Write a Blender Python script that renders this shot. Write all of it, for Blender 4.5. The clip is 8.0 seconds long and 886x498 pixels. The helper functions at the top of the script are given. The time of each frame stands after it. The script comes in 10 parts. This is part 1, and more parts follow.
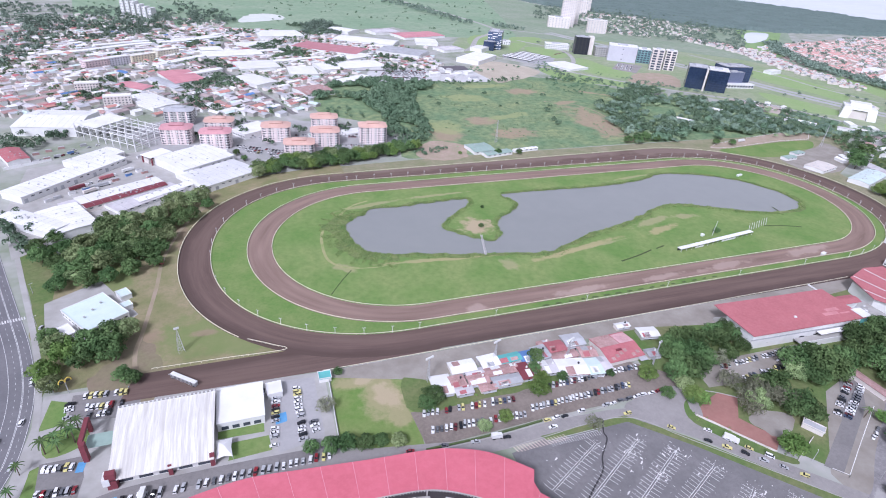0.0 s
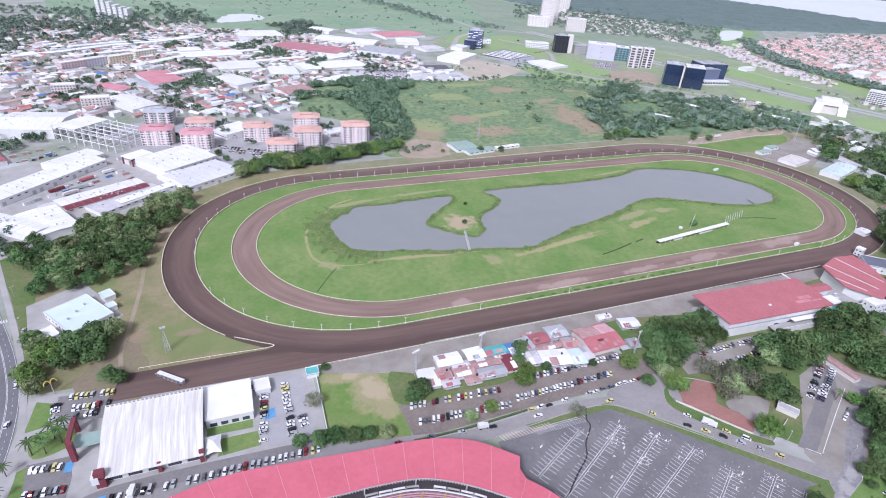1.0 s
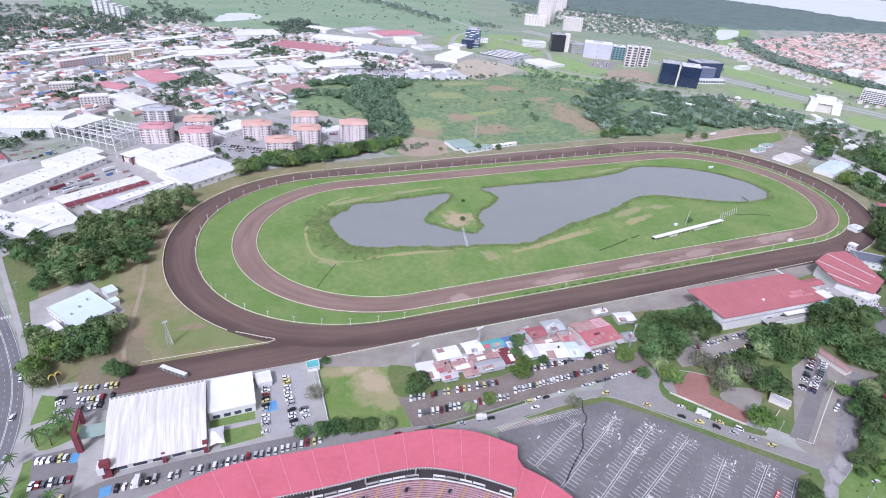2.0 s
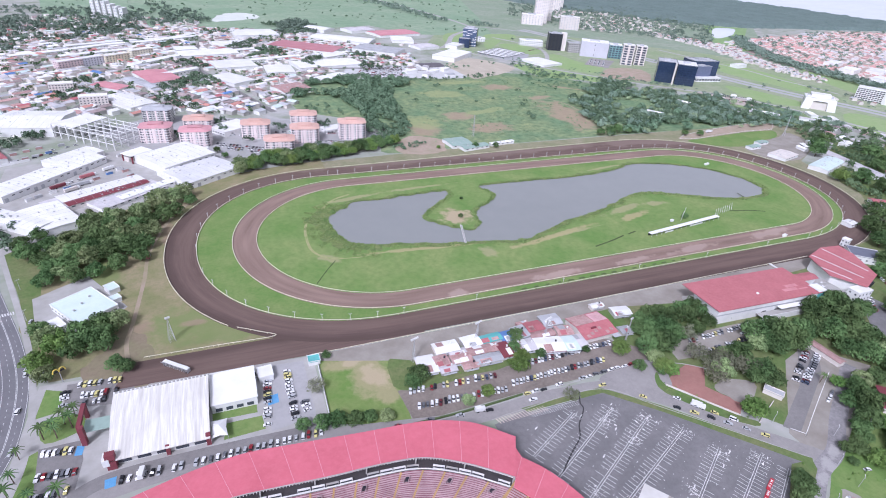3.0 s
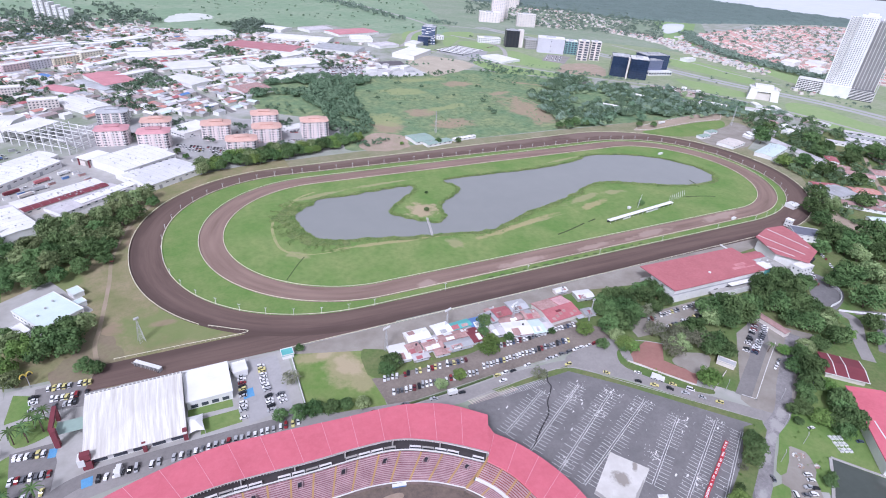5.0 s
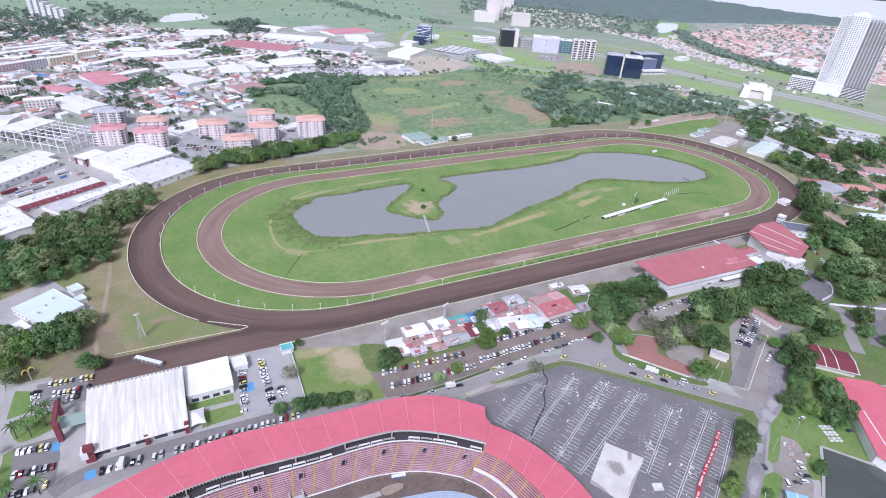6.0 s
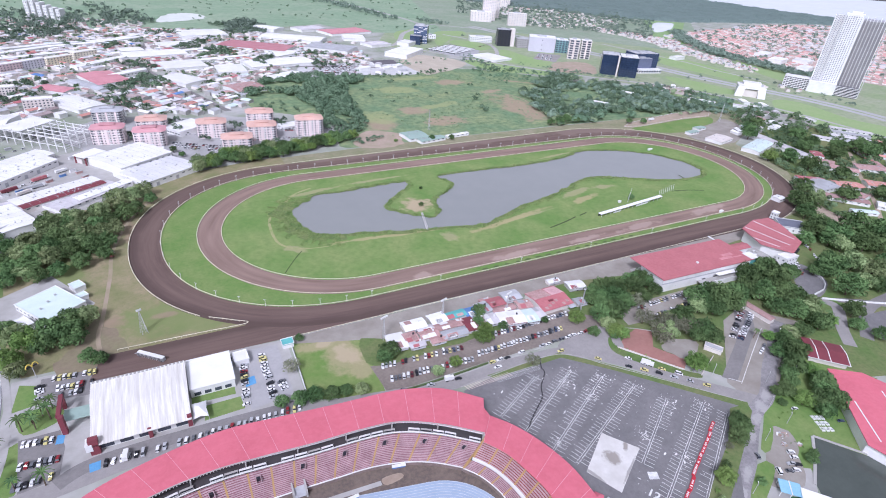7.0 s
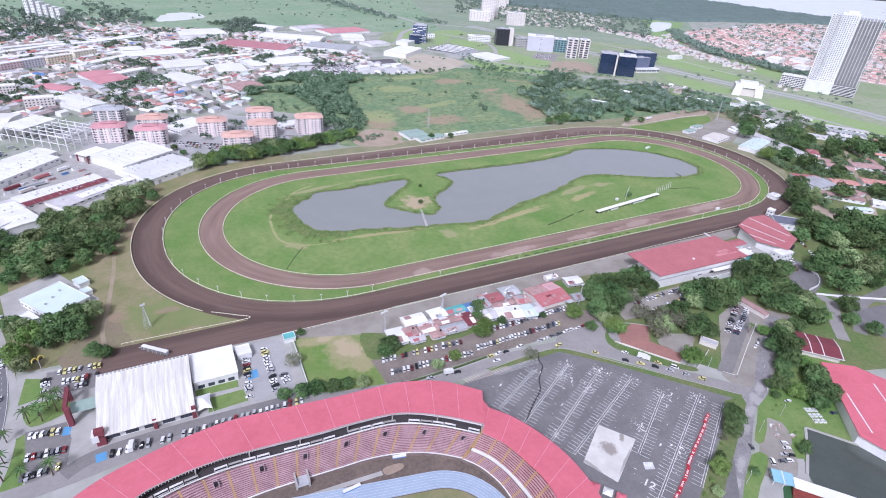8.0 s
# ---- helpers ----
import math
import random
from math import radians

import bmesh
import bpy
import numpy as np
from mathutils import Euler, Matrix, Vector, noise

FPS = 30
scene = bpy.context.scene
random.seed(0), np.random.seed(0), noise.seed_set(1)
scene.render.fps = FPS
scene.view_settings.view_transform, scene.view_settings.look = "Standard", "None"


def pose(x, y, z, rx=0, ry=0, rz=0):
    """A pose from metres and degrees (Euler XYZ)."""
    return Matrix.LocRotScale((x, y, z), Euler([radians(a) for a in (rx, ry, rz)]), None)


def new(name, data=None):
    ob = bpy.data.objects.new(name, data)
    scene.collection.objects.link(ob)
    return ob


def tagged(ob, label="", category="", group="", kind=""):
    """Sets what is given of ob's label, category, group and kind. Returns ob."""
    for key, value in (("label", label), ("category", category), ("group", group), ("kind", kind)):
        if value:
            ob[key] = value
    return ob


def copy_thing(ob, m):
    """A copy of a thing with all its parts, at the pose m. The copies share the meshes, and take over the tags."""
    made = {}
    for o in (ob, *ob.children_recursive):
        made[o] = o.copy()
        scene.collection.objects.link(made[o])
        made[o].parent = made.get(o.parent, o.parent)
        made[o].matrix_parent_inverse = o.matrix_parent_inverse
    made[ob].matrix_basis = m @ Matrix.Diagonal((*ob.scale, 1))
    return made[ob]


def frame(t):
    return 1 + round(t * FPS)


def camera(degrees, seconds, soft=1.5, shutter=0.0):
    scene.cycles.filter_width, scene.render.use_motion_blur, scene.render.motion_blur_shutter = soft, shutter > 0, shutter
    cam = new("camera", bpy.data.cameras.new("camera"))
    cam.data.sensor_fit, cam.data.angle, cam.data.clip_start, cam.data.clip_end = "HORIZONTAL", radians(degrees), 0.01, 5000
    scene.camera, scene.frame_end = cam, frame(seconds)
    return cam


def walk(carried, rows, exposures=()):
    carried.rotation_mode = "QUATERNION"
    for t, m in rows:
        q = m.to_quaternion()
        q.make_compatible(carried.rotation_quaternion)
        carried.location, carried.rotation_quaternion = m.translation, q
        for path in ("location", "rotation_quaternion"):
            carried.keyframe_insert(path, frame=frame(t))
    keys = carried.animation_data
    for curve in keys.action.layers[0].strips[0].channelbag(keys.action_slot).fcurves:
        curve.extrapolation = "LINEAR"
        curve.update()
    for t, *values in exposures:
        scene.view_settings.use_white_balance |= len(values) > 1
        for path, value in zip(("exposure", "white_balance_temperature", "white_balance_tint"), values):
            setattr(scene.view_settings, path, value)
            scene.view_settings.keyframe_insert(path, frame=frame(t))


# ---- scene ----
cam = camera(79.15, 8.0, soft=1.0)
# seconds, eye x y z in metres, heading, pitch and lean in degrees
ROWS = [
    (0.0, -81.42, -355.20, 232.74, -21.29, -30.24, 4.54),
    (0.5, -82.48, -358.05, 232.98, -22.03, -30.21, 4.53),
    (1.0, -83.38, -360.78, 232.89, -23.22, -30.15, 4.55),
    (1.5, -84.72, -363.46, 233.31, -23.52, -30.19, 4.61),
    (3.0, -88.21, -370.99, 233.20, -23.76, -30.22, 4.44),
    (3.5, -88.83, -373.73, 233.24, -24.93, -30.20, 4.38),
    (4.0, -90.37, -376.28, 233.09, -26.54, -30.11, 4.41),
    (4.5, -92.02, -378.72, 233.08, -27.42, -30.07, 4.42),
    (6.0, -96.58, -385.62, 232.92, -28.40, -30.03, 4.41),
    (6.5, -98.09, -388.17, 232.80, -28.52, -29.99, 4.37),
    (7.0, -99.85, -390.34, 232.64, -28.77, -30.00, 4.39),
    (7.5, -101.27, -393.15, 233.19, -28.85, -30.05, 4.38),
    (8.0, -102.73, -395.38, 232.96, -28.90, -30.03, 4.42),
]
walk(cam, [(t, Matrix.Translation((x, y, z)) @ pose(0, 0, 0, 90 + pitch, 0, yaw) @ pose(0, 0, 0, 0, 0, roll)) for t, x, y, z, yaw, pitch, roll in ROWS],
     exposures=[(0.0, 0.38, 5640, 22), (8.0, 0.38, 5640, 22)])

# ---- light ----
world = bpy.data.worlds.new("sky")
scene.world = world
world.use_nodes = True
wn = world.node_tree.nodes
sky = wn.new("ShaderNodeTexSky")
sky.sky_type, sky.sun_disc = "NISHITA", False
sky.sun_elevation, sky.sun_rotation = radians(46), radians(222)
sky.air_density, sky.dust_density, sky.ozone_density = 1.0, 2.0, 2.0
soft_sky = wn.new("ShaderNodeHueSaturation")
soft_sky.inputs["Saturation"].default_value = 0.12
world.node_tree.links.new(sky.outputs[0], soft_sky.inputs["Color"])
world.node_tree.links.new(soft_sky.outputs[0], wn["Background"].inputs[0])
wn["Background"].inputs[1].default_value = 0.107
sun = new("sun", bpy.data.lights.new("sun", "SUN"))
sun.data.energy, sun.data.angle, sun.data.color = 2.0, radians(11), (1.0, 0.98, 0.96)
sun.rotation_euler = (radians(44), 0, radians(-42))


# ---- helpers of this scene ----
def lin(r, g, b, k=1.0):
    """Linear base colour from display values, greyed a little to carry the haze."""
    c = [k * (v / 255 / 12.92 if v < 11 else ((v / 255 + 0.055) / 1.055) ** 2.4) for v in (r, g, b)]
    grey = 0.25 * c[0] + 0.6 * c[1] + 0.15 * c[2]
    return tuple(v + 0.14 * (grey - v) for v in c)


def mix_node(nt, fac, a, b, blend="MIX"):
    m = nt.nodes.new("ShaderNodeMix")
    m.data_type, m.blend_type = "RGBA", blend
    for sock, v in ((m.inputs[0], fac), (m.inputs[6], a), (m.inputs[7], b)):
        if isinstance(v, (int, float)):
            sock.default_value = v
        elif isinstance(v, tuple):
            sock.default_value = (*v, 1) if len(v) == 3 else v
        else:
            nt.links.new(v, sock)
    return m.outputs[2]


def noise_node(nt, vec, scale, detail=4, rough=0.6, lo=0.35, hi=0.65):
    n = nt.nodes.new("ShaderNodeTexNoise")
    n.inputs["Scale"].default_value, n.inputs["Detail"].default_value, n.inputs["Roughness"].default_value = scale, detail, rough
    nt.links.new(vec, n.inputs["Vector"])
    r = nt.nodes.new("ShaderNodeMapRange")
    r.inputs[1].default_value, r.inputs[2].default_value = lo, hi
    nt.links.new(n.outputs[0], r.inputs[0])
    return r.outputs[0]


def mat(name, base, second=None, third=None, big=0.05, fine=0.6, amount=0.6, amount3=0.35, rough=0.85, metal=0.0, bump=0.0,
        uv=None, spread=0.0, spec=0.3):
    """A surface of a base colour with large stains of a second one and fine grain of a third; spread varies it from piece to piece."""
    m = bpy.data.materials.new(name)
    m.use_nodes = True
    nt = m.node_tree
    bsdf = nt.nodes["Principled BSDF"]
    if uv:
        tex = nt.nodes.new("ShaderNodeUVMap")
        mp = nt.nodes.new("ShaderNodeMapping")
        mp.inputs["Scale"].default_value = (*uv, 1)
        nt.links.new(tex.outputs[0], mp.inputs[0])
        vec = mp.outputs[0]
    else:
        vec = nt.nodes.new("ShaderNodeNewGeometry").outputs["Position"]
    second = second or tuple(c * 0.7 for c in base)
    third = third or tuple(c * 0.75 for c in base)
    col = mix_node(nt, noise_node(nt, vec, big), base, second)
    col = mix_node(nt, amount, base, col)
    grain = noise_node(nt, vec, fine, 6, 0.7, 0.4, 0.7)
    fac = nt.nodes.new("ShaderNodeMath")
    fac.operation, fac.inputs[1].default_value = "MULTIPLY", amount3
    nt.links.new(grain, fac.inputs[0])
    col = mix_node(nt, fac.outputs[0], col, third)
    if spread:
        info = nt.nodes.new("ShaderNodeObjectInfo")
        hsv = nt.nodes.new("ShaderNodeHueSaturation")
        r = nt.nodes.new("ShaderNodeMapRange")
        r.inputs[3].default_value, r.inputs[4].default_value = 1 - spread, 1 + spread
        nt.links.new(info.outputs["Random"], r.inputs[0])
        nt.links.new(r.outputs[0], hsv.inputs["Value"])
        nt.links.new(col, hsv.inputs["Color"])
        col = hsv.outputs[0]
    nt.links.new(col, bsdf.inputs["Base Color"])
    bsdf.inputs["Roughness"].default_value, bsdf.inputs["Metallic"].default_value = rough, metal
    bsdf.inputs["Specular IOR Level"].default_value = spec
    if bump:
        b = nt.nodes.new("ShaderNodeBump")
        b.inputs["Strength"].default_value, b.inputs["Distance"].default_value = 0.6, bump
        nt.links.new(grain, b.inputs["Height"])
        nt.links.new(b.outputs[0], bsdf.inputs["Normal"])
    return m


def soften(material, blobs, colour, strength=0.85, rough=0.05, size=0.9):
    """Lays soft-edged patches of another colour into a ground material: blobs are x, y, radius along x, radius along y, turn."""
    nt = material.node_tree
    bsdf = nt.nodes["Principled BSDF"]
    col = bsdf.inputs["Base Color"].links[0].from_socket
    pos = nt.nodes.new("ShaderNodeNewGeometry").outputs["Position"]
    wob = noise_node(nt, pos, rough, 5, 0.65, 0.3, 0.7)
    total = None
    for x, y, rx, ry, turn in blobs:
        mp = nt.nodes.new("ShaderNodeMapping")
        mp.vector_type = "TEXTURE"
        mp.inputs["Location"].default_value = (x, y, 0)
        mp.inputs["Rotation"].default_value = (0, 0, radians(turn))
        mp.inputs["Scale"].default_value = (rx, ry, 1e6)
        nt.links.new(pos, mp.inputs[0])
        ln = nt.nodes.new("ShaderNodeVectorMath")
        ln.operation = "LENGTH"
        nt.links.new(mp.outputs[0], ln.inputs[0])
        ad = nt.nodes.new("ShaderNodeMath")
        ad.operation, ad.inputs[2].default_value = "MULTIPLY_ADD", 0.0
        ad.inputs[1].default_value = size
        nt.links.new(wob, ad.inputs[0])
        nt.links.new(ln.outputs["Value"], ad.inputs[2])
        mr = nt.nodes.new("ShaderNodeMapRange")
        mr.inputs[1].default_value, mr.inputs[2].default_value, mr.inputs[3].default_value, mr.inputs[4].default_value = 0.75 + size * 0.35, 1.0 + size * 0.55, strength, 0.0
        nt.links.new(ad.outputs[0], mr.inputs[0])
        if total is None:
            total = mr.outputs[0]
        else:
            mx = nt.nodes.new("ShaderNodeMath")
            mx.operation = "MAXIMUM"
            nt.links.new(total, mx.inputs[0])
            nt.links.new(mr.outputs[0], mx.inputs[1])
            total = mx.outputs[0]
    nt.links.new(mix_node(nt, total, col, colour), bsdf.inputs["Base Color"])


def link(name, bm, material, parent=None, label=""):
    data = bpy.data.meshes.new(name)
    bm.to_mesh(data)
    bm.free()
    for m in material if isinstance(material, (list, tuple)) else [material]:
        data.materials.append(m)
    ob = new(name, data)
    ob.parent = parent
    if label:
        ob["label"] = label
    return ob


def part(name, bm, material, parent, label=""):
    return link(name, bm, material, parent, label)


def share(name, data, parent, m=None):
    """One more object on the same mesh."""
    ob = new(name, data)
    ob.parent = parent
    if m is not None:
        ob.matrix_local = m
    return ob


def thing(name, x, y, z=0.0, turn=0.0, label="", category="", group="", kind=""):
    ob = new(name)
    ob.location, ob.rotation_euler = (x, y, z), (0, 0, radians(turn))
    ob.empty_display_size = 0.5
    return tagged(ob, label, category, group, kind)


def add_box(bm, x0, y0, z0, x1, y1, z1, index=0):
    v = [bm.verts.new(p) for p in ((x0, y0, z0), (x1, y0, z0), (x1, y1, z0), (x0, y1, z0), (x0, y0, z1), (x1, y0, z1), (x1, y1, z1), (x0, y1, z1))]
    for q in ((3, 2, 1, 0), (4, 5, 6, 7), (0, 1, 5, 4), (1, 2, 6, 5), (2, 3, 7, 6), (3, 0, 4, 7)):
        bm.faces.new([v[i] for i in q]).material_index = index
    return v


def box(*a):
    bm = bmesh.new()
    add_box(bm, *a)
    return bm


def add_tube(bm, a, b, r0, r1=None, n=6):
    a, b = Vector(a), Vector(b)
    r1 = r0 if r1 is None else r1
    side = (b - a).orthogonal().normalized()
    up = (b - a).normalized().cross(side)
    rings = [[bm.verts.new(p + r * (math.cos(2 * math.pi * k / n) * side + math.sin(2 * math.pi * k / n) * up)) for k in range(n)] for p, r in ((a, r0), (b, r1))]
    for k in range(n):
        bm.faces.new((rings[0][k], rings[0][(k + 1) % n], rings[1][(k + 1) % n], rings[1][k]))
    bm.faces.new(rings[1])
    bm.faces.new(rings[0][::-1])


def tube(a, b, r0, r1=None, n=6):
    bm = bmesh.new()
    add_tube(bm, a, b, r0, r1, n)
    return bm


def smooth(pts, n=6, closed=False):
    """A Catmull-Rom line through the points."""
    p = [Vector((*q, 0)) if len(q) == 2 else Vector(q) for q in pts]
    out = []
    count = len(p) if closed else len(p) - 1
    for i in range(count):
        a, b, c, d = (p[(i + k) % len(p)] if closed else p[min(max(i + k, 0), len(p) - 1)] for k in (-1, 0, 1, 2))
        for k in range(n):
            t = k / n
            out.append(0.5 * (2 * b + (c - a) * t + (2 * a - 5 * b + 4 * c - d) * t * t + (3 * b - a - 3 * c + d) * t ** 3))
    if not closed:
        out.append(p[-1])
    return out


def sheet(loops, z, depth=0.0):
    """A flat sheet with holes; its rims go down by depth."""
    from mathutils.geometry import tessellate_polygon
    bm = bmesh.new()
    flat = [[Vector((q[0], q[1], z)) for q in loop] for loop in loops]
    verts = [bm.verts.new(v) for loop in flat for v in loop]
    for tri in tessellate_polygon(flat):
        a, b, c = (verts[i] for i in tri)
        if (b.co - a.co).cross(c.co - a.co).z < 0:
            b, c = c, b
        try:
            bm.faces.new((a, b, c))
        except ValueError:
            pass
    if depth:
        start = 0
        for loop in flat:
            ring = verts[start:start + len(loop)]
            low = [bm.verts.new((v.co.x, v.co.y, z - depth)) for v in ring]
            for k in range(len(ring)):
                j = (k + 1) % len(ring)
                bm.faces.new((ring[k], low[k], low[j], ring[j]))
            start += len(loop)
        bmesh.ops.recalc_face_normals(bm, faces=bm.faces)
    return bm


def strip(left, right, z, closed=False):
    """A band between two lines of as many points, with its length and breadth as UV in metres."""
    bm = bmesh.new()
    uv = bm.loops.layers.uv.new("UVMap")
    a = [bm.verts.new((p[0], p[1], z)) for p in left]
    b = [bm.verts.new((p[0], p[1], z)) for p in right]
    run = [0.0]
    n = len(a)
    for k in range(n if closed else n - 1):
        run.append(run[-1] + (a[(k + 1) % n].co - a[k].co).length)
    for k in range(n if closed else n - 1):
        j = (k + 1) % n
        f = bm.faces.new((a[k], b[k], b[j], a[j]))
        w = (a[k].co - b[k].co).length
        for loop, st in zip(f.loops, ((run[k], 0), (run[k], w), (run[k + 1], w), (run[k + 1], 0))):
            loop[uv].uv = st
        if f.normal.z < 0 or (b[k].co - a[k].co).cross(b[j].co - a[k].co).z < 0:
            f.normal_flip()
    return bm


def offset(line, d):
    """The line moved sideways by d (to its left)."""
    out = []
    for k, p in enumerate(line):
        t = line[min(k + 1, len(line) - 1)] - line[max(k - 1, 0)]
        t = Vector((t.x, t.y, 0)).normalized()
        out.append(p + d * Vector((-t.y, t.x, 0)))
    return out


def band(pts, width, z, n=6):
    line = smooth(pts, n)
    return strip(offset(line, width / 2), offset(line, -width / 2), z)


def inside(x, y, poly):
    hit, j = False, len(poly) - 1
    for i in range(len(poly)):
        (xi, yi), (xj, yj) = poly[i][:2], poly[j][:2]
        if (yi > y) != (yj > y) and x < (xj - xi) * (y - yi) / (yj - yi) + xi:
            hit = not hit
        j = i
    return hit


# ---- materials ----
GRASS = mat("lawn", lin(106, 144, 62), lin(138, 154, 86), lin(86, 124, 50), 0.035, 0.4, 0.9, 0.5, 0.95, bump=0.1)
VERGE = mat("verge_grass", lin(98, 128, 60), lin(136, 134, 90), lin(72, 100, 46), 0.03, 0.35, 0.9, 0.5, 0.95, bump=0.1)
ROUGH = mat("worn_verge", lin(140, 142, 104), lin(170, 158, 134), lin(112, 124, 78), 0.04, 0.3, 0.9, 0.6, 0.95, bump=0.1)
DRY = mat("dry_grass", lin(136, 136, 88), lin(172, 152, 122), lin(100, 118, 62), 0.05, 0.4, 0.9, 0.5, 0.95, bump=0.1)
MEADOW = mat("meadow", lin(120, 152, 108), lin(154, 166, 114), lin(84, 118, 84), 0.022, 0.11, 1.0, 0.95, 0.95, bump=0.4)
LAND = mat("town_ground", lin(186, 184, 182), lin(130, 146, 114), lin(164, 164, 158), 0.02, 0.12, 0.9, 0.5, 0.95)
EARTH = mat("red_earth", lin(188, 166, 150), lin(164, 156, 128), lin(168, 140, 126), 0.06, 0.3, 0.9, 0.6, 0.95)
CLAY = mat("brown_clay", lin(172, 120, 110), lin(150, 108, 98), lin(186, 138, 126), 0.05, 0.3, 0.7, 0.4, 0.95)
DIRT = mat("race_track_dirt", lin(119, 97, 89), lin(96, 76, 70), lin(138, 116, 107), 1.0, 4.0, 0.8, 0.45, 0.95, uv=(0.012, 0.22))
soften(MEADOW, [(424, 330, 36, 92, 0), (240, 360, 30, 22, 10), (390, 518, 36, 20, 0), (166, 305, 24, 30, 0), (266, 300, 38, 24, 10), (432, 442, 26, 12, 10), (520, 500, 40, 8, -35)], lin(178, 150, 128), 0.75, 0.035)
soften(MEADOW, [(178, 335, 30, 34, 0), (264, 486, 46, 24, -10), (330, 560, 60, 14, 4), (300, 380, 50, 12, 20)], lin(160, 168, 112), 0.7, 0.05)
soften(DRY, [(-118, -52, 42, 26, 10), (-96, -70, 30, 10, 0), (-132, 30, 12, 50, 10), (-190, 20, 22, 30, 0)], lin(122, 140, 76), 0.75, 0.06)
soften(DRY, [(-160, -62, 12, 22, 0), (-141, 70, 9, 46, 15), (-124, -52, 9, 4, 0)], lin(162, 138, 116), 0.7, 0.07)
FIELD = mat("field_grass", lin(112, 146, 62), lin(140, 152, 86), lin(94, 128, 50), 0.06, 0.4, 0.9, 0.5, 0.95, bump=0.1)
soften(FIELD, [(-26, -134, 15, 20, 20), (-40, -122, 14, 7, -10), (-20, -152, 7, 10, 10)], lin(182, 164, 128), 0.62, 0.05)
soften(FIELD, [(-24, -136, 8, 12, 20), (-34, -121, 7, 4, 0)], lin(196, 174, 146), 0.6, 0.1)
AVENUE = mat("avenue_asphalt", lin(118, 117, 122), lin(134, 132, 136), lin(104, 103, 108), 0.05, 0.5, 0.7, 0.4, 0.9)
INFIELD = mat("infield_lawn", lin(108, 146, 64), lin(142, 158, 90), lin(88, 126, 52), 0.022, 0.2, 0.9, 0.5, 0.95, bump=0.1)
soften(INFIELD, [(-23, 4, 10, 6, -30), (110, -20, 8, 10, 0), (285, 22, 32, 6, 14), (330, 26, 18, 5, -5), (20, 112, 40, 4, 12), (200, -8, 50, 2.5, 8), (90, 122, 40, 3, 4), (340, 128, 40, 3, 8)], lin(168, 162, 118), 0.75, 0.09)
soften(INFIELD, [(108, 50, 17, 17, 0)], lin(184, 166, 132), 1.0, 0.1)
soften(INFIELD, [(60, 0, 60, 3, -4), (180, -10, 60, 4, 12), (285, 6, 26, 5, 16)], lin(176, 164, 116), 0.85, 0.07)
DIRT2 = mat("training_track_dirt", lin(156, 129, 117), lin(122, 98, 88), lin(172, 147, 134), 1.0, 4.0, 0.9, 0.45, 0.95, uv=(0.015, 0.16))


def damp_side(material, colour, near, far, strength):
    """A damper, darker run along the outer side of a track: the breadth is the second UV coordinate in metres."""
    nt = material.node_tree
    bsdf = nt.nodes["Principled BSDF"]
    col = bsdf.inputs["Base Color"].links[0].from_socket
    sep = nt.nodes.new("ShaderNodeSeparateXYZ")
    nt.links.new(nt.nodes.new("ShaderNodeUVMap").outputs[0], sep.inputs[0])
    pos = nt.nodes.new("ShaderNodeNewGeometry").outputs["Position"]
    wob = nt.nodes.new("ShaderNodeMath")
    wob.operation, wob.inputs[1].default_value = "MULTIPLY_ADD", 4.0
    nt.links.new(noise_node(nt, pos, 0.03, 3, 0.5, 0.3, 0.7), wob.inputs[0])
    nt.links.new(sep.outputs[1], wob.inputs[2])
    run = nt.nodes.new("ShaderNodeMapRange")
    run.interpolation_type = "SMOOTHSTEP"
    run.inputs[1].default_value, run.inputs[2].default_value, run.inputs[3].default_value, run.inputs[4].default_value = near, far, strength, 0.0
    nt.links.new(wob.outputs[0], run.inputs[0])
    place = nt.nodes.new("ShaderNodeSeparateXYZ")
    nt.links.new(pos, place.inputs[0])
    south = nt.nodes.new("ShaderNodeMapRange")
    south.inputs[1].default_value, south.inputs[2].default_value, south.inputs[3].default_value, south.inputs[4].default_value = 90.0, 190.0, 1.0, 0.0
    nt.links.new(place.outputs[1], south.inputs[0])
    both = nt.nodes.new("ShaderNodeMath")
    both.operation = "MULTIPLY"
    nt.links.new(run.outputs[0], both.inputs[0])
    nt.links.new(south.outputs[0], both.inputs[1])
    nt.links.new(mix_node(nt, both.outputs[0], col, colour), bsdf.inputs["Base Color"])


damp_side(DIRT, lin(82, 66, 62), 5.0, 13.0, 0.62)
soften(DIRT, [(200, 205, 300, 14, 1), (470, 200, 120, 16, -8)], lin(146, 126, 116), 0.6, 0.03)
soften(DIRT2, [(60, -70, 10, 6, 0), (150, -68, 26, 5, 3), (230, -66, 22, 4, 4), (300, -64, 30, 5, 4), (400, -60, 30, 6, 6), (500, -6, 12, 20, 0)], lin(184, 160, 148), 0.7, 0.08)
TARMAC = mat("worn_asphalt", lin(132, 128, 128), lin(154, 150, 148), lin(110, 107, 107), 0.04, 0.5, 0.6, 0.4, 0.9)
LOT = mat("car_park_asphalt", lin(122, 120, 122), lin(142, 139, 140), lin(98, 96, 98), 0.05, 0.4, 0.8, 0.5, 0.9)
CONCRETE = mat("concrete", lin(186, 184, 182), lin(160, 156, 150), lin(170, 168, 164), 0.08, 0.7, 0.7, 0.4, 0.9)
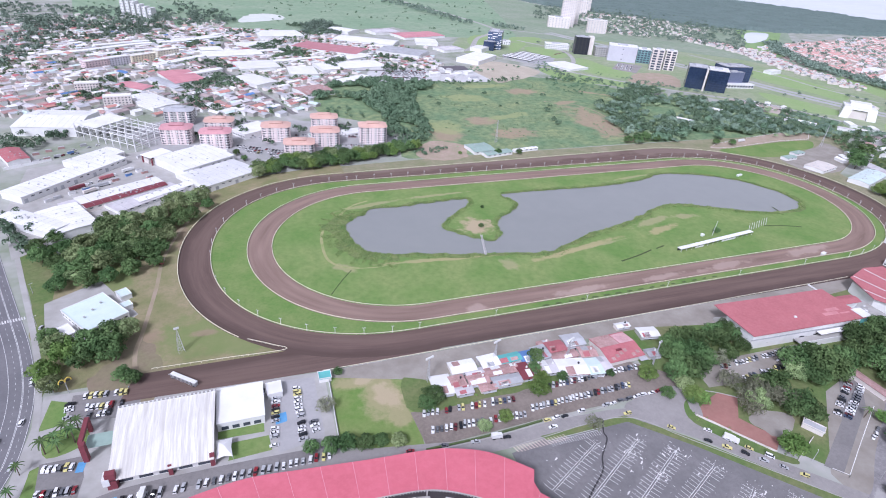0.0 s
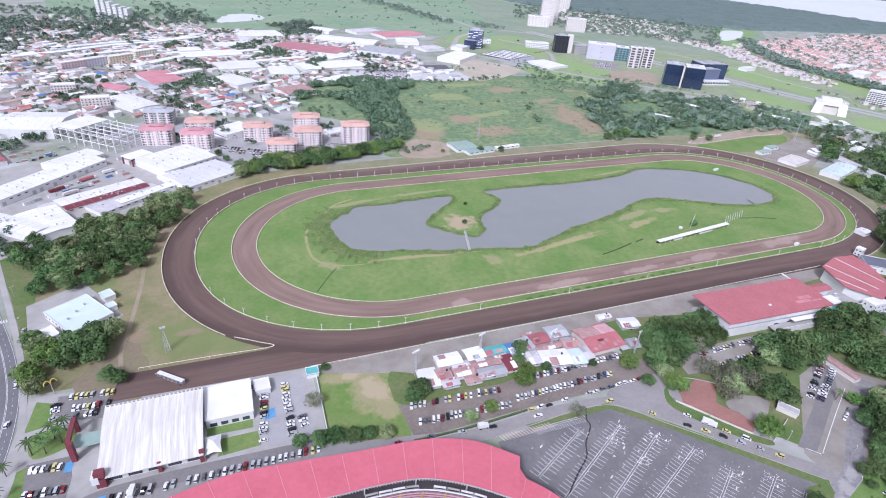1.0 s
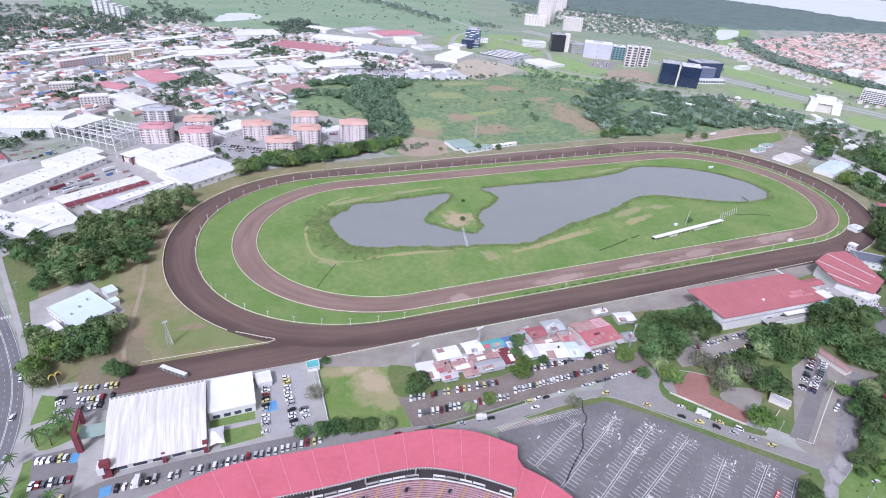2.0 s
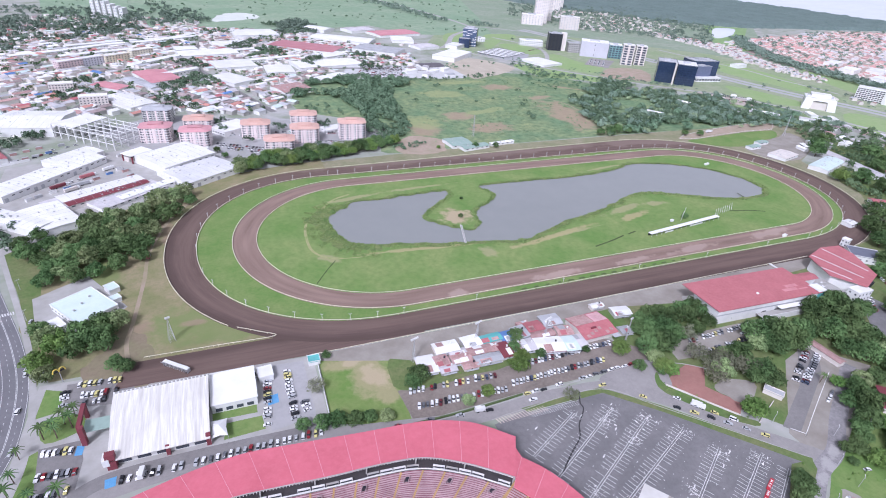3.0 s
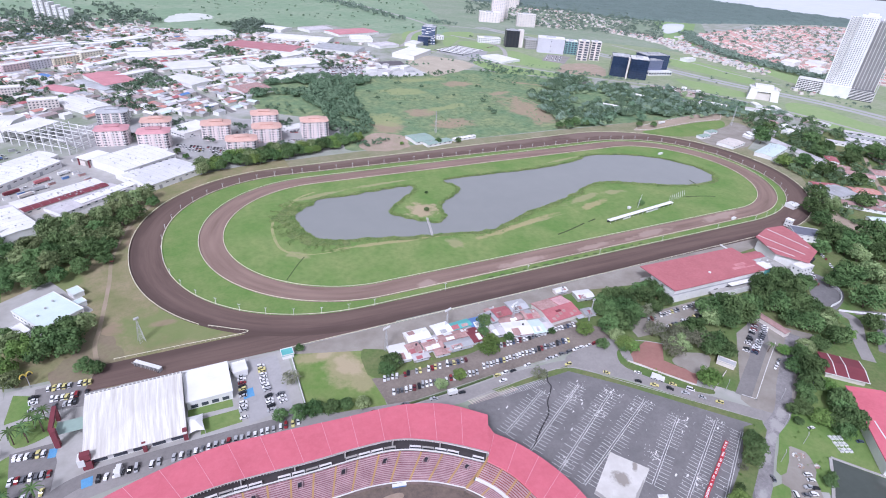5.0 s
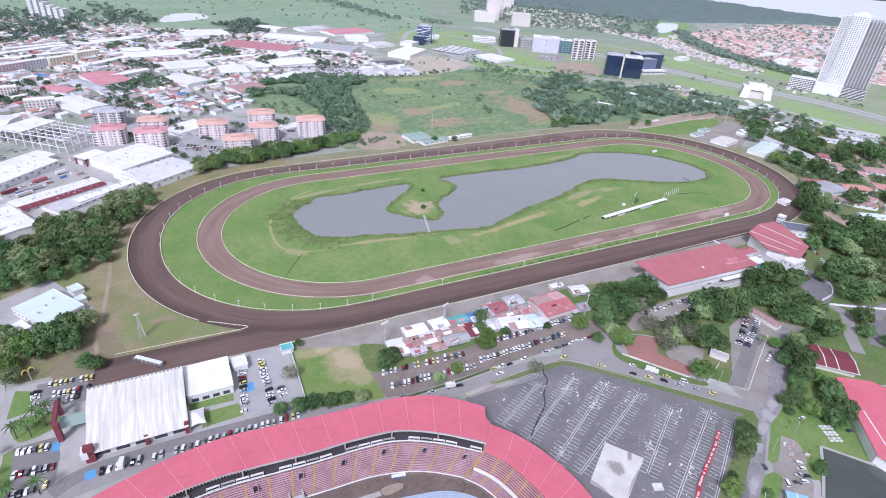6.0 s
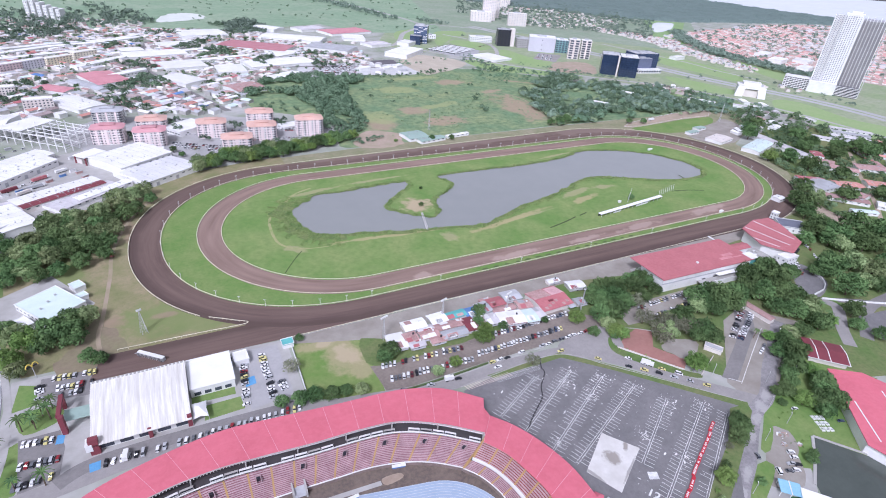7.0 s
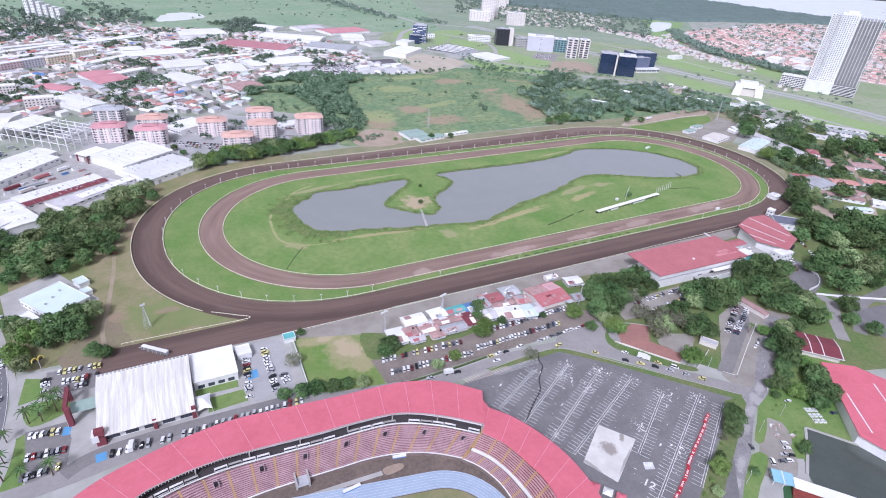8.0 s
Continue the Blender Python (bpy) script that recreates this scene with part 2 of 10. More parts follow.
GRAVEL = mat("gravel_yard", lin(168, 162, 154), lin(140, 132, 122), lin(154, 144, 134), 0.06, 0.6, 0.8, 0.5, 0.95)
WHITE = mat("white_paint", lin(236, 236, 236), lin(214, 214, 212), lin(224, 224, 222), 0.1, 0.8, 0.6, 0.4, 0.6)
LINE = mat("line_paint", lin(236, 236, 234), lin(176, 176, 178), lin(206, 206, 208), 0.4, 2.0, 0.8, 0.5, 0.8)
CREAM = mat("cream_render", lin(226, 218, 212), lin(206, 196, 190), lin(214, 206, 200), 0.1, 0.7, 0.6, 0.3, 0.85, spread=0.08)
WASHED = mat("washed_red_sheet", lin(214, 142, 146), lin(198, 122, 128), lin(224, 162, 164), 0.1, 0.6, 0.8, 0.4, 0.7)
STADIUM_RED = mat("stadium_roof_sheet", lin(226, 108, 127), lin(213, 98, 116), lin(234, 126, 142), 0.06, 0.4, 0.8, 0.4, 0.6)
RED = mat("red_roof_sheet", lin(190, 108, 114), lin(176, 96, 103), lin(204, 132, 136), 0.07, 0.5, 0.8, 0.4, 0.7, spread=0.1)
TILE = mat("terracotta_tile", lin(208, 146, 134), lin(190, 126, 116), lin(220, 168, 156), 0.1, 0.6, 0.7, 0.4, 0.8, spread=0.12)
RUST = mat("rusty_sheet", lin(190, 150, 146), lin(160, 118, 114), lin(210, 180, 176), 0.15, 0.8, 0.9, 0.5, 0.8, spread=0.15)
PALE = mat("white_roof_sheet", lin(242, 242, 244), lin(224, 222, 220), lin(232, 232, 232), 0.06, 0.6, 0.7, 0.4, 0.55, spread=0.06)
GREY_ROOF = mat("grey_roof_sheet", lin(188, 190, 196), lin(160, 160, 164), lin(200, 202, 206), 0.08, 0.6, 0.8, 0.4, 0.6, spread=0.12)
AQUA = mat("pale_aqua_roof", lin(214, 232, 232), lin(196, 216, 214), lin(224, 236, 236), 0.08, 0.6, 0.7, 0.4, 0.6)
DUSTY = mat("dusty_asphalt", lin(158, 153, 152), lin(140, 136, 135), lin(176, 171, 167), 0.05, 0.4, 0.8, 0.5, 0.92)
WEATHERED = mat("weathered_pale_sheet", lin(216, 212, 216), lin(184, 178, 182), lin(200, 196, 200), 0.09, 0.5, 0.9, 0.6, 0.75, spread=0.12)
BROWN_ROOF = mat("brown_stained_sheet", lin(176, 156, 154), lin(146, 126, 124), lin(196, 182, 182), 0.1, 0.5, 0.9, 0.6, 0.8, spread=0.18)
TEAL = mat("teal_sheet", lin(96, 190, 188), lin(84, 172, 172), None, 0.1, 0.6, 0.6, 0.3, 0.6)
GREEN_ROOF = mat("green_sheet", lin(160, 186, 176), lin(146, 172, 160), None, 0.1, 0.6, 0.6, 0.3, 0.6)
BLUE_SHEET = mat("blue_sheet", lin(96, 140, 200), lin(84, 124, 184), None, 0.1, 0.6, 0.6, 0.3, 0.6, spread=0.15)
MAROON = mat("maroon_paint", lin(140, 66, 76), lin(122, 56, 66), None, 0.1, 0.6, 0.6, 0.3, 0.6)
# dark doors, panes and tanks; also a painted stand-in for shade in openings
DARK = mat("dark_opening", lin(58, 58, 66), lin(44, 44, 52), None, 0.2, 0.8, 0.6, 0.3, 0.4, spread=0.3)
GLASS = mat("tinted_window", lin(74, 80, 94), lin(56, 62, 76), None, 0.2, 0.8, 0.6, 0.3, 0.12, spread=0.35, spec=0.6)
BLUE_GLASS = mat("blue_curtain_glass", lin(60, 84, 124), lin(46, 66, 104), lin(86, 110, 148), 0.05, 0.3, 0.7, 0.4, 0.12, spread=0.3, spec=0.7)
STEEL = mat("galvanised_steel", lin(206, 206, 208), lin(180, 180, 184), None, 0.4, 2.0, 0.6, 0.3, 0.5, 0.4)
YELLOW = mat("yellow_steps", lin(200, 162, 100), lin(176, 140, 92), None, 0.2, 1.0, 0.7, 0.4, 0.8)
SEAT_MAUVE = mat("mauve_bench", lin(128, 70, 84), lin(158, 102, 112), lin(106, 58, 70), 0.15, 1.0, 0.8, 0.5, 0.75)
SEAT_TERRACOTTA = mat("terracotta_bench", lin(150, 70, 62), lin(128, 60, 56), lin(168, 86, 76), 0.15, 1.0, 0.8, 0.5, 0.75)
RISER = mat("terrace_concrete", lin(190, 160, 166), lin(152, 124, 130), lin(206, 178, 182), 0.2, 1.0, 0.8, 0.5, 0.85)
TRACK_BLUE = mat("blue_running_track", lin(164, 184, 208), lin(148, 170, 198), lin(174, 192, 212), 0.1, 0.8, 0.6, 0.3, 0.8)
BARK = mat("bark", lin(112, 96, 82), lin(84, 72, 60), None, 0.6, 3.0, 0.7, 0.5, 0.95)
LEAF = mat("leaves", lin(78, 108, 62), lin(60, 90, 50), lin(100, 128, 74), 0.12, 0.7, 0.9, 0.6, 0.8, spread=0.22)
LEAF2 = mat("olive_leaves", lin(104, 120, 72), lin(76, 98, 56), lin(126, 136, 86), 0.12, 0.7, 0.9, 0.6, 0.8, spread=0.2)
# coastal forest green, with distance haze mixed into the colour
HAZED_LEAF = mat("woodland_leaves", lin(106, 126, 122), lin(92, 113, 108), lin(122, 141, 132), 0.012, 0.1, 0.9, 0.6, 0.9)
BROWN_GRAVEL = mat("brown_gravel", lin(142, 130, 121), lin(116, 106, 98), lin(164, 151, 142), 0.06, 0.5, 0.8, 0.5, 0.95)
WORN = mat("trodden_earth", lin(148, 130, 110), lin(138, 138, 96), lin(128, 108, 94), 0.05, 0.4, 0.8, 0.5, 0.95)
RAIL = mat("cream_rail", lin(240, 235, 208), lin(224, 216, 188), None, 0.3, 1.5, 0.6, 0.3, 0.6)
REED = mat("marsh_plants", lin(112, 146, 74), lin(158, 172, 100), lin(82, 116, 58), 0.1, 0.5, 0.9, 0.6, 0.9, bump=0.2)

WATER = mat("murky_water", lin(147, 150, 148), lin(140, 143, 142), lin(154, 156, 153), 0.008, 0.05, 0.5, 0.3, 0.12, spec=0.5)
SEA = mat("pale_sea", lin(230, 236, 240), lin(222, 228, 234), None, 0.001, 0.01, 0.5, 0.3, 0.25, spec=0.5)

# ---- ground, water and roads ----
def disc(z, r, n=64, cx=600.0, cy=600.0):
    bm = bmesh.new()
    bm.faces.new([bm.verts.new((cx + r * math.cos(2 * math.pi * k / n), cy + r * math.sin(2 * math.pi * k / n), z)) for k in range(n)])
    return bm


def patch(name, pts, z, material, label, category, n=0, depth=0.0, wobble=0.0):
    """A piece of the ground with its own surface; n rounds its outline and wobble roughens it."""
    loop = smooth(pts, n, True) if n else [Vector((*p, 0)) for p in pts]
    if wobble:
        loop = [p + wobble * Vector((noise.noise(p * 0.13), noise.noise(p * 0.13 + Vector((7, 5, 1))), 0)) for p in loop]
    return tagged(link(name, sheet([loop], level(z), depth), material), label, category, kind="structure")


LEVELS = {}


def level(z):
    """A height of its own for every sheet, so that no two share a plane."""
    LEVELS[z] = LEVELS.get(z, -1) + 1
    return z + 0.0004 * LEVELS[z]


WAYS = []


def way(name, pts, width, z, material, label, category="road"):
    WAYS.append((smooth(pts, 4), width))
    return tagged(link(name, band(pts, width, level(z)), material), label, category, kind="structure")


def sweep(line, w, z0, z1, closed=False):
    """A bar of rectangular section along a line."""
    bm = bmesh.new()
    n = len(line)
    rings = []
    for k, p in enumerate(line):
        t = line[(k + 1) % n] - line[k - 1] if closed else line[min(k + 1, n - 1)] - line[max(k - 1, 0)]
        s = Vector((-t.y, t.x, 0)).normalized() * (w / 2)
        rings.append([bm.verts.new((q.x, q.y, z)) for q, z in ((p - s, z0), (p + s, z0), (p + s, z1), (p - s, z1))])
    for k in range(n if closed else n - 1):
        a, b = rings[k], rings[(k + 1) % n]
        for i in range(4):
            bm.faces.new((a[i], a[(i + 1) % 4], b[(i + 1) % 4], b[i]))
    if not closed:
        bm.faces.new(rings[0])
        bm.faces.new(rings[-1][::-1])
    bmesh.ops.recalc_face_normals(bm, faces=bm.faces)
    return bm


tagged(link("ground", disc(0.0, 6500.0), LAND), "flat open ground of grass, earth and paving", "ground", kind="structure")
patch("sea", [(2500, 6000), (2520, 3600), (2900, 2560), (3080, 2220), (3120, 1750), (3160, 1450), (3500, 1150), (7000, 900), (7000, 6000)], 0.4, SEA, "pale grey sea beyond the forest", "sea")

# open land round the course
patch("west_apron", [(-200, -86), (10, -86), (10, 222), (-60, 208), (-122, 186), (-200, 120), (-240, 40), (-226, -30), (-206, -70)], 0.04, DRY, "dry yellowish grass beside the track bend", "grass")
patch("north_apron", [(-60, 196), (0, 216), (160, 228), (423, 234), (640, 238), (820, 250), (760, 150), (640, 90), (612, -10), (540, -90), (430, -112), (0, 0)], 0.03, ROUGH, "worn tan and green verge outside the track", "grass")
patch("meadow", [(86, 236), (120, 330), (13, 430), (40, 560), (120, 650), (250, 640), (420, 640), (560, 570), (640, 470), (860, 350), (880, 230), (640, 236), (423, 236), (160, 230)], 0.06, MEADOW, "rough green meadow with bare patches", "meadow", 4)
patch("trodden_earth", [(-166, -38), (-157, -52), (-150, -66), (-146, -80), (-146, -104), (-162, -104), (-184, -88), (-178, -70), (-170, -56)], 0.075, WORN, "bare trodden earth beside the chute", "earth", 5, wobble=4)
patch("avenue_verge", [(-268, 95), (-250, 100), (-232, 70), (-222, 10), (-214, -40), (-205, -85), (-210, -88), (-221, -40), (-233, 5), (-252, 55)], 0.055, VERGE, "green verge along the avenue", "grass", 3)
patch("service_strip", [(-56, -107), (430, -107), (445, -116), (225, -130), (170, -120), (60, -122), (-5, -132), (-52, -113)], 0.05, GRAVEL, "pale gravel service strip along the track", "gravel")
patch("grassy_corner", [(-12, -127), (2, -129), (16, -134), (62, -133), (72, -126), (86, -136), (94, -150), (60, -153.5), (20, -153.5), (-12, -153)], 0.098, VERGE, "patchy grass behind the shop huts", "grass", 4, wobble=3)
patch("staff_car_park", [(-14, -152), (45, -151), (90, -148), (135, -147), (160, -168), (149, -178), (60, -176), (-12, -178)], 0.09, BROWN_GRAVEL, "dusty brown gravel car park", "car park")
patch("field", [(-53, -113), (-10, -126), (-13, -178), (-55, -165)], 0.08, FIELD, "small fenced grass field with a worn middle", "field")
patch("hall_yard", [(-204, -88), (-156, -90), (-118, -104), (-56, -107), (-56, -168), (-80, -171), (-176, -176), (-206, -172)], 0.06, CONCRETE, "pale concrete forecourt of the hall", "forecourt")
patch("lawn", [(-200, -92), (-191, -96), (-190, -112), (-201, -114)], 0.10, GRASS, "small green lawn by the avenue", "lawn")
patch("lawn", [(-115, -137.5), (-92, -136.5), (-92, -144), (-115, -143)], 0.10, GRASS, "small green courtyard lawn", "lawn")
patch("lawn", [(-108, -147), (-90, -147), (-89, -157), (-110, -158)], 0.10, GRASS, "small green courtyard lawn", "lawn")
patch("lawn", [(-200, -140), (-195, -137), (-190, -165), (-193, -173), (-202, -173)], 0.10, GRASS, "grass verge beside the parked cars", "lawn")
patch("lawn", [(-197, -117), (-180, -117), (-177, -128), (-193, -133)], 0.10, GRASS, "planted bed under palms", "lawn", 4)
patch("parking_bay", [(-190, -91), (-157, -93), (-155, -106), (-166, -114), (-189, -110)], 0.10, TARMAC, "grey asphalt parking bay", "car park")
patch("parking_bay", [(-195, -136), (-177, -136), (-174, -149), (-175, -168), (-191, -171)], 0.10, TARMAC, "grey asphalt parking bay", "car park")
patch("parking_bay", [(-86, -108), (-62, -110), (-62, -156), (-86, -160)], 0.10, mat("pale_asphalt", lin(178, 176, 178), lin(160, 158, 160), lin(190, 188, 188), 0.08, 0.6, 0.7, 0.4, 0.9), "pale asphalt parking bay", "car park")
patch("car_park", [(30, -193), (53, -189), (104, -190), (130, -214), (183, -271), (155, -285), (108, -330), (30, -330), (30, -206)], 0.12, LOT, "worn grey asphalt stadium car park", "car park", depth=0.12)
patch("car_park_verge", [(50, -187), (105, -187), (132, -211), (187, -269), (183, -273), (130, -216), (104, -191.5), (53, -191)], 0.14, VERGE, "narrow grass verge round the car park", "grass")
patch("car_park_verge", [(172, -268), (186, -269.5), (183, -275), (153, -292), (112, -314), (96, -322), (90, -318), (102, -309), (122, -298), (149, -285)], 0.14, VERGE, "grass verge with trees beside the car park", "grass")
patch("stable_ground", [(150, -110), (440, -110), (480, -140), (420, -250), (330, -300), (205, -262), (150, -195), (140, -165)], 0.035, VERGE, "grassy ground under the park trees", "grass")
patch("grandstand_lot", [(175, -166), (215, -163), (268, -164), (262, -178), (196, -184), (172, -182)], 0.09, GRAVEL, "gravel car park behind the grandstand", "car park")
patch("gravel_lot", [(190, -252), (245, -205), (272, -198), (300, -228), (262, -246), (206, -274), (190, -264)], 0.085, GRAVEL, "pale gravel lot beside the road", "car park")
patch("forecourt", [(112, -179), (151, -175), (156, -190), (140, -212), (124, -199), (112, -188)], 0.106, DUSTY, "wide asphalt fork of the road", "road", 3)
patch("lot_bay", [(197, -254), (258, -222), (276, -206), (268, -196), (232, -226), (191, -247)], 0.095, TARMAC, "grey asphalt strip with parked cars", "car park")
patch("stable_yard", [(569, -73), (542, -100), (540, -134), (562, -152), (551, -160), (521, -140), (518, -108), (555, -70)], 0.06, EARTH, "bare brown earth yard of the stables", "yard", 4)
patch("stable_quarter", [(470, -70), (560, -40), (640, 40), (760, 150), (900, 110), (1010, -60), (900, -260), (640, -310), (500, -250), (420, -250), (440, -160)], 0.02, VERGE, "green ground between the stables", "grass")
patch("corral", [(528, 202), (548, 215), (630, 232), (707, 245), (761, 238), (727, 211), (670, 211), (600, 203), (556, 196)], 0.075, EARTH, "bare brown corral with white fences", "yard", 2)
patch("corral_grass", [(543, 196), (600, 201), (667, 208), (724, 207), (700, 180), (657, 171), (608, 156), (570, 163), (536, 186)], 0.088, GRASS, "small green paddock beside the corral", "grass", 3)
patch("tan_yard", [(703, 180), (740, 196), (739, 161), (718, 134), (646, 95), (600, 103), (596, 140), (612, 153), (659, 168)], 0.085, GRAVEL, "bare tan yard between the stalls", "yard", 3, wobble=3)
patch("brown_yard", [(117, 264), (143, 284), (178, 266), (170, 234), (161, 219), (125, 217), (105, 230)], 0.09, EARTH, "bare brown earth beside the green sheds", "yard", 4, wobble=5)
patch("paddock_lot", [(381, -168), (390, -180), (382, -201), (356, -213), (336, -213), (354, -190)], 0.07, LOT, "dark asphalt lot behind a curved white wall", "car park", 4)
patch("go_kart_track", [(341, -262), (350, -248), (370, -245), (400, -252), (392, -276), (350, -280)], 0.13, LOT, "dark asphalt practice track with pale curves", "car park", 4)
patch("canal_yard", [(146, -314), (164, -297), (178, -287), (189, -295), (178, -308), (162, -322)], 0.08, GRAVEL, "gravel yard with parked cars by the canal", "yard", 4, wobble=3)
patch("clay_yard", [(148, -197), (160, -191), (174, -187), (183, -194), (171, -207), (177, -217), (184, -225), (173, -232.5), (160, -215)], 0.08, CLAY, "brown clay yard", "yard")
patch("lane_verge", [(181, -285), (183, -289), (166, -299), (162, -296)], 0.118, GRASS, "narrow grass strip between lane and yard", "grass", 2)
patch("lane_verge", [(151, -302), (159, -306), (150, -312), (138, -317), (124, -324), (118, -321)], 0.118, GRASS, "narrow grass strip beside the lane", "grass", 2)
patch("canal_paving", [(159, -306), (176, -316), (166, -326), (150, -334), (118, -345), (124, -324), (138, -317)], 0.07, CONCRETE, "pale paving round the blue hut", "yard")
patch("gravel_clearing", [(178, -208), (195, -207), (204, -218), (185, -226), (177, -217)], 0.082, GRAVEL, "pale gravel clearing under the trees", "gravel", 4, wobble=2)
patch("road_verge", [(150, -187), (147, -198), (160, -215.5), (173, -233), (180, -240), (175, -241.5), (157, -225), (142, -203), (144, -192)], 0.109, VERGE, "grass verge between the clay yard and the road", "grass", 3)
patch("east_green", [(205, -268), (262, -246), (290, -290), (215, -330), (160, -312), (175, -288)], 0.05, GRASS, "green ground under the trees by the canal", "grass")
patch("park_green", [(440, -158), (470, -150), (500, -190), (400, -260), (372, -222), (395, -195)], 0.05, VERGE, "green park ground", "grass", 4)
patch("canal", [(199, -303), (225, -337), (200, -356), (150, -350), (169, -323)], 0.09, mat("dark_canal_water", lin(84, 92, 86), lin(74, 82, 76), lin(94, 102, 96), 0.05, 0.3, 0.6, 0.3, 0.15, spec=0.5), "dark green canal water", "canal")
patch("sports_pitch", [(149, -322), (158, -327), (140, -345), (118, -345)], 0.09, mat("artificial_turf", lin(62, 110, 66), lin(54, 98, 58), None, 0.1, 0.8, 0.6, 0.3, 0.9), "dark green artificial turf pitch", "pitch")
patch("clinic_yard", [(-226, 5), (-196, 27), (-166, -21), (-192, -53), (-217, -32)], 0.06, CONCRETE, "concrete yard round the clinic", "yard")
patch("depot_yard", [(-262, 70), (-214, 118), (-130, 172), (-85, 205), (-110, 262), (-190, 300), (-300, 260), (-290, 150)], 0.065, CONCRETE, "pale concrete depot yard", "yard")
patch("estate_yard", [(-190, 300), (-60, 222), (70, 252), (100, 300), (20, 380), (-180, 420), (-230, 360)], 0.085, mat("estate_paving", lin(176, 174, 176), lin(150, 152, 146), lin(190, 188, 190), 0.05, 0.4, 0.7, 0.4, 0.9), "paved yard between apartment blocks", "yard")
patch("office_park", [(380, 900), (500, 770), (600, 640), (722, 490), (880, 270), (1010, 60), (1300, -60), (1500, 150), (1300, 560), (1180, 800), (900, 1050), (640, 1080), (470, 1070)], 0.04, mat("office_lawn", lin(146, 166, 120), lin(170, 172, 148), lin(122, 146, 100), 0.012, 0.08, 0.9, 0.6, 0.95), "wide light green lawns of the office park", "lawn")
patch("hill_meadow", [(-430, 1130), (-118, 1140), (60, 1110), (330, 1220), (420, 1080), (560, 1060), (640, 1050), (760, 1400), (1000, 2200), (300, 2600), (-700, 2400)], 0.05, mat("hill_grass", lin(136, 166, 132), lin(162, 178, 150), lin(110, 144, 112), 0.006, 0.05, 0.8, 0.6, 0.95), "wide green grassland at the edge of town", "meadow")
patch("bare_ground", [(-80, 1250), (-60, 1380), (10, 1420), (45, 1340), (0, 1290)], 0.12, mat("pale_cleared_ground", lin(222, 226, 220), lin(206, 212, 200), None, 0.02, 0.1, 0.6, 0.3, 0.9), "pale cleared ground among the grass", "earth", 6, wobble=15)
OFFICE_GREEN = mat("bright_lawn", lin(146, 176, 108), lin(158, 176, 124), lin(130, 160, 94), 0.02, 0.15, 0.8, 0.5, 0.95)
for pts in ([(594, 926), (645, 946), (680, 866), (643, 813), (602, 817)], [(673, 803), (698, 793), (703, 717), (742, 679), (679, 614), (633, 631), (610, 706)], [(513, 1092), (591, 1124), (529, 986), (465, 975)],
            [(639, 1090), (722, 1088), (679, 1009), (608, 1027)], [(591, 998), (636, 996), (554, 889), (544, 903)], [(515, 697), (561, 691), (662, 551), (637, 511), (599, 552), (533, 580), (511, 638)],
            [(1071, 660), (1133, 668), (1142, 553), (1108, 435), (1050, 408), (1042, 474), (1020, 587)], [(912, 479), (965, 354), (920, 318), (870, 383)], [(810, 395), (854, 358), (819, 321), (778, 347)],
            [(976, 262), (1020, 232), (1000, 129), (1015, 71), (948, 20), (905, 42), (890, 104), (905, 197)], [(1310, 610), (1283, 514), (1304, 438), (1189, 376), (1220, 494)]):
    patch("lawn", pts, 0.07, OFFICE_GREEN, "bright mown lawn between the office roads", "lawn", 4)
PLAIN = mat("plain_grass", lin(140, 160, 132), lin(160, 168, 150), lin(118, 142, 112), 0.008, 0.06, 0.9, 0.6, 0.95)
patch("plain", [(640, 1050), (900, 1050), (1180, 800), (1300, 560), (1345, 745), (1430, 985), (1660, 1045), (1900, 1280), (1560, 1400), (1180, 1900), (1050, 2500), (1000, 2200), (760, 1400)], 0.03, PLAIN, "open green plain beyond the offices", "grass")
patch("cleared_ground", [(1390, 1874), (1532, 1924), (1525, 1852), (1402, 1794)], 0.09, mat("chalky_ground", lin(226, 226, 222), lin(206, 208, 200), None, 0.02, 0.1, 0.6, 0.3, 0.9), "pale cleared ground before the forest", "earth", 4)
patch("building_site", [(688, 613), (758, 655), (809, 627), (752, 528), (670, 568)], 0.10, EARTH, "bare earth building site", "earth", 5, wobble=8)
PALE_LOT = mat("pale_office_asphalt", lin(176, 176, 180), lin(158, 158, 162), lin(190, 190, 192), 0.05, 0.4, 0.7, 0.4, 0.9)
patch("office_car_park", [(484, 821), (564, 888), (618, 808), (559, 723), (517, 756)], 0.10, PALE_LOT, "office car park with rows of cars", "car park")
patch("suburb_ground", [(1330, 740), (1420, 1000), (1660, 1060), (2250, 1230), (2700, 1210), (3200, 900), (2600, 300), (1500, -150), (1420, 330)], 0.05, mat("suburb_soil", lin(202, 172, 164), lin(150, 162, 142), lin(190, 162, 154), 0.01, 0.06, 0.8, 0.5, 0.95), "reddish ground of the far suburb", "earth")
patch("far_pond", [(1690, 1272), (1773, 1262), (1690, 1180), (1596, 1108), (1475, 1051), (1530, 1130)], 0.12, SEA, "small pale pond at the golf course", "pond", 5)
patch("golf_green", [(1293, 830), (1395, 841), (1526, 967), (1632, 1082), (1859, 1275), (1746, 1333), (1681, 1331), (1511, 1109), (1400, 1000)], 0.08, mat("golf_grass", lin(142, 174, 112), lin(128, 158, 100), None, 0.01, 0.1, 0.7, 0.4, 0.95), "light green golf course strip", "lawn")


WORN_PATH = mat("trodden_grass", lin(168, 164, 112), lin(138, 158, 84), lin(180, 168, 126), 0.15, 0.5, 1.0, 0.6, 0.95)


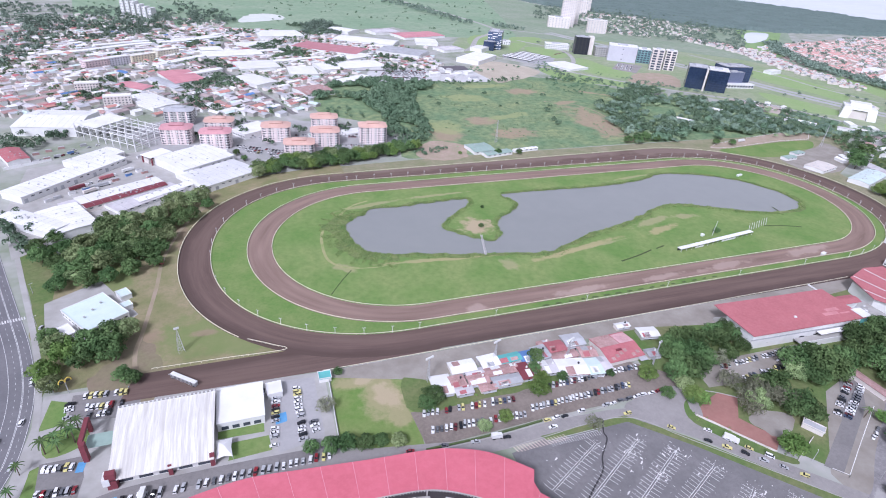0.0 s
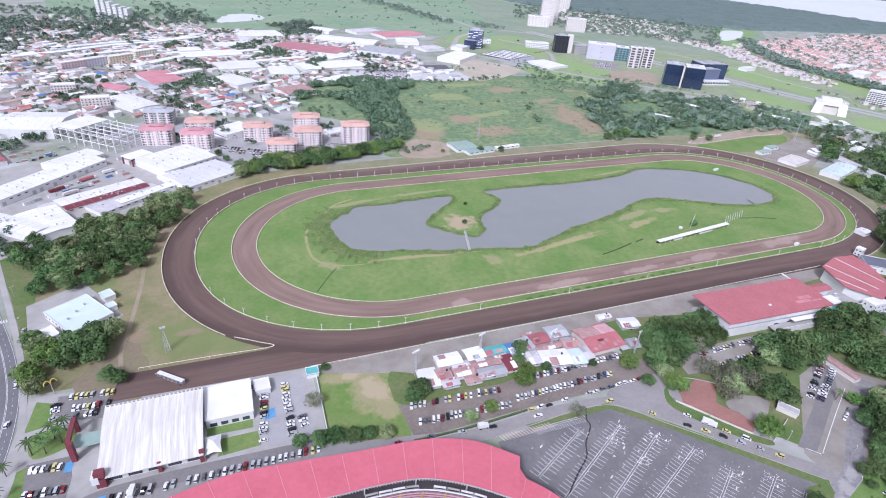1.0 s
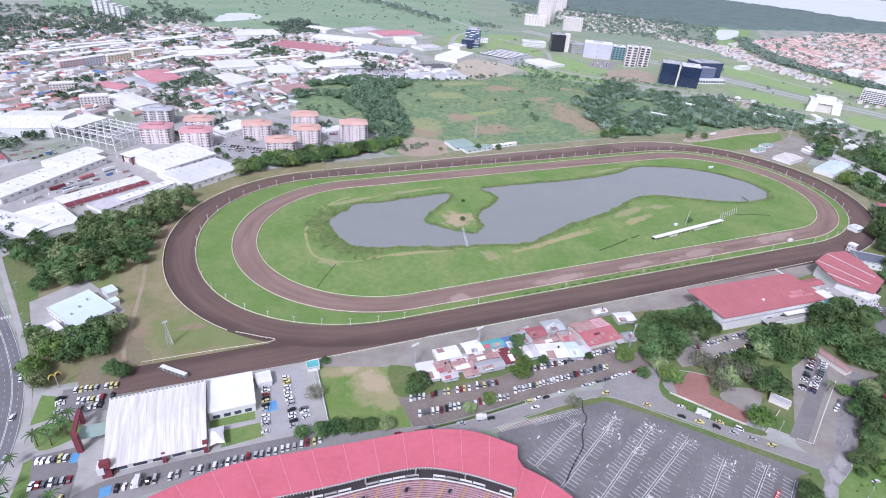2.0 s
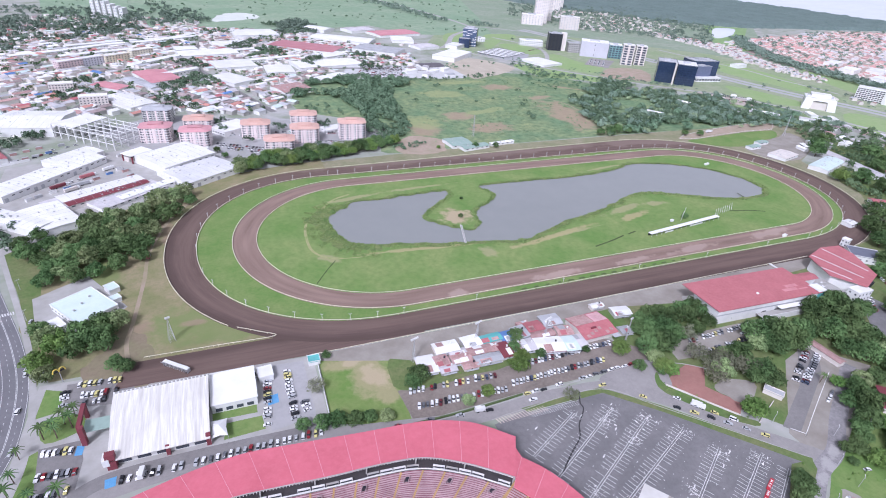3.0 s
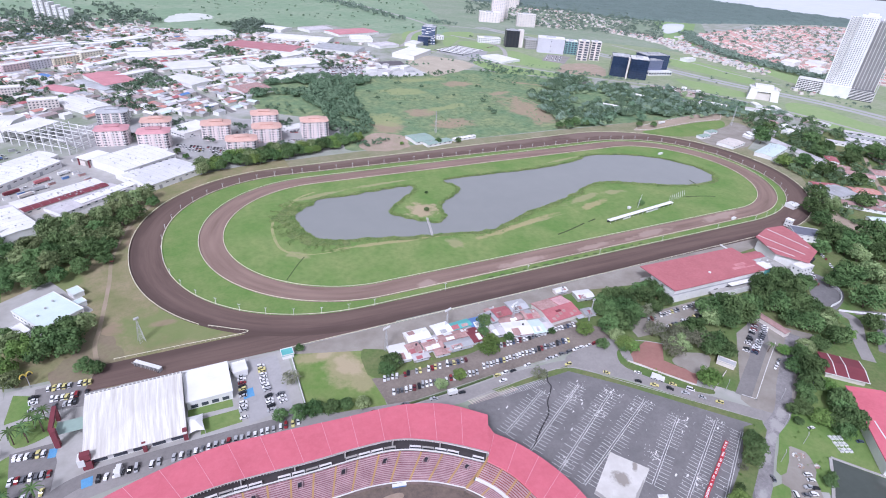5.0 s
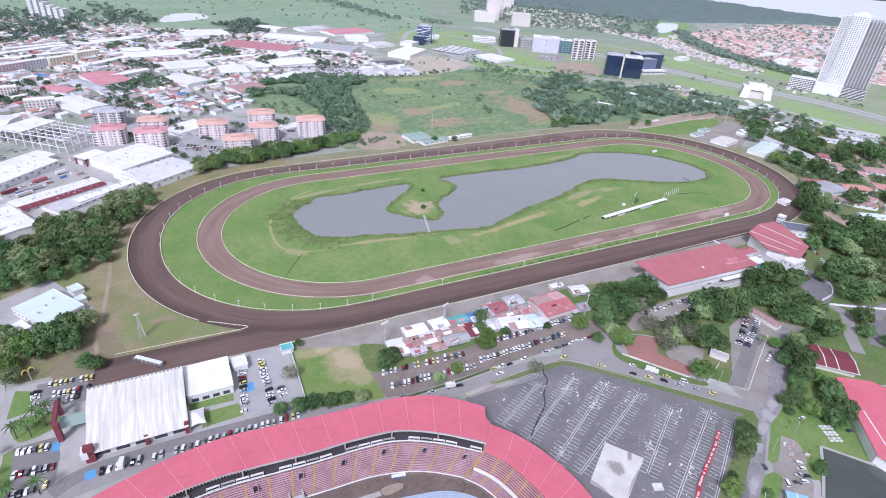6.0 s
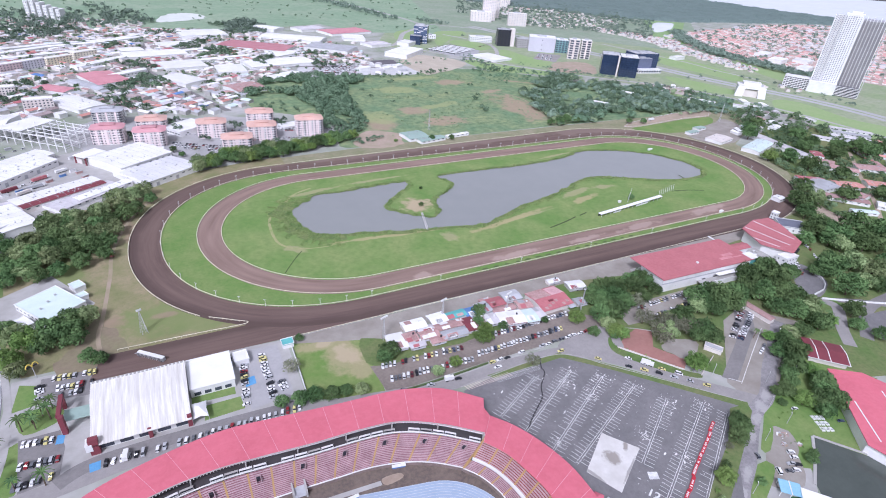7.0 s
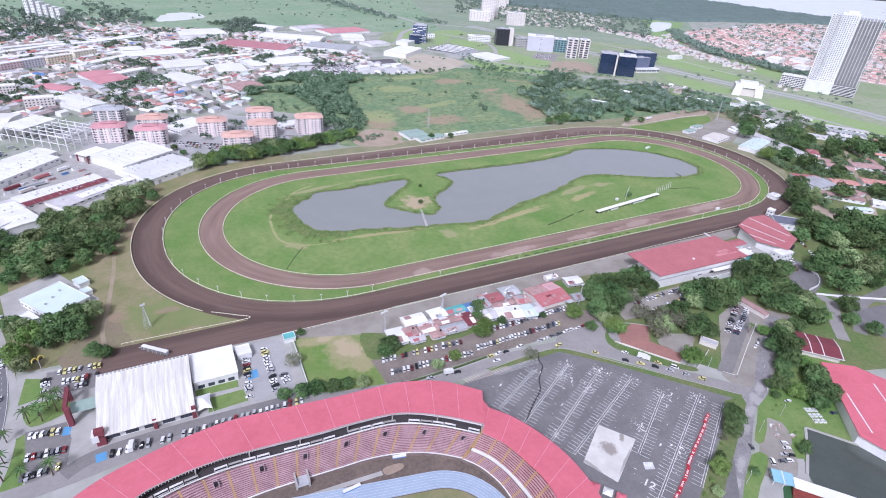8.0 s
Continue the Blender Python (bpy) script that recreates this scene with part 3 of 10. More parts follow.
# each rail of the course: centre and half-axes of its two end turns, and how square they are
def course(xl, yl, al, bl, xr, yr, ar, br, e, e2, n=72):
    def sp(v, k):
        return math.copysign(abs(v) ** k, v)
    turn = [math.pi * (0.5 + k / n) for k in range(n + 1)]
    left = [Vector((xl + al * sp(math.cos(a), e), yl + bl * sp(math.sin(a), e), 0)) for a in turn]
    right = [Vector((xr - ar * sp(math.cos(a), e2), yr - br * sp(math.sin(a), e2), 0)) for a in turn]
    mid = 40
    lower = [left[-1].lerp(right[0], k / mid) for k in range(1, mid)]
    upper = [right[-1].lerp(left[0], k / mid) for k in range(1, mid)]
    return left + lower + right + upper


OUTER = course(7.5, 45.4, 153.6, 149.8, 427.8, 52.6, 175.7, 160.4, 0.94, 1.0)
MAIN_IN = course(9.0, 46.0, 131.5, 128.2, 422.6, 48.6, 146.4, 128.5, 0.92, 0.90)
TRAIN_OUT = course(25.0, 43.4, 120.2, 117.8, 437.5, 48.9, 124.1, 120.7, 0.99, 1.0)
TRAIN_IN = course(25.5, 43.0, 101.3, 99.1, 441.8, 47.6, 95.7, 100.2, 1.01, 1.03)
tagged(link("race_track", strip(OUTER, MAIN_IN, 0.20, True), DIRT), "dark brown harrowed dirt racing track", "race track", kind="structure")
tagged(link("grass_strip", strip(MAIN_IN, TRAIN_OUT, 0.24, True), GRASS), "mown green grass strip between the two tracks", "grass", kind="structure")
tagged(link("training_track", strip(TRAIN_OUT, TRAIN_IN, 0.22, True), DIRT2), "lighter brown dirt training track", "race track", kind="structure")
tagged(link("starting_chute", strip(smooth([(-160, -82), (-60, -83), (20, -84)], 8), smooth([(-166, -103), (-60, -106), (20, -106)], 8), 0.16), DIRT),
       "dark brown dirt starting chute of the track", "race track", kind="structure")

BANK = [(-11, 72), (-3, 84), (9, 93), (20, 103), (44, 104), (76, 106), (110, 109), (121, 108), (118, 96), (104, 83), (92, 73), (77, 56),
        (85, 41), (98, 30), (110, 22), (123, 28), (127, 40), (133, 55), (148, 68), (167, 81), (166, 100), (163, 112), (219, 112), (260, 112),
        (311, 113), (352, 120), (380, 131), (414, 126), (445, 115), (475, 92), (494, 60), (496, 35), (483, 18), (440, 13), (381, 37),
        (350, 52), (325, 53), (301, 45), (277, 34), (245, 22), (215, 15), (170, -3), (149, -8), (102, 0), (68, 7), (29, 16), (8, 20), (-6, 35)]
SHORELINE = [p + Vector((noise.noise(p * 0.11), noise.noise(p * 0.11 + Vector((9, 3, 0))), 0)) * 3.5 for p in smooth(BANK, 6, True)]
patch("pond", [(-30, -30), (520, -30), (520, 145), (-30, 145)], 0.08, WATER, "still grey pond in the infield", "pond")
tagged(link("infield", sheet([TRAIN_IN, SHORELINE], 0.5, 0.4), INFIELD), "mown green infield lawn round the pond", "lawn", kind="structure")
for pts in ([(209, -37), (230, -32), (249, -26)], [(255, -25), (266, -22)], [(401, -10), (425, -15), (441, -21)], [(-39, -29), (-28, -12), (-19, 0)], [(450, 25), (448, 10)]):
    way("ditch", pts, 1.6 if pts[0][0] > 0 else 0.8, 0.52, mat("ditch_mud", lin(82, 98, 56), lin(66, 76, 48), None, 0.2, 1.0, 0.7, 0.4, 0.95) if "ditch_mud" not in bpy.data.materials else bpy.data.materials["ditch_mud"], "dark overgrown ditch in the lawn", "ditch")

for pts, wide in (([(20, 122), (1, 112), (-16, 90), (-28, 76), (-34, 58), (-35.5, 33), (-33, 17), (-24, 6), (-12, 1.6)], 2.4), ([(-12, 1.6), (1, 0.2), (17, 1.5), (35, 3.7), (49, 2.7)], 1.2)):
    way("worn_path", pts, wide, 0.53, WORN_PATH, "worn pale path in the infield grass", "path")
LANE = mat("patched_lane", lin(150, 146, 148), lin(128, 124, 127), lin(172, 168, 168), 0.12, 0.5, 1.0, 0.6, 0.92)
soften(LANE, [(192, -275, 6, 5, 30), (181, -280, 7, 3, 30), (166, -288, 6, 2, 32), (140, -304, 7, 2.5, 30), (128, -311, 5, 2, 30), (203, -270, 8, 3, 25)], lin(196, 192, 190), 0.5, 0.3)
# roads
HATCH = mat("faded_orange_paint", lin(232, 212, 196), lin(206, 184, 170), lin(236, 220, 206), 0.3, 1.5, 0.8, 0.5, 0.85)
PATH = mat("pale_earth_path", lin(176, 156, 138), lin(156, 148, 112), lin(160, 136, 118), 0.08, 0.5, 0.9, 0.5, 0.95)
way("road", [(-240, -178), (-183, -175), (-130, -169), (-56, -173), (14, -184), (53, -184), (83, -185), (112, -189), (140, -210), (165, -240), (189, -265), (197, -273)], 10, 0.10, DUSTY, "grey asphalt road with queueing cars")
AVE = [(-340, 233), (-300, 123), (-272.5, 53.6), (-250.7, 0.9), (-230.8, -47.9), (-219.3, -87), (-215.3, -125), (-217.6, -147), (-226, -195), (-254, -260)]
way("avenue", AVE, 21, 0.09, AVENUE, "wide grey avenue curving past the hall")
way("avenue_pavement", [(-272, 110), (-246, 35), (-226, -22), (-214, -60), (-204, -103), (-200, -143), (-203, -172)], 3.5, 0.16, CONCRETE, "pale concrete pavement", "pavement")
way("lane", [(285, -222), (254, -240), (229, -254), (204, -270), (180, -278), (147, -299), (116, -318), (90, -345)], 9, 0.11, LANE, "patched asphalt lane")
way("drive", [(309, -262), (326, -246), (350, -228), (345, -214)], 9, 0.115, DUSTY, "pale park road")
way("stable_lane", [(790, 10), (677, -71), (620, -115), (553, -159)], 5, 0.10, EARTH, "bare earth lane between stables", "path")
way("drive", [(360, -222), (380, -232), (400, -246), (440, -262)], 6, 0.10, TARMAC, "grey park drive")
way("drive", [(330, -262), (372, -240), (420, -236), (500, -230)], 9, 0.12, TARMAC, "grey road at the park")
way("hall_drive", [(-176, -172), (-160, -165), (-117, -164), (-60, -166)], 8, 0.11, TARMAC, "grey drive in front of the hall")
way("dirt_path", [(-160, -84), (-163, -62), (-161, -40), (-158, 10), (-157, 50), (-146, 100), (-128, 140)], 2.6, 0.09, PATH, "brown earth track beside the bend", "path")
PALE_ROAD = mat("pale_highway", lin(182, 182, 184), lin(166, 166, 168), lin(196, 196, 196), 0.04, 0.4, 0.7, 0.4, 0.9)
HIGHWAY = [(800, 1180), (868, 960), (905, 790), (955, 600), (980, 490), (1008, 390), (1044, 300), (1068, 225), (1078, 111), (1056, -100)]
for side in (-11.0, 11.0):
    way("highway", [tuple(p)[:2] for p in offset(smooth(HIGHWAY, 2), side)], 14, 0.11, PALE_ROAD, "grey carriageway of the highway through the lawns")
for side in (-18.5, 18.5):
    way("highway_edge", [tuple(p)[:2] for p in offset(smooth(HIGHWAY, 2), side * 1.04)], 3.4, 0.12, CONCRETE, "pale concrete edge of the highway", "pavement")
way("street", [(1060, 860), (1095, 690), (1112, 597), (1110, 514), (1121, 449), (1130, 380)], 8, 0.12, CONCRETE, "pale concrete street behind the lawns")
way("street", [(440, 880), (502, 773), (597, 640), (722, 500), (829, 410), (890, 300), (925, 180), (940, 60), (950, -40)], 10, 0.12, CONCRETE, "pale concrete street")
way("street", [(632, 1040), (690, 900), (640, 760), (560, 690)], 10, 0.12, CONCRETE, "pale concrete street")
way("street", [(330, 880), (430, 900), (521, 1061), (600, 1150), (646, 1244), (624, 1453), (587, 1638), (539, 1832), (500, 2100)], 13, 0.12, CONCRETE, "pale concrete road crossing the grassland")
way("street", [(646, 1244), (740, 1180), (900, 1060)], 10, 0.12, CONCRETE, "pale concrete road of the office park")
patch("cleared_strip", [(363, 716), (446, 770), (506, 690), (481, 643), (386, 587), (366, 600)], 0.09, mat("pale_earth", lin(202, 190, 174), lin(184, 170, 152), lin(170, 168, 140), 0.03, 0.2, 0.8, 0.5, 0.95), "pale cleared earth beside the street", "earth", 4, wobble=8)
patch("office_car_park", [(764, 762), (805, 723), (734, 652), (699, 694)], 0.1, DUSTY, "grey office car park on the lawn", "car park")
patch("site_yard", [(800, 440), (867, 374), (820, 330), (770, 391)], 0.11, mat("site_earth", lin(196, 182, 172), lin(176, 158, 146), lin(206, 198, 190), 0.04, 0.3, 0.8, 0.5, 0.95), "cluttered pale yard below the glass offices", "yard", 4)
DEALER = [(132, 612), (152, 700), (240, 712), (345, 690), (362, 600), (300, 592), (232, 604), (182, 600)]
patch("dealer_yard", DEALER, 0.088, mat("pale_yard_concrete", lin(206, 206, 208), lin(186, 186, 186), lin(222, 220, 218), 0.04, 0.3, 0.8, 0.5, 0.9), "pale concrete yard of a car dealer", "yard", 3)
way("meadow_path", [(396, 452), (438, 434), (458, 392), (456, 335)], 2.6, 0.09, PATH, "pale trodden path across the meadow", "path")
way("street", [(-20, 420), (-90, 620), (-130, 760), (-110, 980)], 9, 0.10, TARMAC, "grey town street")
way("street", [(-290, 420), (-210, 640), (-120, 800), (60, 1000)], 9, 0.10, TARMAC, "grey town street")
way("street", [(-400, 760), (-240, 700), (-80, 640), (130, 690), (300, 660)], 9, 0.10, TARMAC, "grey town street")
for side in (9.9, 4.8, 4.3, -2.0, -9.8):
    line = smooth(AVE, 6)
    edge = offset(line, side)
    tagged(link("road_line", strip(offset(edge, 0.12), offset(edge, -0.12), 0.115), LINE), "thin white painted line on the avenue", "road line", kind="structure")

# kerbs, low walls and painted edges of the park roads
def wall_along(name, pts, w, z1, material, label, category):
    tagged(link(name, sweep(smooth(pts, 5), w, 0.0, z1), material), label, category, kind="structure")


wall_along("kerb", [(264, -223), (230, -240), (200, -255.4), (199.6, -255.6), (199.2, -255.2), (194, -249.5)], 0.35, 0.18, WHITE, "white painted kerb round the asphalt bay", "kerb")
wall_along("curved_wall", [(338, -214), (349, -210.5), (358, -209.5), (366, -208), (376, -202), (382, -194), (383, -184)], 0.6, 2.0, WHITE, "low white wall curving round the lot", "wall")
wall_along("park_wall", [(350, -216), (366, -226), (392, -240), (430, -258)], 0.5, 1.6, WHITE, "low white wall along the park road", "wall")
wall_along("kerb", [(151, -177), (172, -186), (186, -196)], 0.4, 0.4, CONCRETE, "pale concrete kerb beside the clay yard", "kerb")
wall_along("yard_wall", [(147, -198.5), (153, -206), (160, -216), (172.7, -232.8)], 0.5, 1.1, CREAM, "low cream wall round the clay yard", "wall")
wall_along("yard_wall", [(179.5, -240.6), (190, -236), (202, -231)], 0.4, 1.4, CREAM, "low cream wall beside the lot", "wall")
wall_along("kerb", [(-13, -180), (20, -180.5), (60, -179), (100, -178)], 0.5, 0.3, CONCRETE, "pale concrete kerb along the road", "kerb")
wall_along("kerb", [(30, -189.5), (53, -188), (104, -188), (131, -212), (186, -268)], 0.4, 0.25, CONCRETE, "pale concrete kerb round the car park", "kerb")
wall_along("field_fence", [(-54, -113.5), (-54.8, -140), (-55.5, -164)], 0.3, 1.8, WHITE, "white boundary fence of the small field", "fence")
wall_along("depot_wall", [(-320, 259), (-300, 270), (-283, 280)], 0.6, 2.6, WHITE, "long white depot wall", "wall")
wall_along("canal_wall", [(199, -302.4), (212, -319), (226, -337)], 0.7, 1.0, CONCRETE, "concrete edge wall of the canal", "wall")
wall_along("canal_wall", [(198.6, -302.6), (184, -313), (168, -323)], 1.6, 0.5, CONCRETE, "pale concrete walk beside the canal", "wall")
for k in range(17):
    x = 32 + 1.9 * k
    tagged(link("hatch_bar", strip([Vector((x, -189.2, 0)), Vector((x + 1.6, -193.4, 0))], [Vector((x + 0.55, -189.2, 0)), Vector((x + 2.15, -193.4, 0))], 0.15), HATCH), "faded orange hatching on the asphalt", "road marking", "hatch bars", kind="structure")

# dashed lane lines and a crossing on the avenue
lane = smooth(AVE, 24)
for d in (-5.9, 1.2, 7.3):
    edge = offset(lane, d)
    dashes = bmesh.new()
    for k in range(0, len(edge) - 1, 3):
        a, b = edge[k], edge[k + 1]
        n = Vector((-(b - a).y, (b - a).x, 0)).normalized() * (0.16 if k % 3 == 1 else 0.08)
        dashes.faces.new([dashes.verts.new(c + Vector((0, 0, 0.12))) for c in (a - n, b - n, b + n, a + n)])
    bmesh.ops.recalc_face_normals(dashes, faces=dashes.faces)
    tagged(link("lane_dashes", dashes, LINE), "dashed white lane line on the avenue", "road marking", kind="structure")
for k in range(11):
    x, y = -247.4 + 1.42 * k, -13.6 + 0.3 * k
    tagged(link("crossing_bar", strip([Vector((x, y, 0)), Vector((x - 1.3, y + 3.3, 0))], [Vector((x + 0.7, y + 0.2, 0)), Vector((x - 0.6, y + 3.5, 0))], 0.125), LINE), "white bar of the zebra crossing", "road marking", "crossing bars", kind="structure")

# ---- the course: rails, posts, gate, stand ----
def along(line, step, closed=True):
    """Evenly spaced points on a line, with the heading of each."""
    n = len(line)
    total, out, want = 0.0, [], 0.0
    for k in range(n if closed else n - 1):
        a, b = line[k], line[(k + 1) % n]
        d = (b - a).length
        while want <= total + d and d > 1e-6:
            out.append((a.lerp(b, (want - total) / d), math.atan2(b.y - a.y, b.x - a.x)))
            want += step
        total += d
    return out


def running_rail(line, closed, label, height=1.1, base=0.2):
    t = thing("running_rail", line[0].x, line[0].y, 0, 0, label, "rail", "rails of the course")
    local = [p - Vector((line[0].x, line[0].y, 0)) for p in line]
    part("top_rail", sweep(local, 0.42, base + height - 0.16, base + height, closed), RAIL, t, "cream plastic top rail")
    bm = bmesh.new()
    for p, _ in along(local, 3.0, closed):
        add_box(bm, p.x - 0.07, p.y - 0.07, 0, p.x + 0.07, p.y + 0.07, base + height - 0.16)
    posts = part("rail_stand", bm, RAIL, t)
    posts["kind"] = "stuff"
    return t


running_rail(MAIN_IN, True, "white running rail inside the main track")
running_rail(TRAIN_OUT, True, "white running rail outside the training track")
running_rail(TRAIN_IN, True, "white running rail round the infield lawn")
LOWER_LEFT = 55
running_rail(OUTER[:LOWER_LEFT], False, "white outer rail of the west bend")
running_rail(OUTER[112:], False, "white outer rail of the track")
running_rail(smooth([(-152, -80), (-110, -81), (-76, -82), (-84, -75), (-98, -66)], 6), False, "white rail round the grass triangle")
running_rail(smooth([(-56, -107), (60, -107), (200, -107), (300, -106.5), (395, -106)], 4), False, "white outer rail of the home straight")


HEDGE = mat("clipped_hedge", lin(92, 112, 66), lin(72, 92, 50), lin(112, 130, 80), 0.5, 2.5, 0.9, 0.7, 0.95, bump=0.2)
tagged(link("boundary_hedge", sweep(smooth([(-13, -178.8), (20, -179.3), (56, -177.6)], 8), 0.9, 0.0, 1.1), HEDGE), "dark clipped hedge along the gravel car park", "hedge", kind="structure")
hedge = random.Random(19)
for k in range(16):
    x = 112 + 10.8 * k
    size = hedge.uniform(3.0, 6.5)
    t = thing("hedge", x, -78.9 + 0.012 * (x - 112), 0.24, hedge.uniform(0, 2), "low clipped hedge between the track rails", "hedge", "hedges of the home straight")
    bm = bmesh.new()
    lines = []
    for i in range(7):
        u = size * (i / 6 - 0.5)
        lines.append([bm.verts.new((u, v + hedge.uniform(-0.08, 0.08), z * (0.4 if i in (0, 6) else 1) + hedge.uniform(0, 0.12))) for v, z in ((-0.6, 0.0), (-0.5, 0.6), (0, 0.8), (0.5, 0.6), (0.6, 0.0))])
    for a, b in zip(lines, lines[1:]):
        for i in range(4):
            bm.faces.new((a[i], b[i], b[i + 1], a[i + 1]))
    bmesh.ops.recalc_face_normals(bm, faces=bm.faces)
    part("leaves", bm, HEDGE, t)


def lamp_post():
    t = thing("track_post", 0, 0, 0, 0, "white post with a crossarm beside the track rail", "post", "posts along the inner rail")
    part("pole", tube((0, 0, 0), (0, 0, 5.6), 0.17, 0.12), WHITE, t)
    arm = part("crossarm", box(-0.9, -0.08, 5.3, 0.9, 0.08, 5.5), WHITE, t)
    for s in (-0.8, 0.8):
        part("lamp", box(s - 0.2, -0.3, 5.5, s + 0.2, 0.3, 5.75), STEEL, arm)
    return t


post = lamp_post()
spots = along(MAIN_IN, 19.0)
post.matrix_basis = pose(spots[0][0].x, spots[0][0].y, 0.2, 0, 0, math.degrees(spots[0][1]))
for k, (p, a) in enumerate(spots[1:]):
    if p.y < -60 and 20 < p.x < 430 and k % 4:
        continue
    copy_thing(post, pose(p.x, p.y, 0.2, 0, 0, math.degrees(a)))


def starting_gate(x, y, turn):
    t = thing("starting_gate", x, y, 0.17, turn, "white many-stalled starting gate on the dirt", "starting gate")
    part("canopy", box(-9, -1.2, 3.0, 9, 1.2, 3.4), WHITE, t)
    for k in range(13):
        part("stall_divider", box(-8.7 + 1.45 * k - 0.12, -1.3, 0.4, -8.7 + 1.45 * k + 0.12, 1.3, 3.0), WHITE if k % 2 else GREY_ROOF, t)
    for k in (-7.5, 7.5):
        for s in (-1, 1):
            part("wheel", tube((k, s * 1.2 - 0.2, 0.45), (k, s * 1.2 + 0.2, 0.45), 0.45, n=10), DARK, t, "black rubber wheel")
    part("tow_bar", box(-12, -0.15, 0.6, -9, 0.15, 0.9), STEEL, t)


starting_gate(-133.5, -95, -41)


def lattice_mast(x, y, h, label, name="lattice_mast", w=2.2, head=1.2, group=""):
    t = thing(name, x, y, 0, 20, label, "mast", group)
    top = 0.35
    corners = [(-1, -1), (1, -1), (1, 1), (-1, 1)]
    for cx, cy in corners:
        part("leg", tube((cx * w / 2, cy * w / 2, 0), (cx * top / 2, cy * top / 2, h), 0.13, 0.1, 4), STEEL, t)
    bm = bmesh.new()
    n = int(h / 2)
    for k in range(n):
        f0, f1 = k / n, (k + 1) / n
        for i in range(4):
            (ax, ay), (bx, by) = corners[i], corners[(i + 1) % 4]
            r0, r1 = (w + (top - w) * f0) / 2, (w + (top - w) * f1) / 2
            add_tube(bm, (ax * r0, ay * r0, h * f0), (bx * r1, by * r1, h * f1), 0.06, n=3)
            add_tube(bm, (ax * r1, ay * r1, h * f1), (bx * r1, by * r1, h * f1), 0.06, n=3)
    part("lattice", bm, STEEL, t)
    if head:
        deck = part("platform", box(-head, -0.5, h, head, 0.5, h + 0.25), STEEL, t)
        for k in range(5):
            s = head * (k / 2 - 1) * 0.9
            part("floodlight", box(s - 0.4, -0.7, h + 0.25, s + 0.4, 0.3, h + 1.2), WHITE, deck)


lattice_mast(-137, -67, 17.5, "white lattice camera mast on the grass triangle", w=3.6)
lattice_mast(146.4, -157.9, 22, "tall slim steel light pole behind the canteen", "light_mast", 0.8, 1.0)
lattice_mast(224, 267, 30, "thin red and white lattice mast by the green sheds", w=2.4, head=0)
lattice_mast(718, 182, 32, "thin lattice phone mast among the trees", w=2.4, head=0)
for x, y, h in ((3, -131, 18), (50, -124, 15), (97, -134.7, 15.5)):
    lattice_mast(x, y, h, "slim steel floodlight mast beside the home straight", "floodlight_mast", 1.6, 2.6, group="floodlights of the home straight")


def infield_shed():
    t = thing("infield_shed", 322, -27.5, 0.5, 7.5, "long low shed with white roof and dark open side", "shed")
    part("roof", box(-50, -2.2, 3.0, 50, 2.2, 3.35), PALE, t)
    # wall coloured dark to give the shade of the open side
    part("back_wall", box(-49.5, 1.6, 0, 49.5, 1.9, 3.0), DARK, t)
    for k in range(15):
        part("post", box(-49 + 7 * k - 0.1, -2.0, 0, -49 + 7 * k + 0.1, -1.8, 3.0), WHITE, t)
    for k, s in ((-30, 12), (6, 20)):
        part("partition", box(k, -1.5, 0, k + s, -1.3, 1.4), WHITE, t)


infield_shed()


def flag_pole(x, y, h=9.0):
    t = thing("flag_pole", x, y, 0.5, 0, "thin white flag pole on the infield lawn", "flag pole", "flag poles of the infield")
    part("pole", tube((0, 0, 0), (0, 0, h), 0.16, 0.1), WHITE, t)
    part("finial", tube((0, 0, h), (0, 0, h + 0.25), 0.2, 0.12), WHITE, t)


for k in range(4):
    flag_pole(328 + 4.5 * k, -16 + 3.5 * k)


def rail_frame(x, y, turn):
    t = thing("practice_rail", x, y, 0.5, turn, "white practice rail on short posts in the lawn", "rail", "practice rails in the lawn")
    part("bar", box(-9, -0.14, 1.1, 9, 0.14, 1.35), WHITE, t)
    for s in (-8, -4, 0, 4, 8):
        part("post", box(s - 0.1, -0.1, 0, s + 0.1, 0.1, 1.1), WHITE, t)


for k in range(8):
    rail_frame(380 + 4.4 * k, -11 + 1.1 * k, 40)


def footbridge():
    t = thing("footbridge", 100.5, 15, 0.3, 74, "narrow white footbridge to the island", "bridge")
    part("deck", box(-17, -0.8, 0.5, 17, 0.8, 0.7), CONCRETE, t)
    for s in (-0.8, 0.8):
        part("railing", box(-17, s - 0.06, 1.5, 17, s + 0.06, 1.65), WHITE, t)
        for k in range(9):
            part("post", box(-16 + 4 * k - 0.06, s - 0.06, -0.3, -16 + 4 * k + 0.06, s + 0.06, 1.5), WHITE, t)


footbridge()
for x, y, w in ((318, -14, 3), (485, 107, 8), (410, -70, 5)):
    t = thing("white_hut", x, y, 0.4, 12, "tiny white hut on the infield lawn", "hut")
    part("wall", box(-w / 2, -1.2, 0, w / 2, 1.2, 1.9), WHITE, t)
    part("roof", box(-w / 2 - 0.2, -1.5, 1.9, w / 2 + 0.2, 1.5, 2.1), PALE, t)


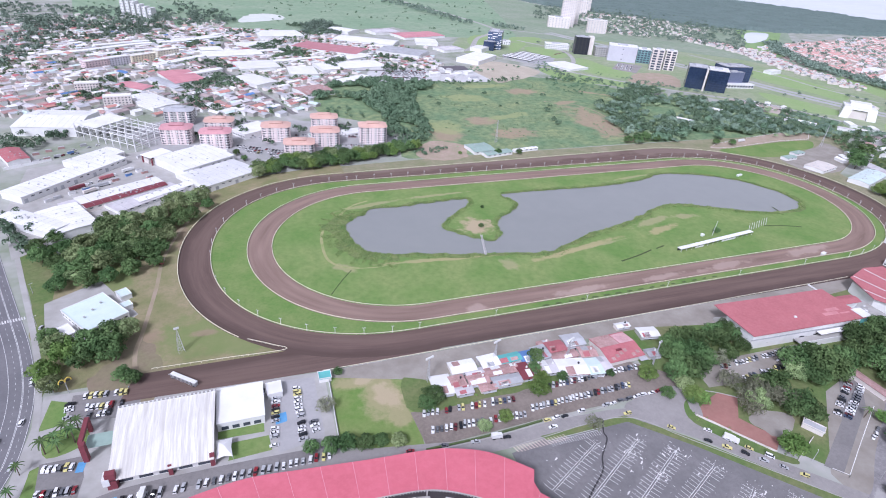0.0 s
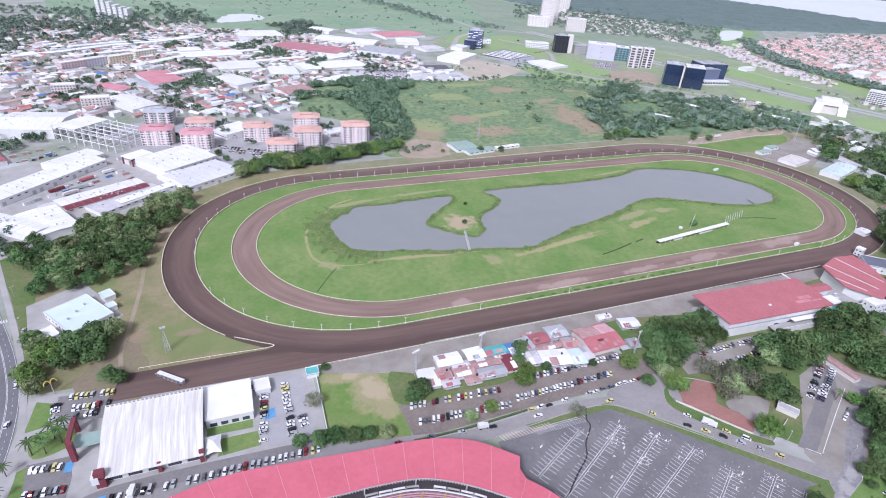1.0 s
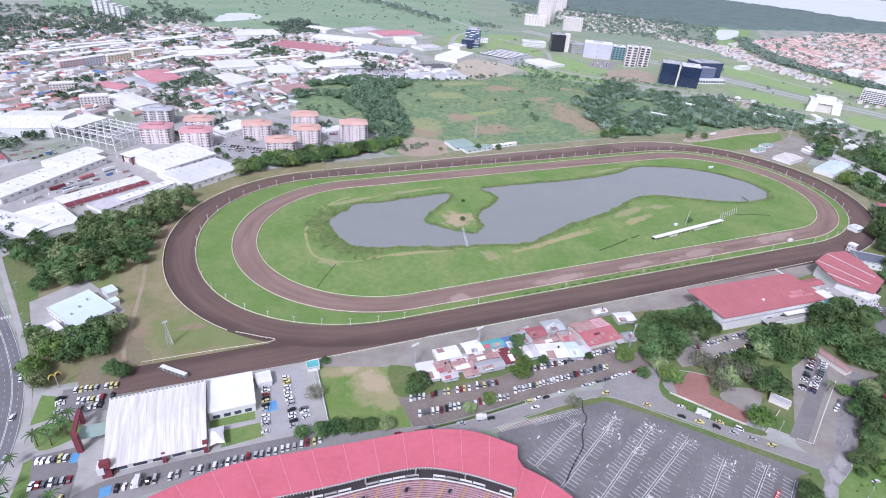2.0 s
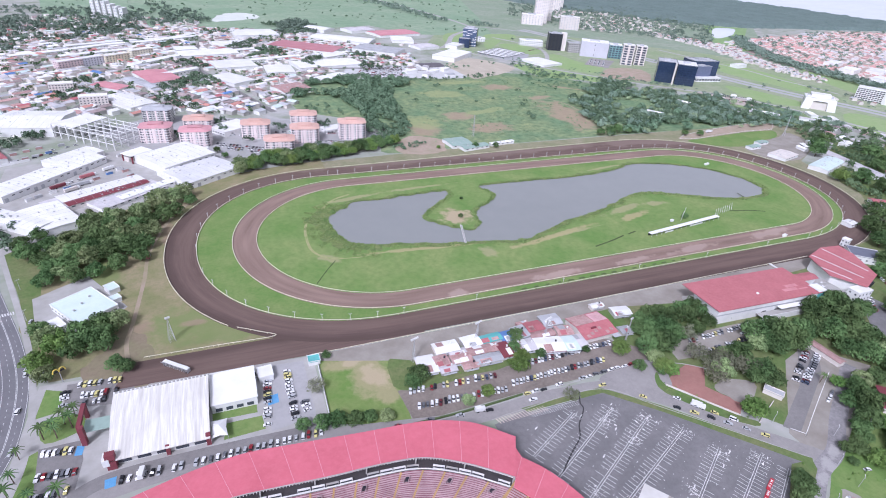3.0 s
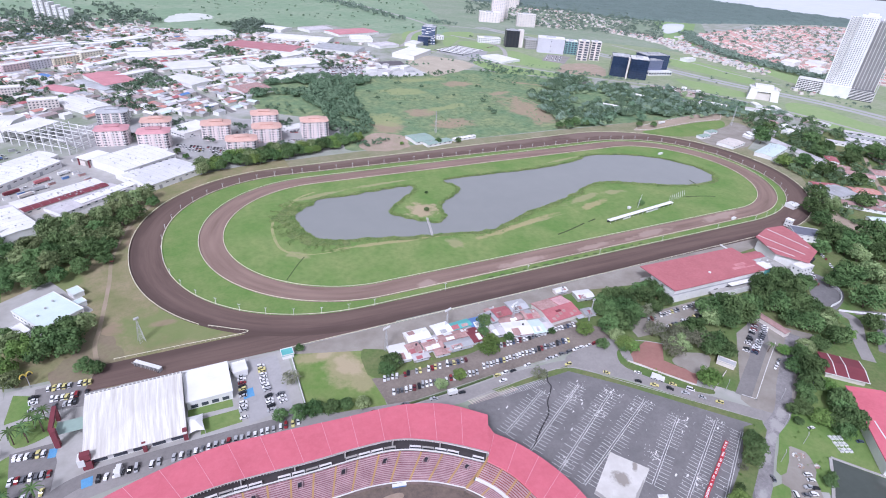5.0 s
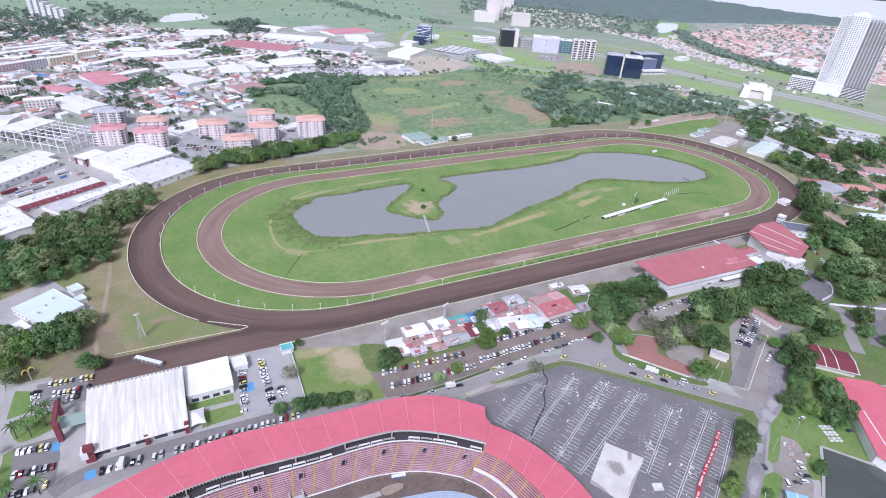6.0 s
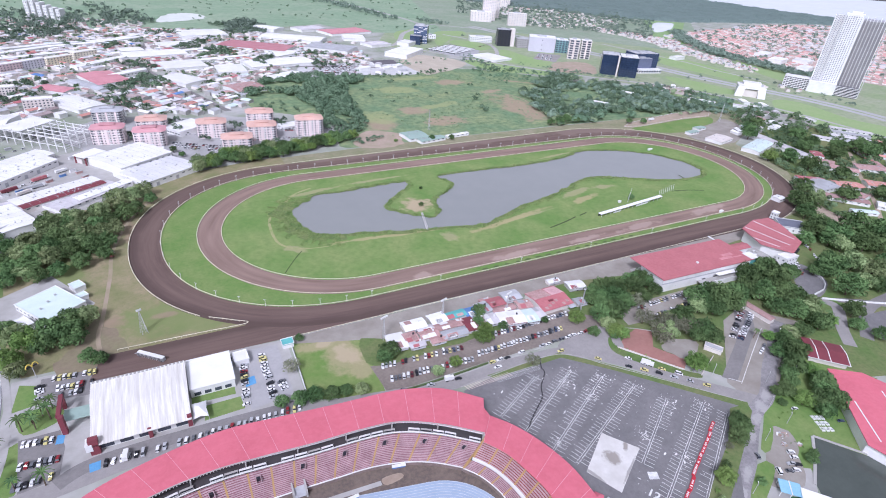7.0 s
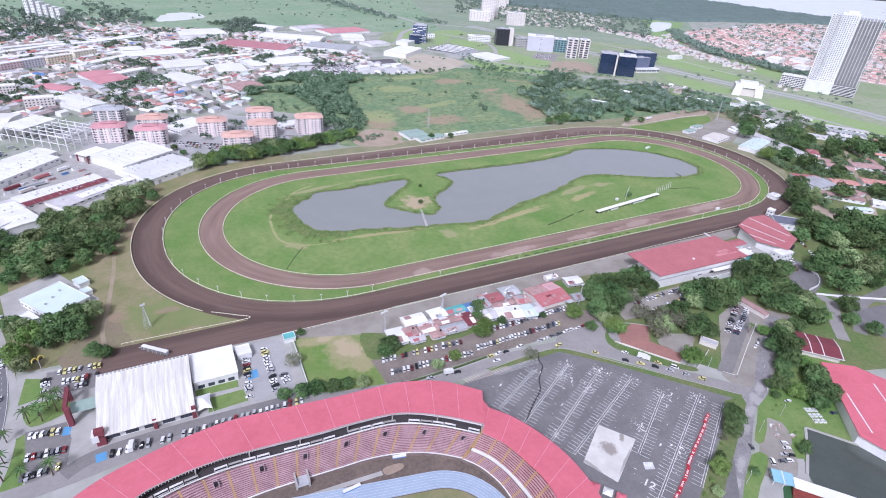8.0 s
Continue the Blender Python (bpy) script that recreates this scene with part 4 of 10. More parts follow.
# marsh plants along the water
def cards(name, places, size, material, label, category, upright=0.6, seed=3, tag="stuff"):
    """Many small leaf blades at the given places, each place with a radius and height."""
    rng = np.random.default_rng(seed)
    verts, faces = [], []
    for x, y, z, r, h, count in places:
        for _ in range(count):
            a, rr = rng.uniform(0, 2 * math.pi), r * math.sqrt(rng.random())
            c = np.array((x + rr * math.cos(a), y + rr * math.sin(a), z + h * rng.random()))
            d = rng.normal(size=3)
            d /= np.linalg.norm(d)
            e = np.cross(d, (upright * rng.normal(), upright * rng.normal(), 1.0))
            e /= np.linalg.norm(e) + 1e-9
            s = size * rng.uniform(0.6, 1.4)
            i = len(verts)
            verts += [tuple(c - s * d - s * 0.5 * e), tuple(c + s * d - s * 0.5 * e), tuple(c + s * 0.7 * d + s * 0.6 * e), tuple(c - s * 0.7 * d + s * 0.6 * e)]
            faces.append((i, i + 1, i + 2, i + 3))
    data = bpy.data.meshes.new(name)
    data.from_pydata(verts, [], faces)
    data.materials.append(material)
    return tagged(new(name, data), label, category, kind=tag)


MARSH = mat("marsh_ground", lin(100, 126, 64), lin(140, 148, 88), lin(78, 104, 52), 0.12, 0.6, 0.9, 0.6, 0.95, bump=0.2)
rng = random.Random(5)
reeds = []
centre = Vector((250, 60, 0))
for p, a in along(SHORELINE, 1.2):
    wide = 24 if p.x < 24 and p.y < 100 else (8 if p.y < 60 else 4)
    if 70 < p.x < 170 and 20 < p.y < 112:
        wide = 5
    for _ in range(4 if wide < 10 else 16):
        k = rng.random() ** 1.5 * wide
        nx, ny = math.sin(a), -math.cos(a)
        q = p + k * Vector((nx, ny, 0))
        if inside(q.x, q.y, SHORELINE):
            q = p - k * Vector((nx, ny, 0))
        if noise.noise(q * 0.06) > -0.25:
            reeds.append((q.x, q.y, 0.42, 1.3, 0.45, 6))
inner, outer = [], []
for p, a in along(SHORELINE, 1.5):
    n = Vector((math.sin(a), -math.cos(a), 0))
    if inside(p.x + n.x, p.y + n.y, SHORELINE):
        n = -n
    wide = (22 if p.x < 24 and p.y < 96 else 6) if not (70 < p.x < 170 and 20 < p.y < 112) else 3.5
    inner.append(p - 0.3 * n)
    outer.append(p + n * wide * (0.65 + 0.8 * noise.noise(p * 0.09)))
belt = strip(inner, outer, 0.55, True)
for v in belt.verts:
    v.co.z += 0.03 * noise.noise(v.co * 0.3)
tagged(link("marsh_belt", belt, MARSH), "olive marshy belt along the pond", "marsh", kind="structure")
cards("marsh_plants", reeds, 0.45, REED, "low green marsh plants along the pond", "plants")

# ---- the stadium ----
def resample(line, n):
    run = [0.0]
    for a, b in zip(line, line[1:]):
        run.append(run[-1] + (b - a).length)
    out, k = [], 0
    for i in range(n):
        want = run[-1] * i / (n - 1)
        while k < len(line) - 2 and run[k + 1] < want:
            k += 1
        out.append(line[k].lerp(line[k + 1], (want - run[k]) / max(run[k + 1] - run[k], 1e-6)))
    return out


def ribbon(bm, low, high, z0, z1, index=0):
    """A band from one line at height z0 to another at z1."""
    a = [bm.verts.new((p.x, p.y, z0)) for p in low]
    b = [bm.verts.new((p.x, p.y, z1)) for p in high]
    for k in range(len(a) - 1):
        bm.faces.new((a[k], b[k], b[k + 1], a[k + 1])).material_index = index


def between(a, b, f):
    return [p.lerp(q, f) for p, q in zip(a, b)]


def terrace(name, t, top, low, z_top, z_low, rows, bays, seat, first=0.0, last=1.0, gaps=(), stair=YELLOW):
    """Stepped benches from the line top down to the line low, cut into bays by stairs."""
    n = len(top)
    per = (n - 1) // bays
    for b in range(bays):
        i0, i1 = b * per, min((b + 1) * per, n - 1)
        bm = bmesh.new()
        ins = 0.45
        for r in range(rows):
            f0, f1 = first + (last - first) * r / rows, first + (last - first) * (r + 1) / rows
            z = z_top + (z_low - z_top) * (r + 1) / rows
            zp = z_top + (z_low - z_top) * r / rows
            mid = f0 + (f1 - f0) * 0.5
            lines = [between(top[i0:i1 + 1], low[i0:i1 + 1], f) for f in (f0, mid, f1)]
            for line in lines:
                d = (line[1] - line[0]).normalized() * ins
                line[0] = line[0] + d
                line[-1] = line[-1] - (line[-1] - line[-2]).normalized() * ins
            ribbon(bm, lines[0], lines[0], z + 0.32, zp, 1)
            ribbon(bm, lines[1], lines[0], z + 0.32, z + 0.32, 0)
            ribbon(bm, lines[1], lines[1], z, z + 0.32, 1)
            ribbon(bm, lines[2], lines[1], z, z, 1)
        bmesh.ops.remove_doubles(bm, verts=bm.verts, dist=0.02)
        part("seating_block", bm, [seat, RISER], t)
    for b in range(bays + 1):
        i = min(b * per, n - 1)
        a, c = top[i], low[i]
        side = Vector((-(c - a).y, (c - a).x, 0)).normalized() * 0.45
        bm = bmesh.new()
        for r in range(rows):
            f0, f1 = first + (last - first) * r / rows, first + (last - first) * (r + 1) / rows
            z = z_top + (z_low - z_top) * (r + 0.6) / rows
            p, q = a.lerp(c, f0), a.lerp(c, f1)
            zn = z + (z_low - z_top) / rows
            ribbon(bm, [p - side, p + side], [q - side, q + side], z + 0.1, z + 0.1)
            ribbon(bm, [q - side, q + side], [q - side, q + side], z + 0.1, zn + 0.1)
        bmesh.ops.remove_doubles(bm, verts=bm.verts, dist=0.02)
        part("stair", bm, stair, t, "yellow painted stair between seat blocks")


def roof_ring(t, rim, lip, z_rim, z_lip, panels, material):
    n = len(rim)
    per = (n - 1) // panels
    for k in range(panels):
        i0, i1 = k * per, (min((k + 1) * per, n - 1) if k < panels - 1 else n - 1)
        bm = bmesh.new()
        a, b = rim[i0:i1 + 1], lip[i0:i1 + 1]
        for f0, f1 in ((0, 0.5), (0.5, 1)):
            za, zb = z_rim + (z_lip - z_rim) * f0, z_rim + (z_lip - z_rim) * f1
            ribbon(bm, between(a, b, f1), between(a, b, f0), zb, za)
        ribbon(bm, a, a, z_rim - 0.7, z_rim)
        ribbon(bm, b, b, z_lip, z_lip - 0.7)
        ribbon(bm, between(a, b, 0), between(a, b, 1), z_rim - 0.7, z_lip - 0.7)
        panel = part("roof_panel", bm, material, t)
        p, q = a[0], b[0]
        side = Vector((-(q - p).y, (q - p).x, 0)).normalized() * 0.09
        bm = bmesh.new()
        v = [bm.verts.new((w.x, w.y, z)) for w, z in ((p - side, z_rim + 0.12), (p + side, z_rim + 0.12), (q + side, z_lip + 0.12), (q - side, z_lip + 0.12))]
        bm.faces.new(v)
        part("roof_seam", bm, ROOF_SEAM, panel, "pale seam strip on the roof")


ROOF_SEAM = mat("roof_seam", lin(240, 178, 190), lin(224, 132, 150), None, 0.2, 1.0, 0.6, 0.4, 0.6)
APRON = mat("stadium_apron", lin(120, 106, 98), lin(92, 82, 78), lin(150, 130, 112), 0.08, 0.5, 0.8, 0.5, 0.95)
N = 121
RIM = resample(smooth([(-230, -268), (-214, -246), (-192, -222), (-164, -199), (-138, -189), (-104, -183), (-75, -185), (-45, -188), (-20, -190), (-6, -192.5), (12, -200), (29, -215)], 8), N)
LIP = resample(smooth([(-205, -280), (-193, -258), (-172, -236), (-146, -214), (-129, -208), (-107, -206), (-88, -207), (-63, -209), (-40, -210), (-20, -213), (-1, -223), (17, -237)], 8), N)
TOE = resample(smooth([(-188, -288), (-178, -268), (-158, -248), (-136, -232), (-118, -224), (-99, -221), (-78, -221), (-56, -222), (-39, -223), (-22, -227), (-9, -233), (3, -241.5)], 8), N)
M = 41
RIM2 = resample(smooth([(26, -227), (34, -237), (41, -251), (46, -268), (47, -284), (45, -300), (38, -320)], 8), M)
LIP2 = resample(smooth([(14, -241), (21, -252), (25, -266), (27, -277), (26, -289), (23, -303), (17, -320)], 8), M)
TOE2 = resample(smooth([(3, -242), (9, -250), (13, -261), (14, -271), (14, -284), (11, -300), (5, -318)], 8), M)

stadium = thing("stadium", -70, -250, 0, 0, "open stadium with a rose red ring roof and mauve benches", "stadium")
home = Vector((70, 250, 0))
RIM, LIP, TOE, RIM2, LIP2, TOE2 = ([p + home for p in line] for line in (RIM, LIP, TOE, RIM2, LIP2, TOE2))
roof_ring(stadium, RIM, LIP, 15.4, 16.6, 20, STADIUM_RED)
roof_ring(stadium, RIM2, LIP2, 15.2, 16.2, 8, STADIUM_RED)
for a, b, sgn in ((RIM, LIP, 1), (RIM2, LIP2, 1)):
    wall = between(a, b, 0.10)
    bm = bmesh.new()
    ribbon(bm, wall, wall, 0, 15.2)
    part("outer_wall", bm, CONCRETE, stadium, "concrete outer wall")
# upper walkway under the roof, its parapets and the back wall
# back wall takes a dark colour in place of the roof's shade
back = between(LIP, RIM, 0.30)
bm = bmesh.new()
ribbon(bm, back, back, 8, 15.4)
part("back_wall", bm, DARK, stadium, "back wall coloured dark for shade under the roof")
bm = bmesh.new()
ribbon(bm, between(LIP, TOE, 0.12), back, 10.2, 10.2)
# concrete colour darkened to carry the shade below the eaves
part("walkway", bm, mat("walkway_concrete", lin(84, 80, 82), lin(68, 64, 66), None, 0.1, 0.8, 0.7, 0.4, 0.9), stadium)
for f, z0, z1, w in ((0.115, 10.2, 11.0, 0.25), (-0.25, 11.6, 12.6, 0.3)):
    part("parapet", sweep(between(LIP, TOE, f), w, z0, z1), WHITE, stadium, "white parapet of the upper walkway")
part("gutter_rail", sweep(between(LIP, TOE, 0.02), 0.3, 16.5, 16.9), CONCRETE, stadium)
# small white teeth along the eaves; plain blocks that give no light
bm = bmesh.new()
for p, a in along(between(LIP, TOE, 0.03), 1.4, False):
    add_box(bm, p.x - 0.15, p.y - 0.15, 15.85, p.x + 0.15, p.y + 0.15, 16.25)
row = part("eaves_lamp_strip", bm, WHITE, stadium, "row of small white teeth under the eaves")
row["kind"] = "stuff"
for k, (p, a) in enumerate(along(between(LIP, TOE, 0.03), 6.4, False)):
    m = pose(p.x, p.y, 10.2, 0, 0, math.degrees(a))
    if k % 5 != 4:
        bm = bmesh.new()
        for q in ((-2.9, -0.5, 0, 2.9, 0.5, 0.25), (-2.9, -0.5, 1.45, 2.9, 0.5, 1.65), (-2.9, -0.5, 0.25, -2.7, 0.5, 1.45), (2.7, -0.5, 0.25, 2.9, 0.5, 1.45)):
            add_box(bm, *q)
        bmesh.ops.transform(bm, matrix=m, verts=bm.verts)
        booth = part("press_booth", bm, WHITE if k % 3 else CONCRETE, stadium, "pale framed booth on the upper walkway")
        bm = box(-2.7, -0.3, 0.25, 2.7, 0.3, 1.45)
        bmesh.ops.transform(bm, matrix=m, verts=bm.verts)
        part("booth_glass", bm, DARK, booth)
for p, a in along(between(LIP, TOE, -0.1), 24, False):
    part("roof_column", box(p.x - 0.3, p.y - 0.3, 9, p.x + 0.3, p.y + 0.3, 16), CONCRETE, stadium)
terrace("upper", stadium, between(LIP, TOE, 0.14), between(LIP, TOE, 0.55), 10.0, 6.1, 7, 24, SEAT_MAUVE)
terrace("lower", stadium, between(LIP, TOE, 0.55), between(LIP, TOE, 1.0), 6.2, 2.2, 9, 24, SEAT_MAUVE)
per = (N - 1) // 24
for b in range(1, 24, 2):
    i = b * per + per // 2
    p, q = LIP[i].lerp(TOE[i], 0.34), LIP[i].lerp(TOE[i], 0.42)
    t = (LIP[i + 1] - LIP[i - 1]).normalized() * 0.75
    bm = bmesh.new()
    # closed block; its dark colour stands for the shade inside the stair
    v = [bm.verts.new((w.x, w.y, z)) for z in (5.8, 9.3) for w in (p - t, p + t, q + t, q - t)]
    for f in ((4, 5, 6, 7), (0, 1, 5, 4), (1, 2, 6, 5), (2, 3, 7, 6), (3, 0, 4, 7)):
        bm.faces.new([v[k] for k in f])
    mouth = part("stair_mouth", bm, DARK, stadium, "dark block in place of a shaded stair opening")
    o = (q - p).normalized()
    for a0, a1 in ((p - t * 1.5 - o * 0.3, q - t * 1.5 + o * 1.2), (p + t * 1.5 - o * 0.3, q + t * 1.5 + o * 1.2), (p - t * 1.5 - o * 0.3, p + t * 1.5 - o * 0.3)):
        rail = sweep([a0, a0.lerp(a1, 0.5), a1], 0.3, 7.6, 9.5)
        part("mouth_frame", rail, RISER, mouth, "pale concrete frame of the stair")
FRONT = mat("stained_front_wall", lin(132, 114, 108), lin(104, 90, 86), lin(150, 132, 126), 0.2, 1.0, 0.9, 0.6, 0.9)
part("front_wall", sweep(TOE, 0.5, 0, 2.3), FRONT, stadium, "stained brown front wall of the terrace")
part("wall_cap", sweep(TOE, 0.6, 2.3, 2.6), WHITE, stadium, "white cap of the front wall")
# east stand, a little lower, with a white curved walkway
# its back wall too is coloured dark as roof shade
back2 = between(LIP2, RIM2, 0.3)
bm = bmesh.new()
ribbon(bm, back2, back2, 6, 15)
part("back_wall", bm, DARK, stadium, "back wall coloured dark for shade under the roof")
terrace("east_upper", stadium, between(LIP2, RIM2, 0.28), between(LIP2, TOE2, 0.48), 14.0, 7.4, 11, 10, SEAT_TERRACOTTA)
part("parapet", sweep(between(LIP2, TOE2, 0.54), 1.4, 6.4, 7.2), WHITE, stadium, "white curved walkway wall")
terrace("east_lower", stadium, between(LIP2, TOE2, 0.6), between(LIP2, TOE2, 1.0), 6.0, 2.4, 7, 10, SEAT_MAUVE)
part("front_wall", sweep(TOE2, 0.5, 0, 2.3), FRONT, stadium, "stained brown front wall of the terrace")
part("wall_cap", sweep(TOE2, 0.6, 2.3, 2.6), WHITE, stadium, "white cap of the front wall")
# roof piece that closes the corner between the two roofs
bm = bmesh.new()
q = [bm.verts.new((p.x, p.y, z)) for p, z in ((RIM[-1].lerp(LIP[-1], 0.3), 15.9), (RIM2[0], 15.25), (LIP2[0], 16.25), (LIP[-1], 16.55))]
bm.faces.new(q[::-1])
r = bmesh.ops.extrude_face_region(bm, geom=bm.faces[:])
bmesh.ops.translate(bm, verts=[v for v in r["geom"] if isinstance(v, bmesh.types.BMVert)], vec=(0, 0, -0.6))
bmesh.ops.recalc_face_normals(bm, faces=bm.faces)
part("roof_panel", bm, STADIUM_RED, stadium)
# end wall between the two roofs
bm = bmesh.new()
a, b = RIM[-1], LIP[-1]
v = [bm.verts.new((p.x, p.y, z)) for p, z in ((a, 0), (b, 2), (b, 16.6), (a, 15.4))]
bm.faces.new(v)
part("end_wall", bm, WHITE, stadium, "white gable between the two roofs")
# players' tunnel, cut into the lower benches
p = min(TOE, key=lambda v: (v - Vector((-3.5, 28, 0))).length)
i = TOE.index(p)
run = (TOE[i + 1] - TOE[i - 1]).normalized()
m = pose(p.x, p.y, 0, 0, 0, math.degrees(math.atan2(run.y, run.x)))
bm = bmesh.new()
for q in ((-3.4, -3.5, 0, -2.6, 8.5, 4.6), (2.6, -3.5, 0, 3.4, 8.5, 4.6), (-3.4, 7.7, 4.6, 3.4, 8.5, 6.2), (-2.6, 7.7, 0, -2.0, 8.5, 4.6), (2.0, 7.7, 0, 2.6, 8.5, 4.6)):
    add_box(bm, *q)
bmesh.ops.transform(bm, matrix=m, verts=bm.verts)
tunnel = part("tunnel_wall", bm, CONCRETE, stadium, "pale concrete walls of the field tunnel")
bm = box(-2.6, -4.5, 3.0, 2.6, 7.7, 3.2)
bmesh.ops.transform(bm, matrix=m, verts=bm.verts)
part("tunnel_cover", bm, GREY_ROOF, tunnel, "grey cover slab")
toe_all = [p - home for p in TOE] + [p - home for p in TOE2]
patch("stadium_apron", [(p.x, p.y) for p in toe_all[::4]] + [(-10, -345), (-180, -345)], 0.12, APRON, "damp brown apron inside the stadium", "apron")


def oval(d, n=24):
    """The running track's edges: two half circles joined by straights."""
    ends = (Vector((-22, -275, 0)), Vector((-91, -261, 0)))
    turn = radians(-11.5)
    out = []
    for e, start in zip(ends, (-90, 90)):
        for k in range(n + 1):
            a = turn + radians(start + 180 * k / n)
            out.append(e + (35 - d) * Vector((math.cos(a), math.sin(a), 0)))
    return out


tagged(link("running_track", strip(oval(0), oval(10), 0.2, True), TRACK_BLUE), "pale blue running track with white lanes", "running track", kind="structure")
for k in range(7):
    tagged(link("lane_line", strip(oval(0.2 + 1.5 * k), oval(0.35 + 1.5 * k), 0.23, True), LINE), "white lane line on the running track", "lane line", kind="structure")
patch("football_field", [(p.x, p.y) for p in oval(10.5)], 0.22, DRY, "worn grass of the football field", "field")
way("jump_runway", [(-76, -229.8), (-57, -230.6), (-37, -231.7)], 2.6, 0.128, CONCRETE, "pale grey runway beside the running track", "runway")
patch("sand_pit", [(-36, -229.6), (-27, -229.8), (-26, -233), (-35, -234)], 0.132, mat("pit_sand", lin(176, 156, 138), lin(156, 136, 118), None, 0.3, 1.5, 0.8, 0.5, 0.95), "sandy jumping pit beside the running track", "sand", 3)
for x, y, w, turn in ((-26, -227.2, 7, -12), (-54, -235, 9, 4), (-90, -233, 8, 10)):
    t = thing("team_bench", x, y, 0.12, turn, "white covered bench beside the running track", "bench")
    part("canopy", box(-w / 2, -0.8, 1.9, w / 2, 0.9, 2.1), WHITE, t)
    part("back_panel", box(-w / 2, 0.7, 0, w / 2, 0.85, 1.9), GREY_ROOF, t)
    part("bench_seat", box(-w / 2 + 0.2, -0.3, 0.4, w / 2 - 0.2, 0.4, 0.5), BLUE_SHEET, t)
t = thing("goal_frame", -12, -262, 0.2, -35, "white goal frame at the end of the field", "goal")
for s in (-3.7, 3.7):
    part("goal_post", tube((s, 0, 0), (s, 0, 2.5), 0.12), WHITE, t)
part("crossbar", tube((-3.7, 0, 2.5), (3.7, 0, 2.5), 0.12), WHITE, t)


for x, y, cover in ((56, -283, STADIUM_RED), (60, -288, WHITE), (64, -293, STADIUM_RED)):
    t = thing("stall_tent", x, y, 0.12, -52, ("red" if cover is STADIUM_RED else "white") + " peaked stall tent behind the stand", "tent", "stall tents")
    bm = bmesh.new()
    apex = bm.verts.new((0, 0, 3.6))
    ring = [bm.verts.new(c) for c in ((-2.4, -2.4, 2.2), (2.4, -2.4, 2.2), (2.4, 2.4, 2.2), (-2.4, 2.4, 2.2))]
    for k in range(4):
        bm.faces.new((ring[k], ring[(k + 1) % 4], apex))
    part("cover", bm, cover, t)
    for px, py in ((-2.3, -2.3), (2.3, -2.3), (2.3, 2.3), (-2.3, 2.3)):
        part("pole", tube((px, py, 0), (px, py, 2.2), 0.06), STEEL, t)


# ---- markings of the big car park ----
def bay_row(x0, y0, x1, y1, sides=(-1, 1), step=2.6, reach=4.9):
    """A double line with the teeth of the bays on its sides."""
    a, b = Vector((x0, y0, 0)), Vector((x1, y1, 0))
    d = (b - a).normalized()
    s = Vector((-d.y, d.x, 0))
    bm = bmesh.new()

    def bar(p, q, w):
        u = (q - p).normalized()
        r = Vector((-u.y, u.x, 0)) * w / 2
        bm.faces.new([bm.verts.new((v.x, v.y, 0)) for v in (p - r, q - r, q + r, p + r)])
    for o in (-0.55, 0.55):
        bar(a + s * o, b + s * o, 0.3)
    n = int((b - a).length / step)
    for k in range(n + 1):
        for side in sides:
            if rng.random() > 0.06:
                p = a + d * step * k + s * side * 0.8
                bar(p, p + s * side * reach * rng.uniform(0.9, 1.05) + d * 0.2, 0.26)
    for f in bm.faces:
        if f.normal.z < 0:
            f.normal_flip()
    ob = link("bay_marking", bm, LINE)
    ob.location.z = 0.15
    tagged(ob, "white painted double line with parking bays", "road marking", "bay rows of the car park", kind="structure")


for row in ((40, -219, 78, -199.5), (46, -234, 102, -204), (53, -250.5, 118, -216), (60, -262, 132, -230), (93, -276, 141, -247.5), (80, -302, 161, -258)):
    bay_row(*row)
bay_row(108, -305, 168, -270, (1,))
bay_row(52, -191.5, 86, -191.5, (-1,), 1.4, 3.2)
SLAB = mat("slab_concrete", lin(224, 221, 217), lin(200, 196, 190), lin(212, 209, 204), 0.1, 0.8, 0.8, 0.5, 0.9)
soften(SLAB, [(80, -267, 5.5, 5.0, 0), (92, -264, 4, 1.5, 50)], lin(150, 141, 132), 0.85, 0.2)
soften(SLAB, [(64, -271, 1.2, 7, 20), (84, -276, 10, 0.8, 30)], lin(130, 124, 120), 0.6, 0.25)
patch("concrete_slab", [(86, -251.5), (98.5, -268), (70, -285), (61.5, -268)], 0.34, SLAB, "stained pale concrete slab in the car park", "slab", depth=0.3)
CRACK = mat("tar_patch", lin(66, 64, 68), lin(80, 78, 80), None, 0.2, 1.0, 0.6, 0.4, 0.9)
way("tar_crack", [(91, -186), (86, -194), (85, -199), (76, -208), (71, -216), (60, -224), (50, -232)], 0.8, 0.15, CRACK, "dark repaired crack across the car park", "crack")
bare = random.Random(11)
WORN_LINE = mat("worn_paint_patch", lin(240, 238, 236), lin(196, 194, 194), lin(216, 214, 214), 0.5, 2.0, 0.9, 0.6, 0.9)
scuffs = bmesh.new()
ENDS = ((78, -199.5, 7), (102, -204, 6), (118, -216, 9), (132, -230, 8), (141, -247.5, 7), (161, -258, 8), (60, -246, 4), (100, -226, 6), (108, -262, 4), (92, -210, 5), (120, -282, 6))
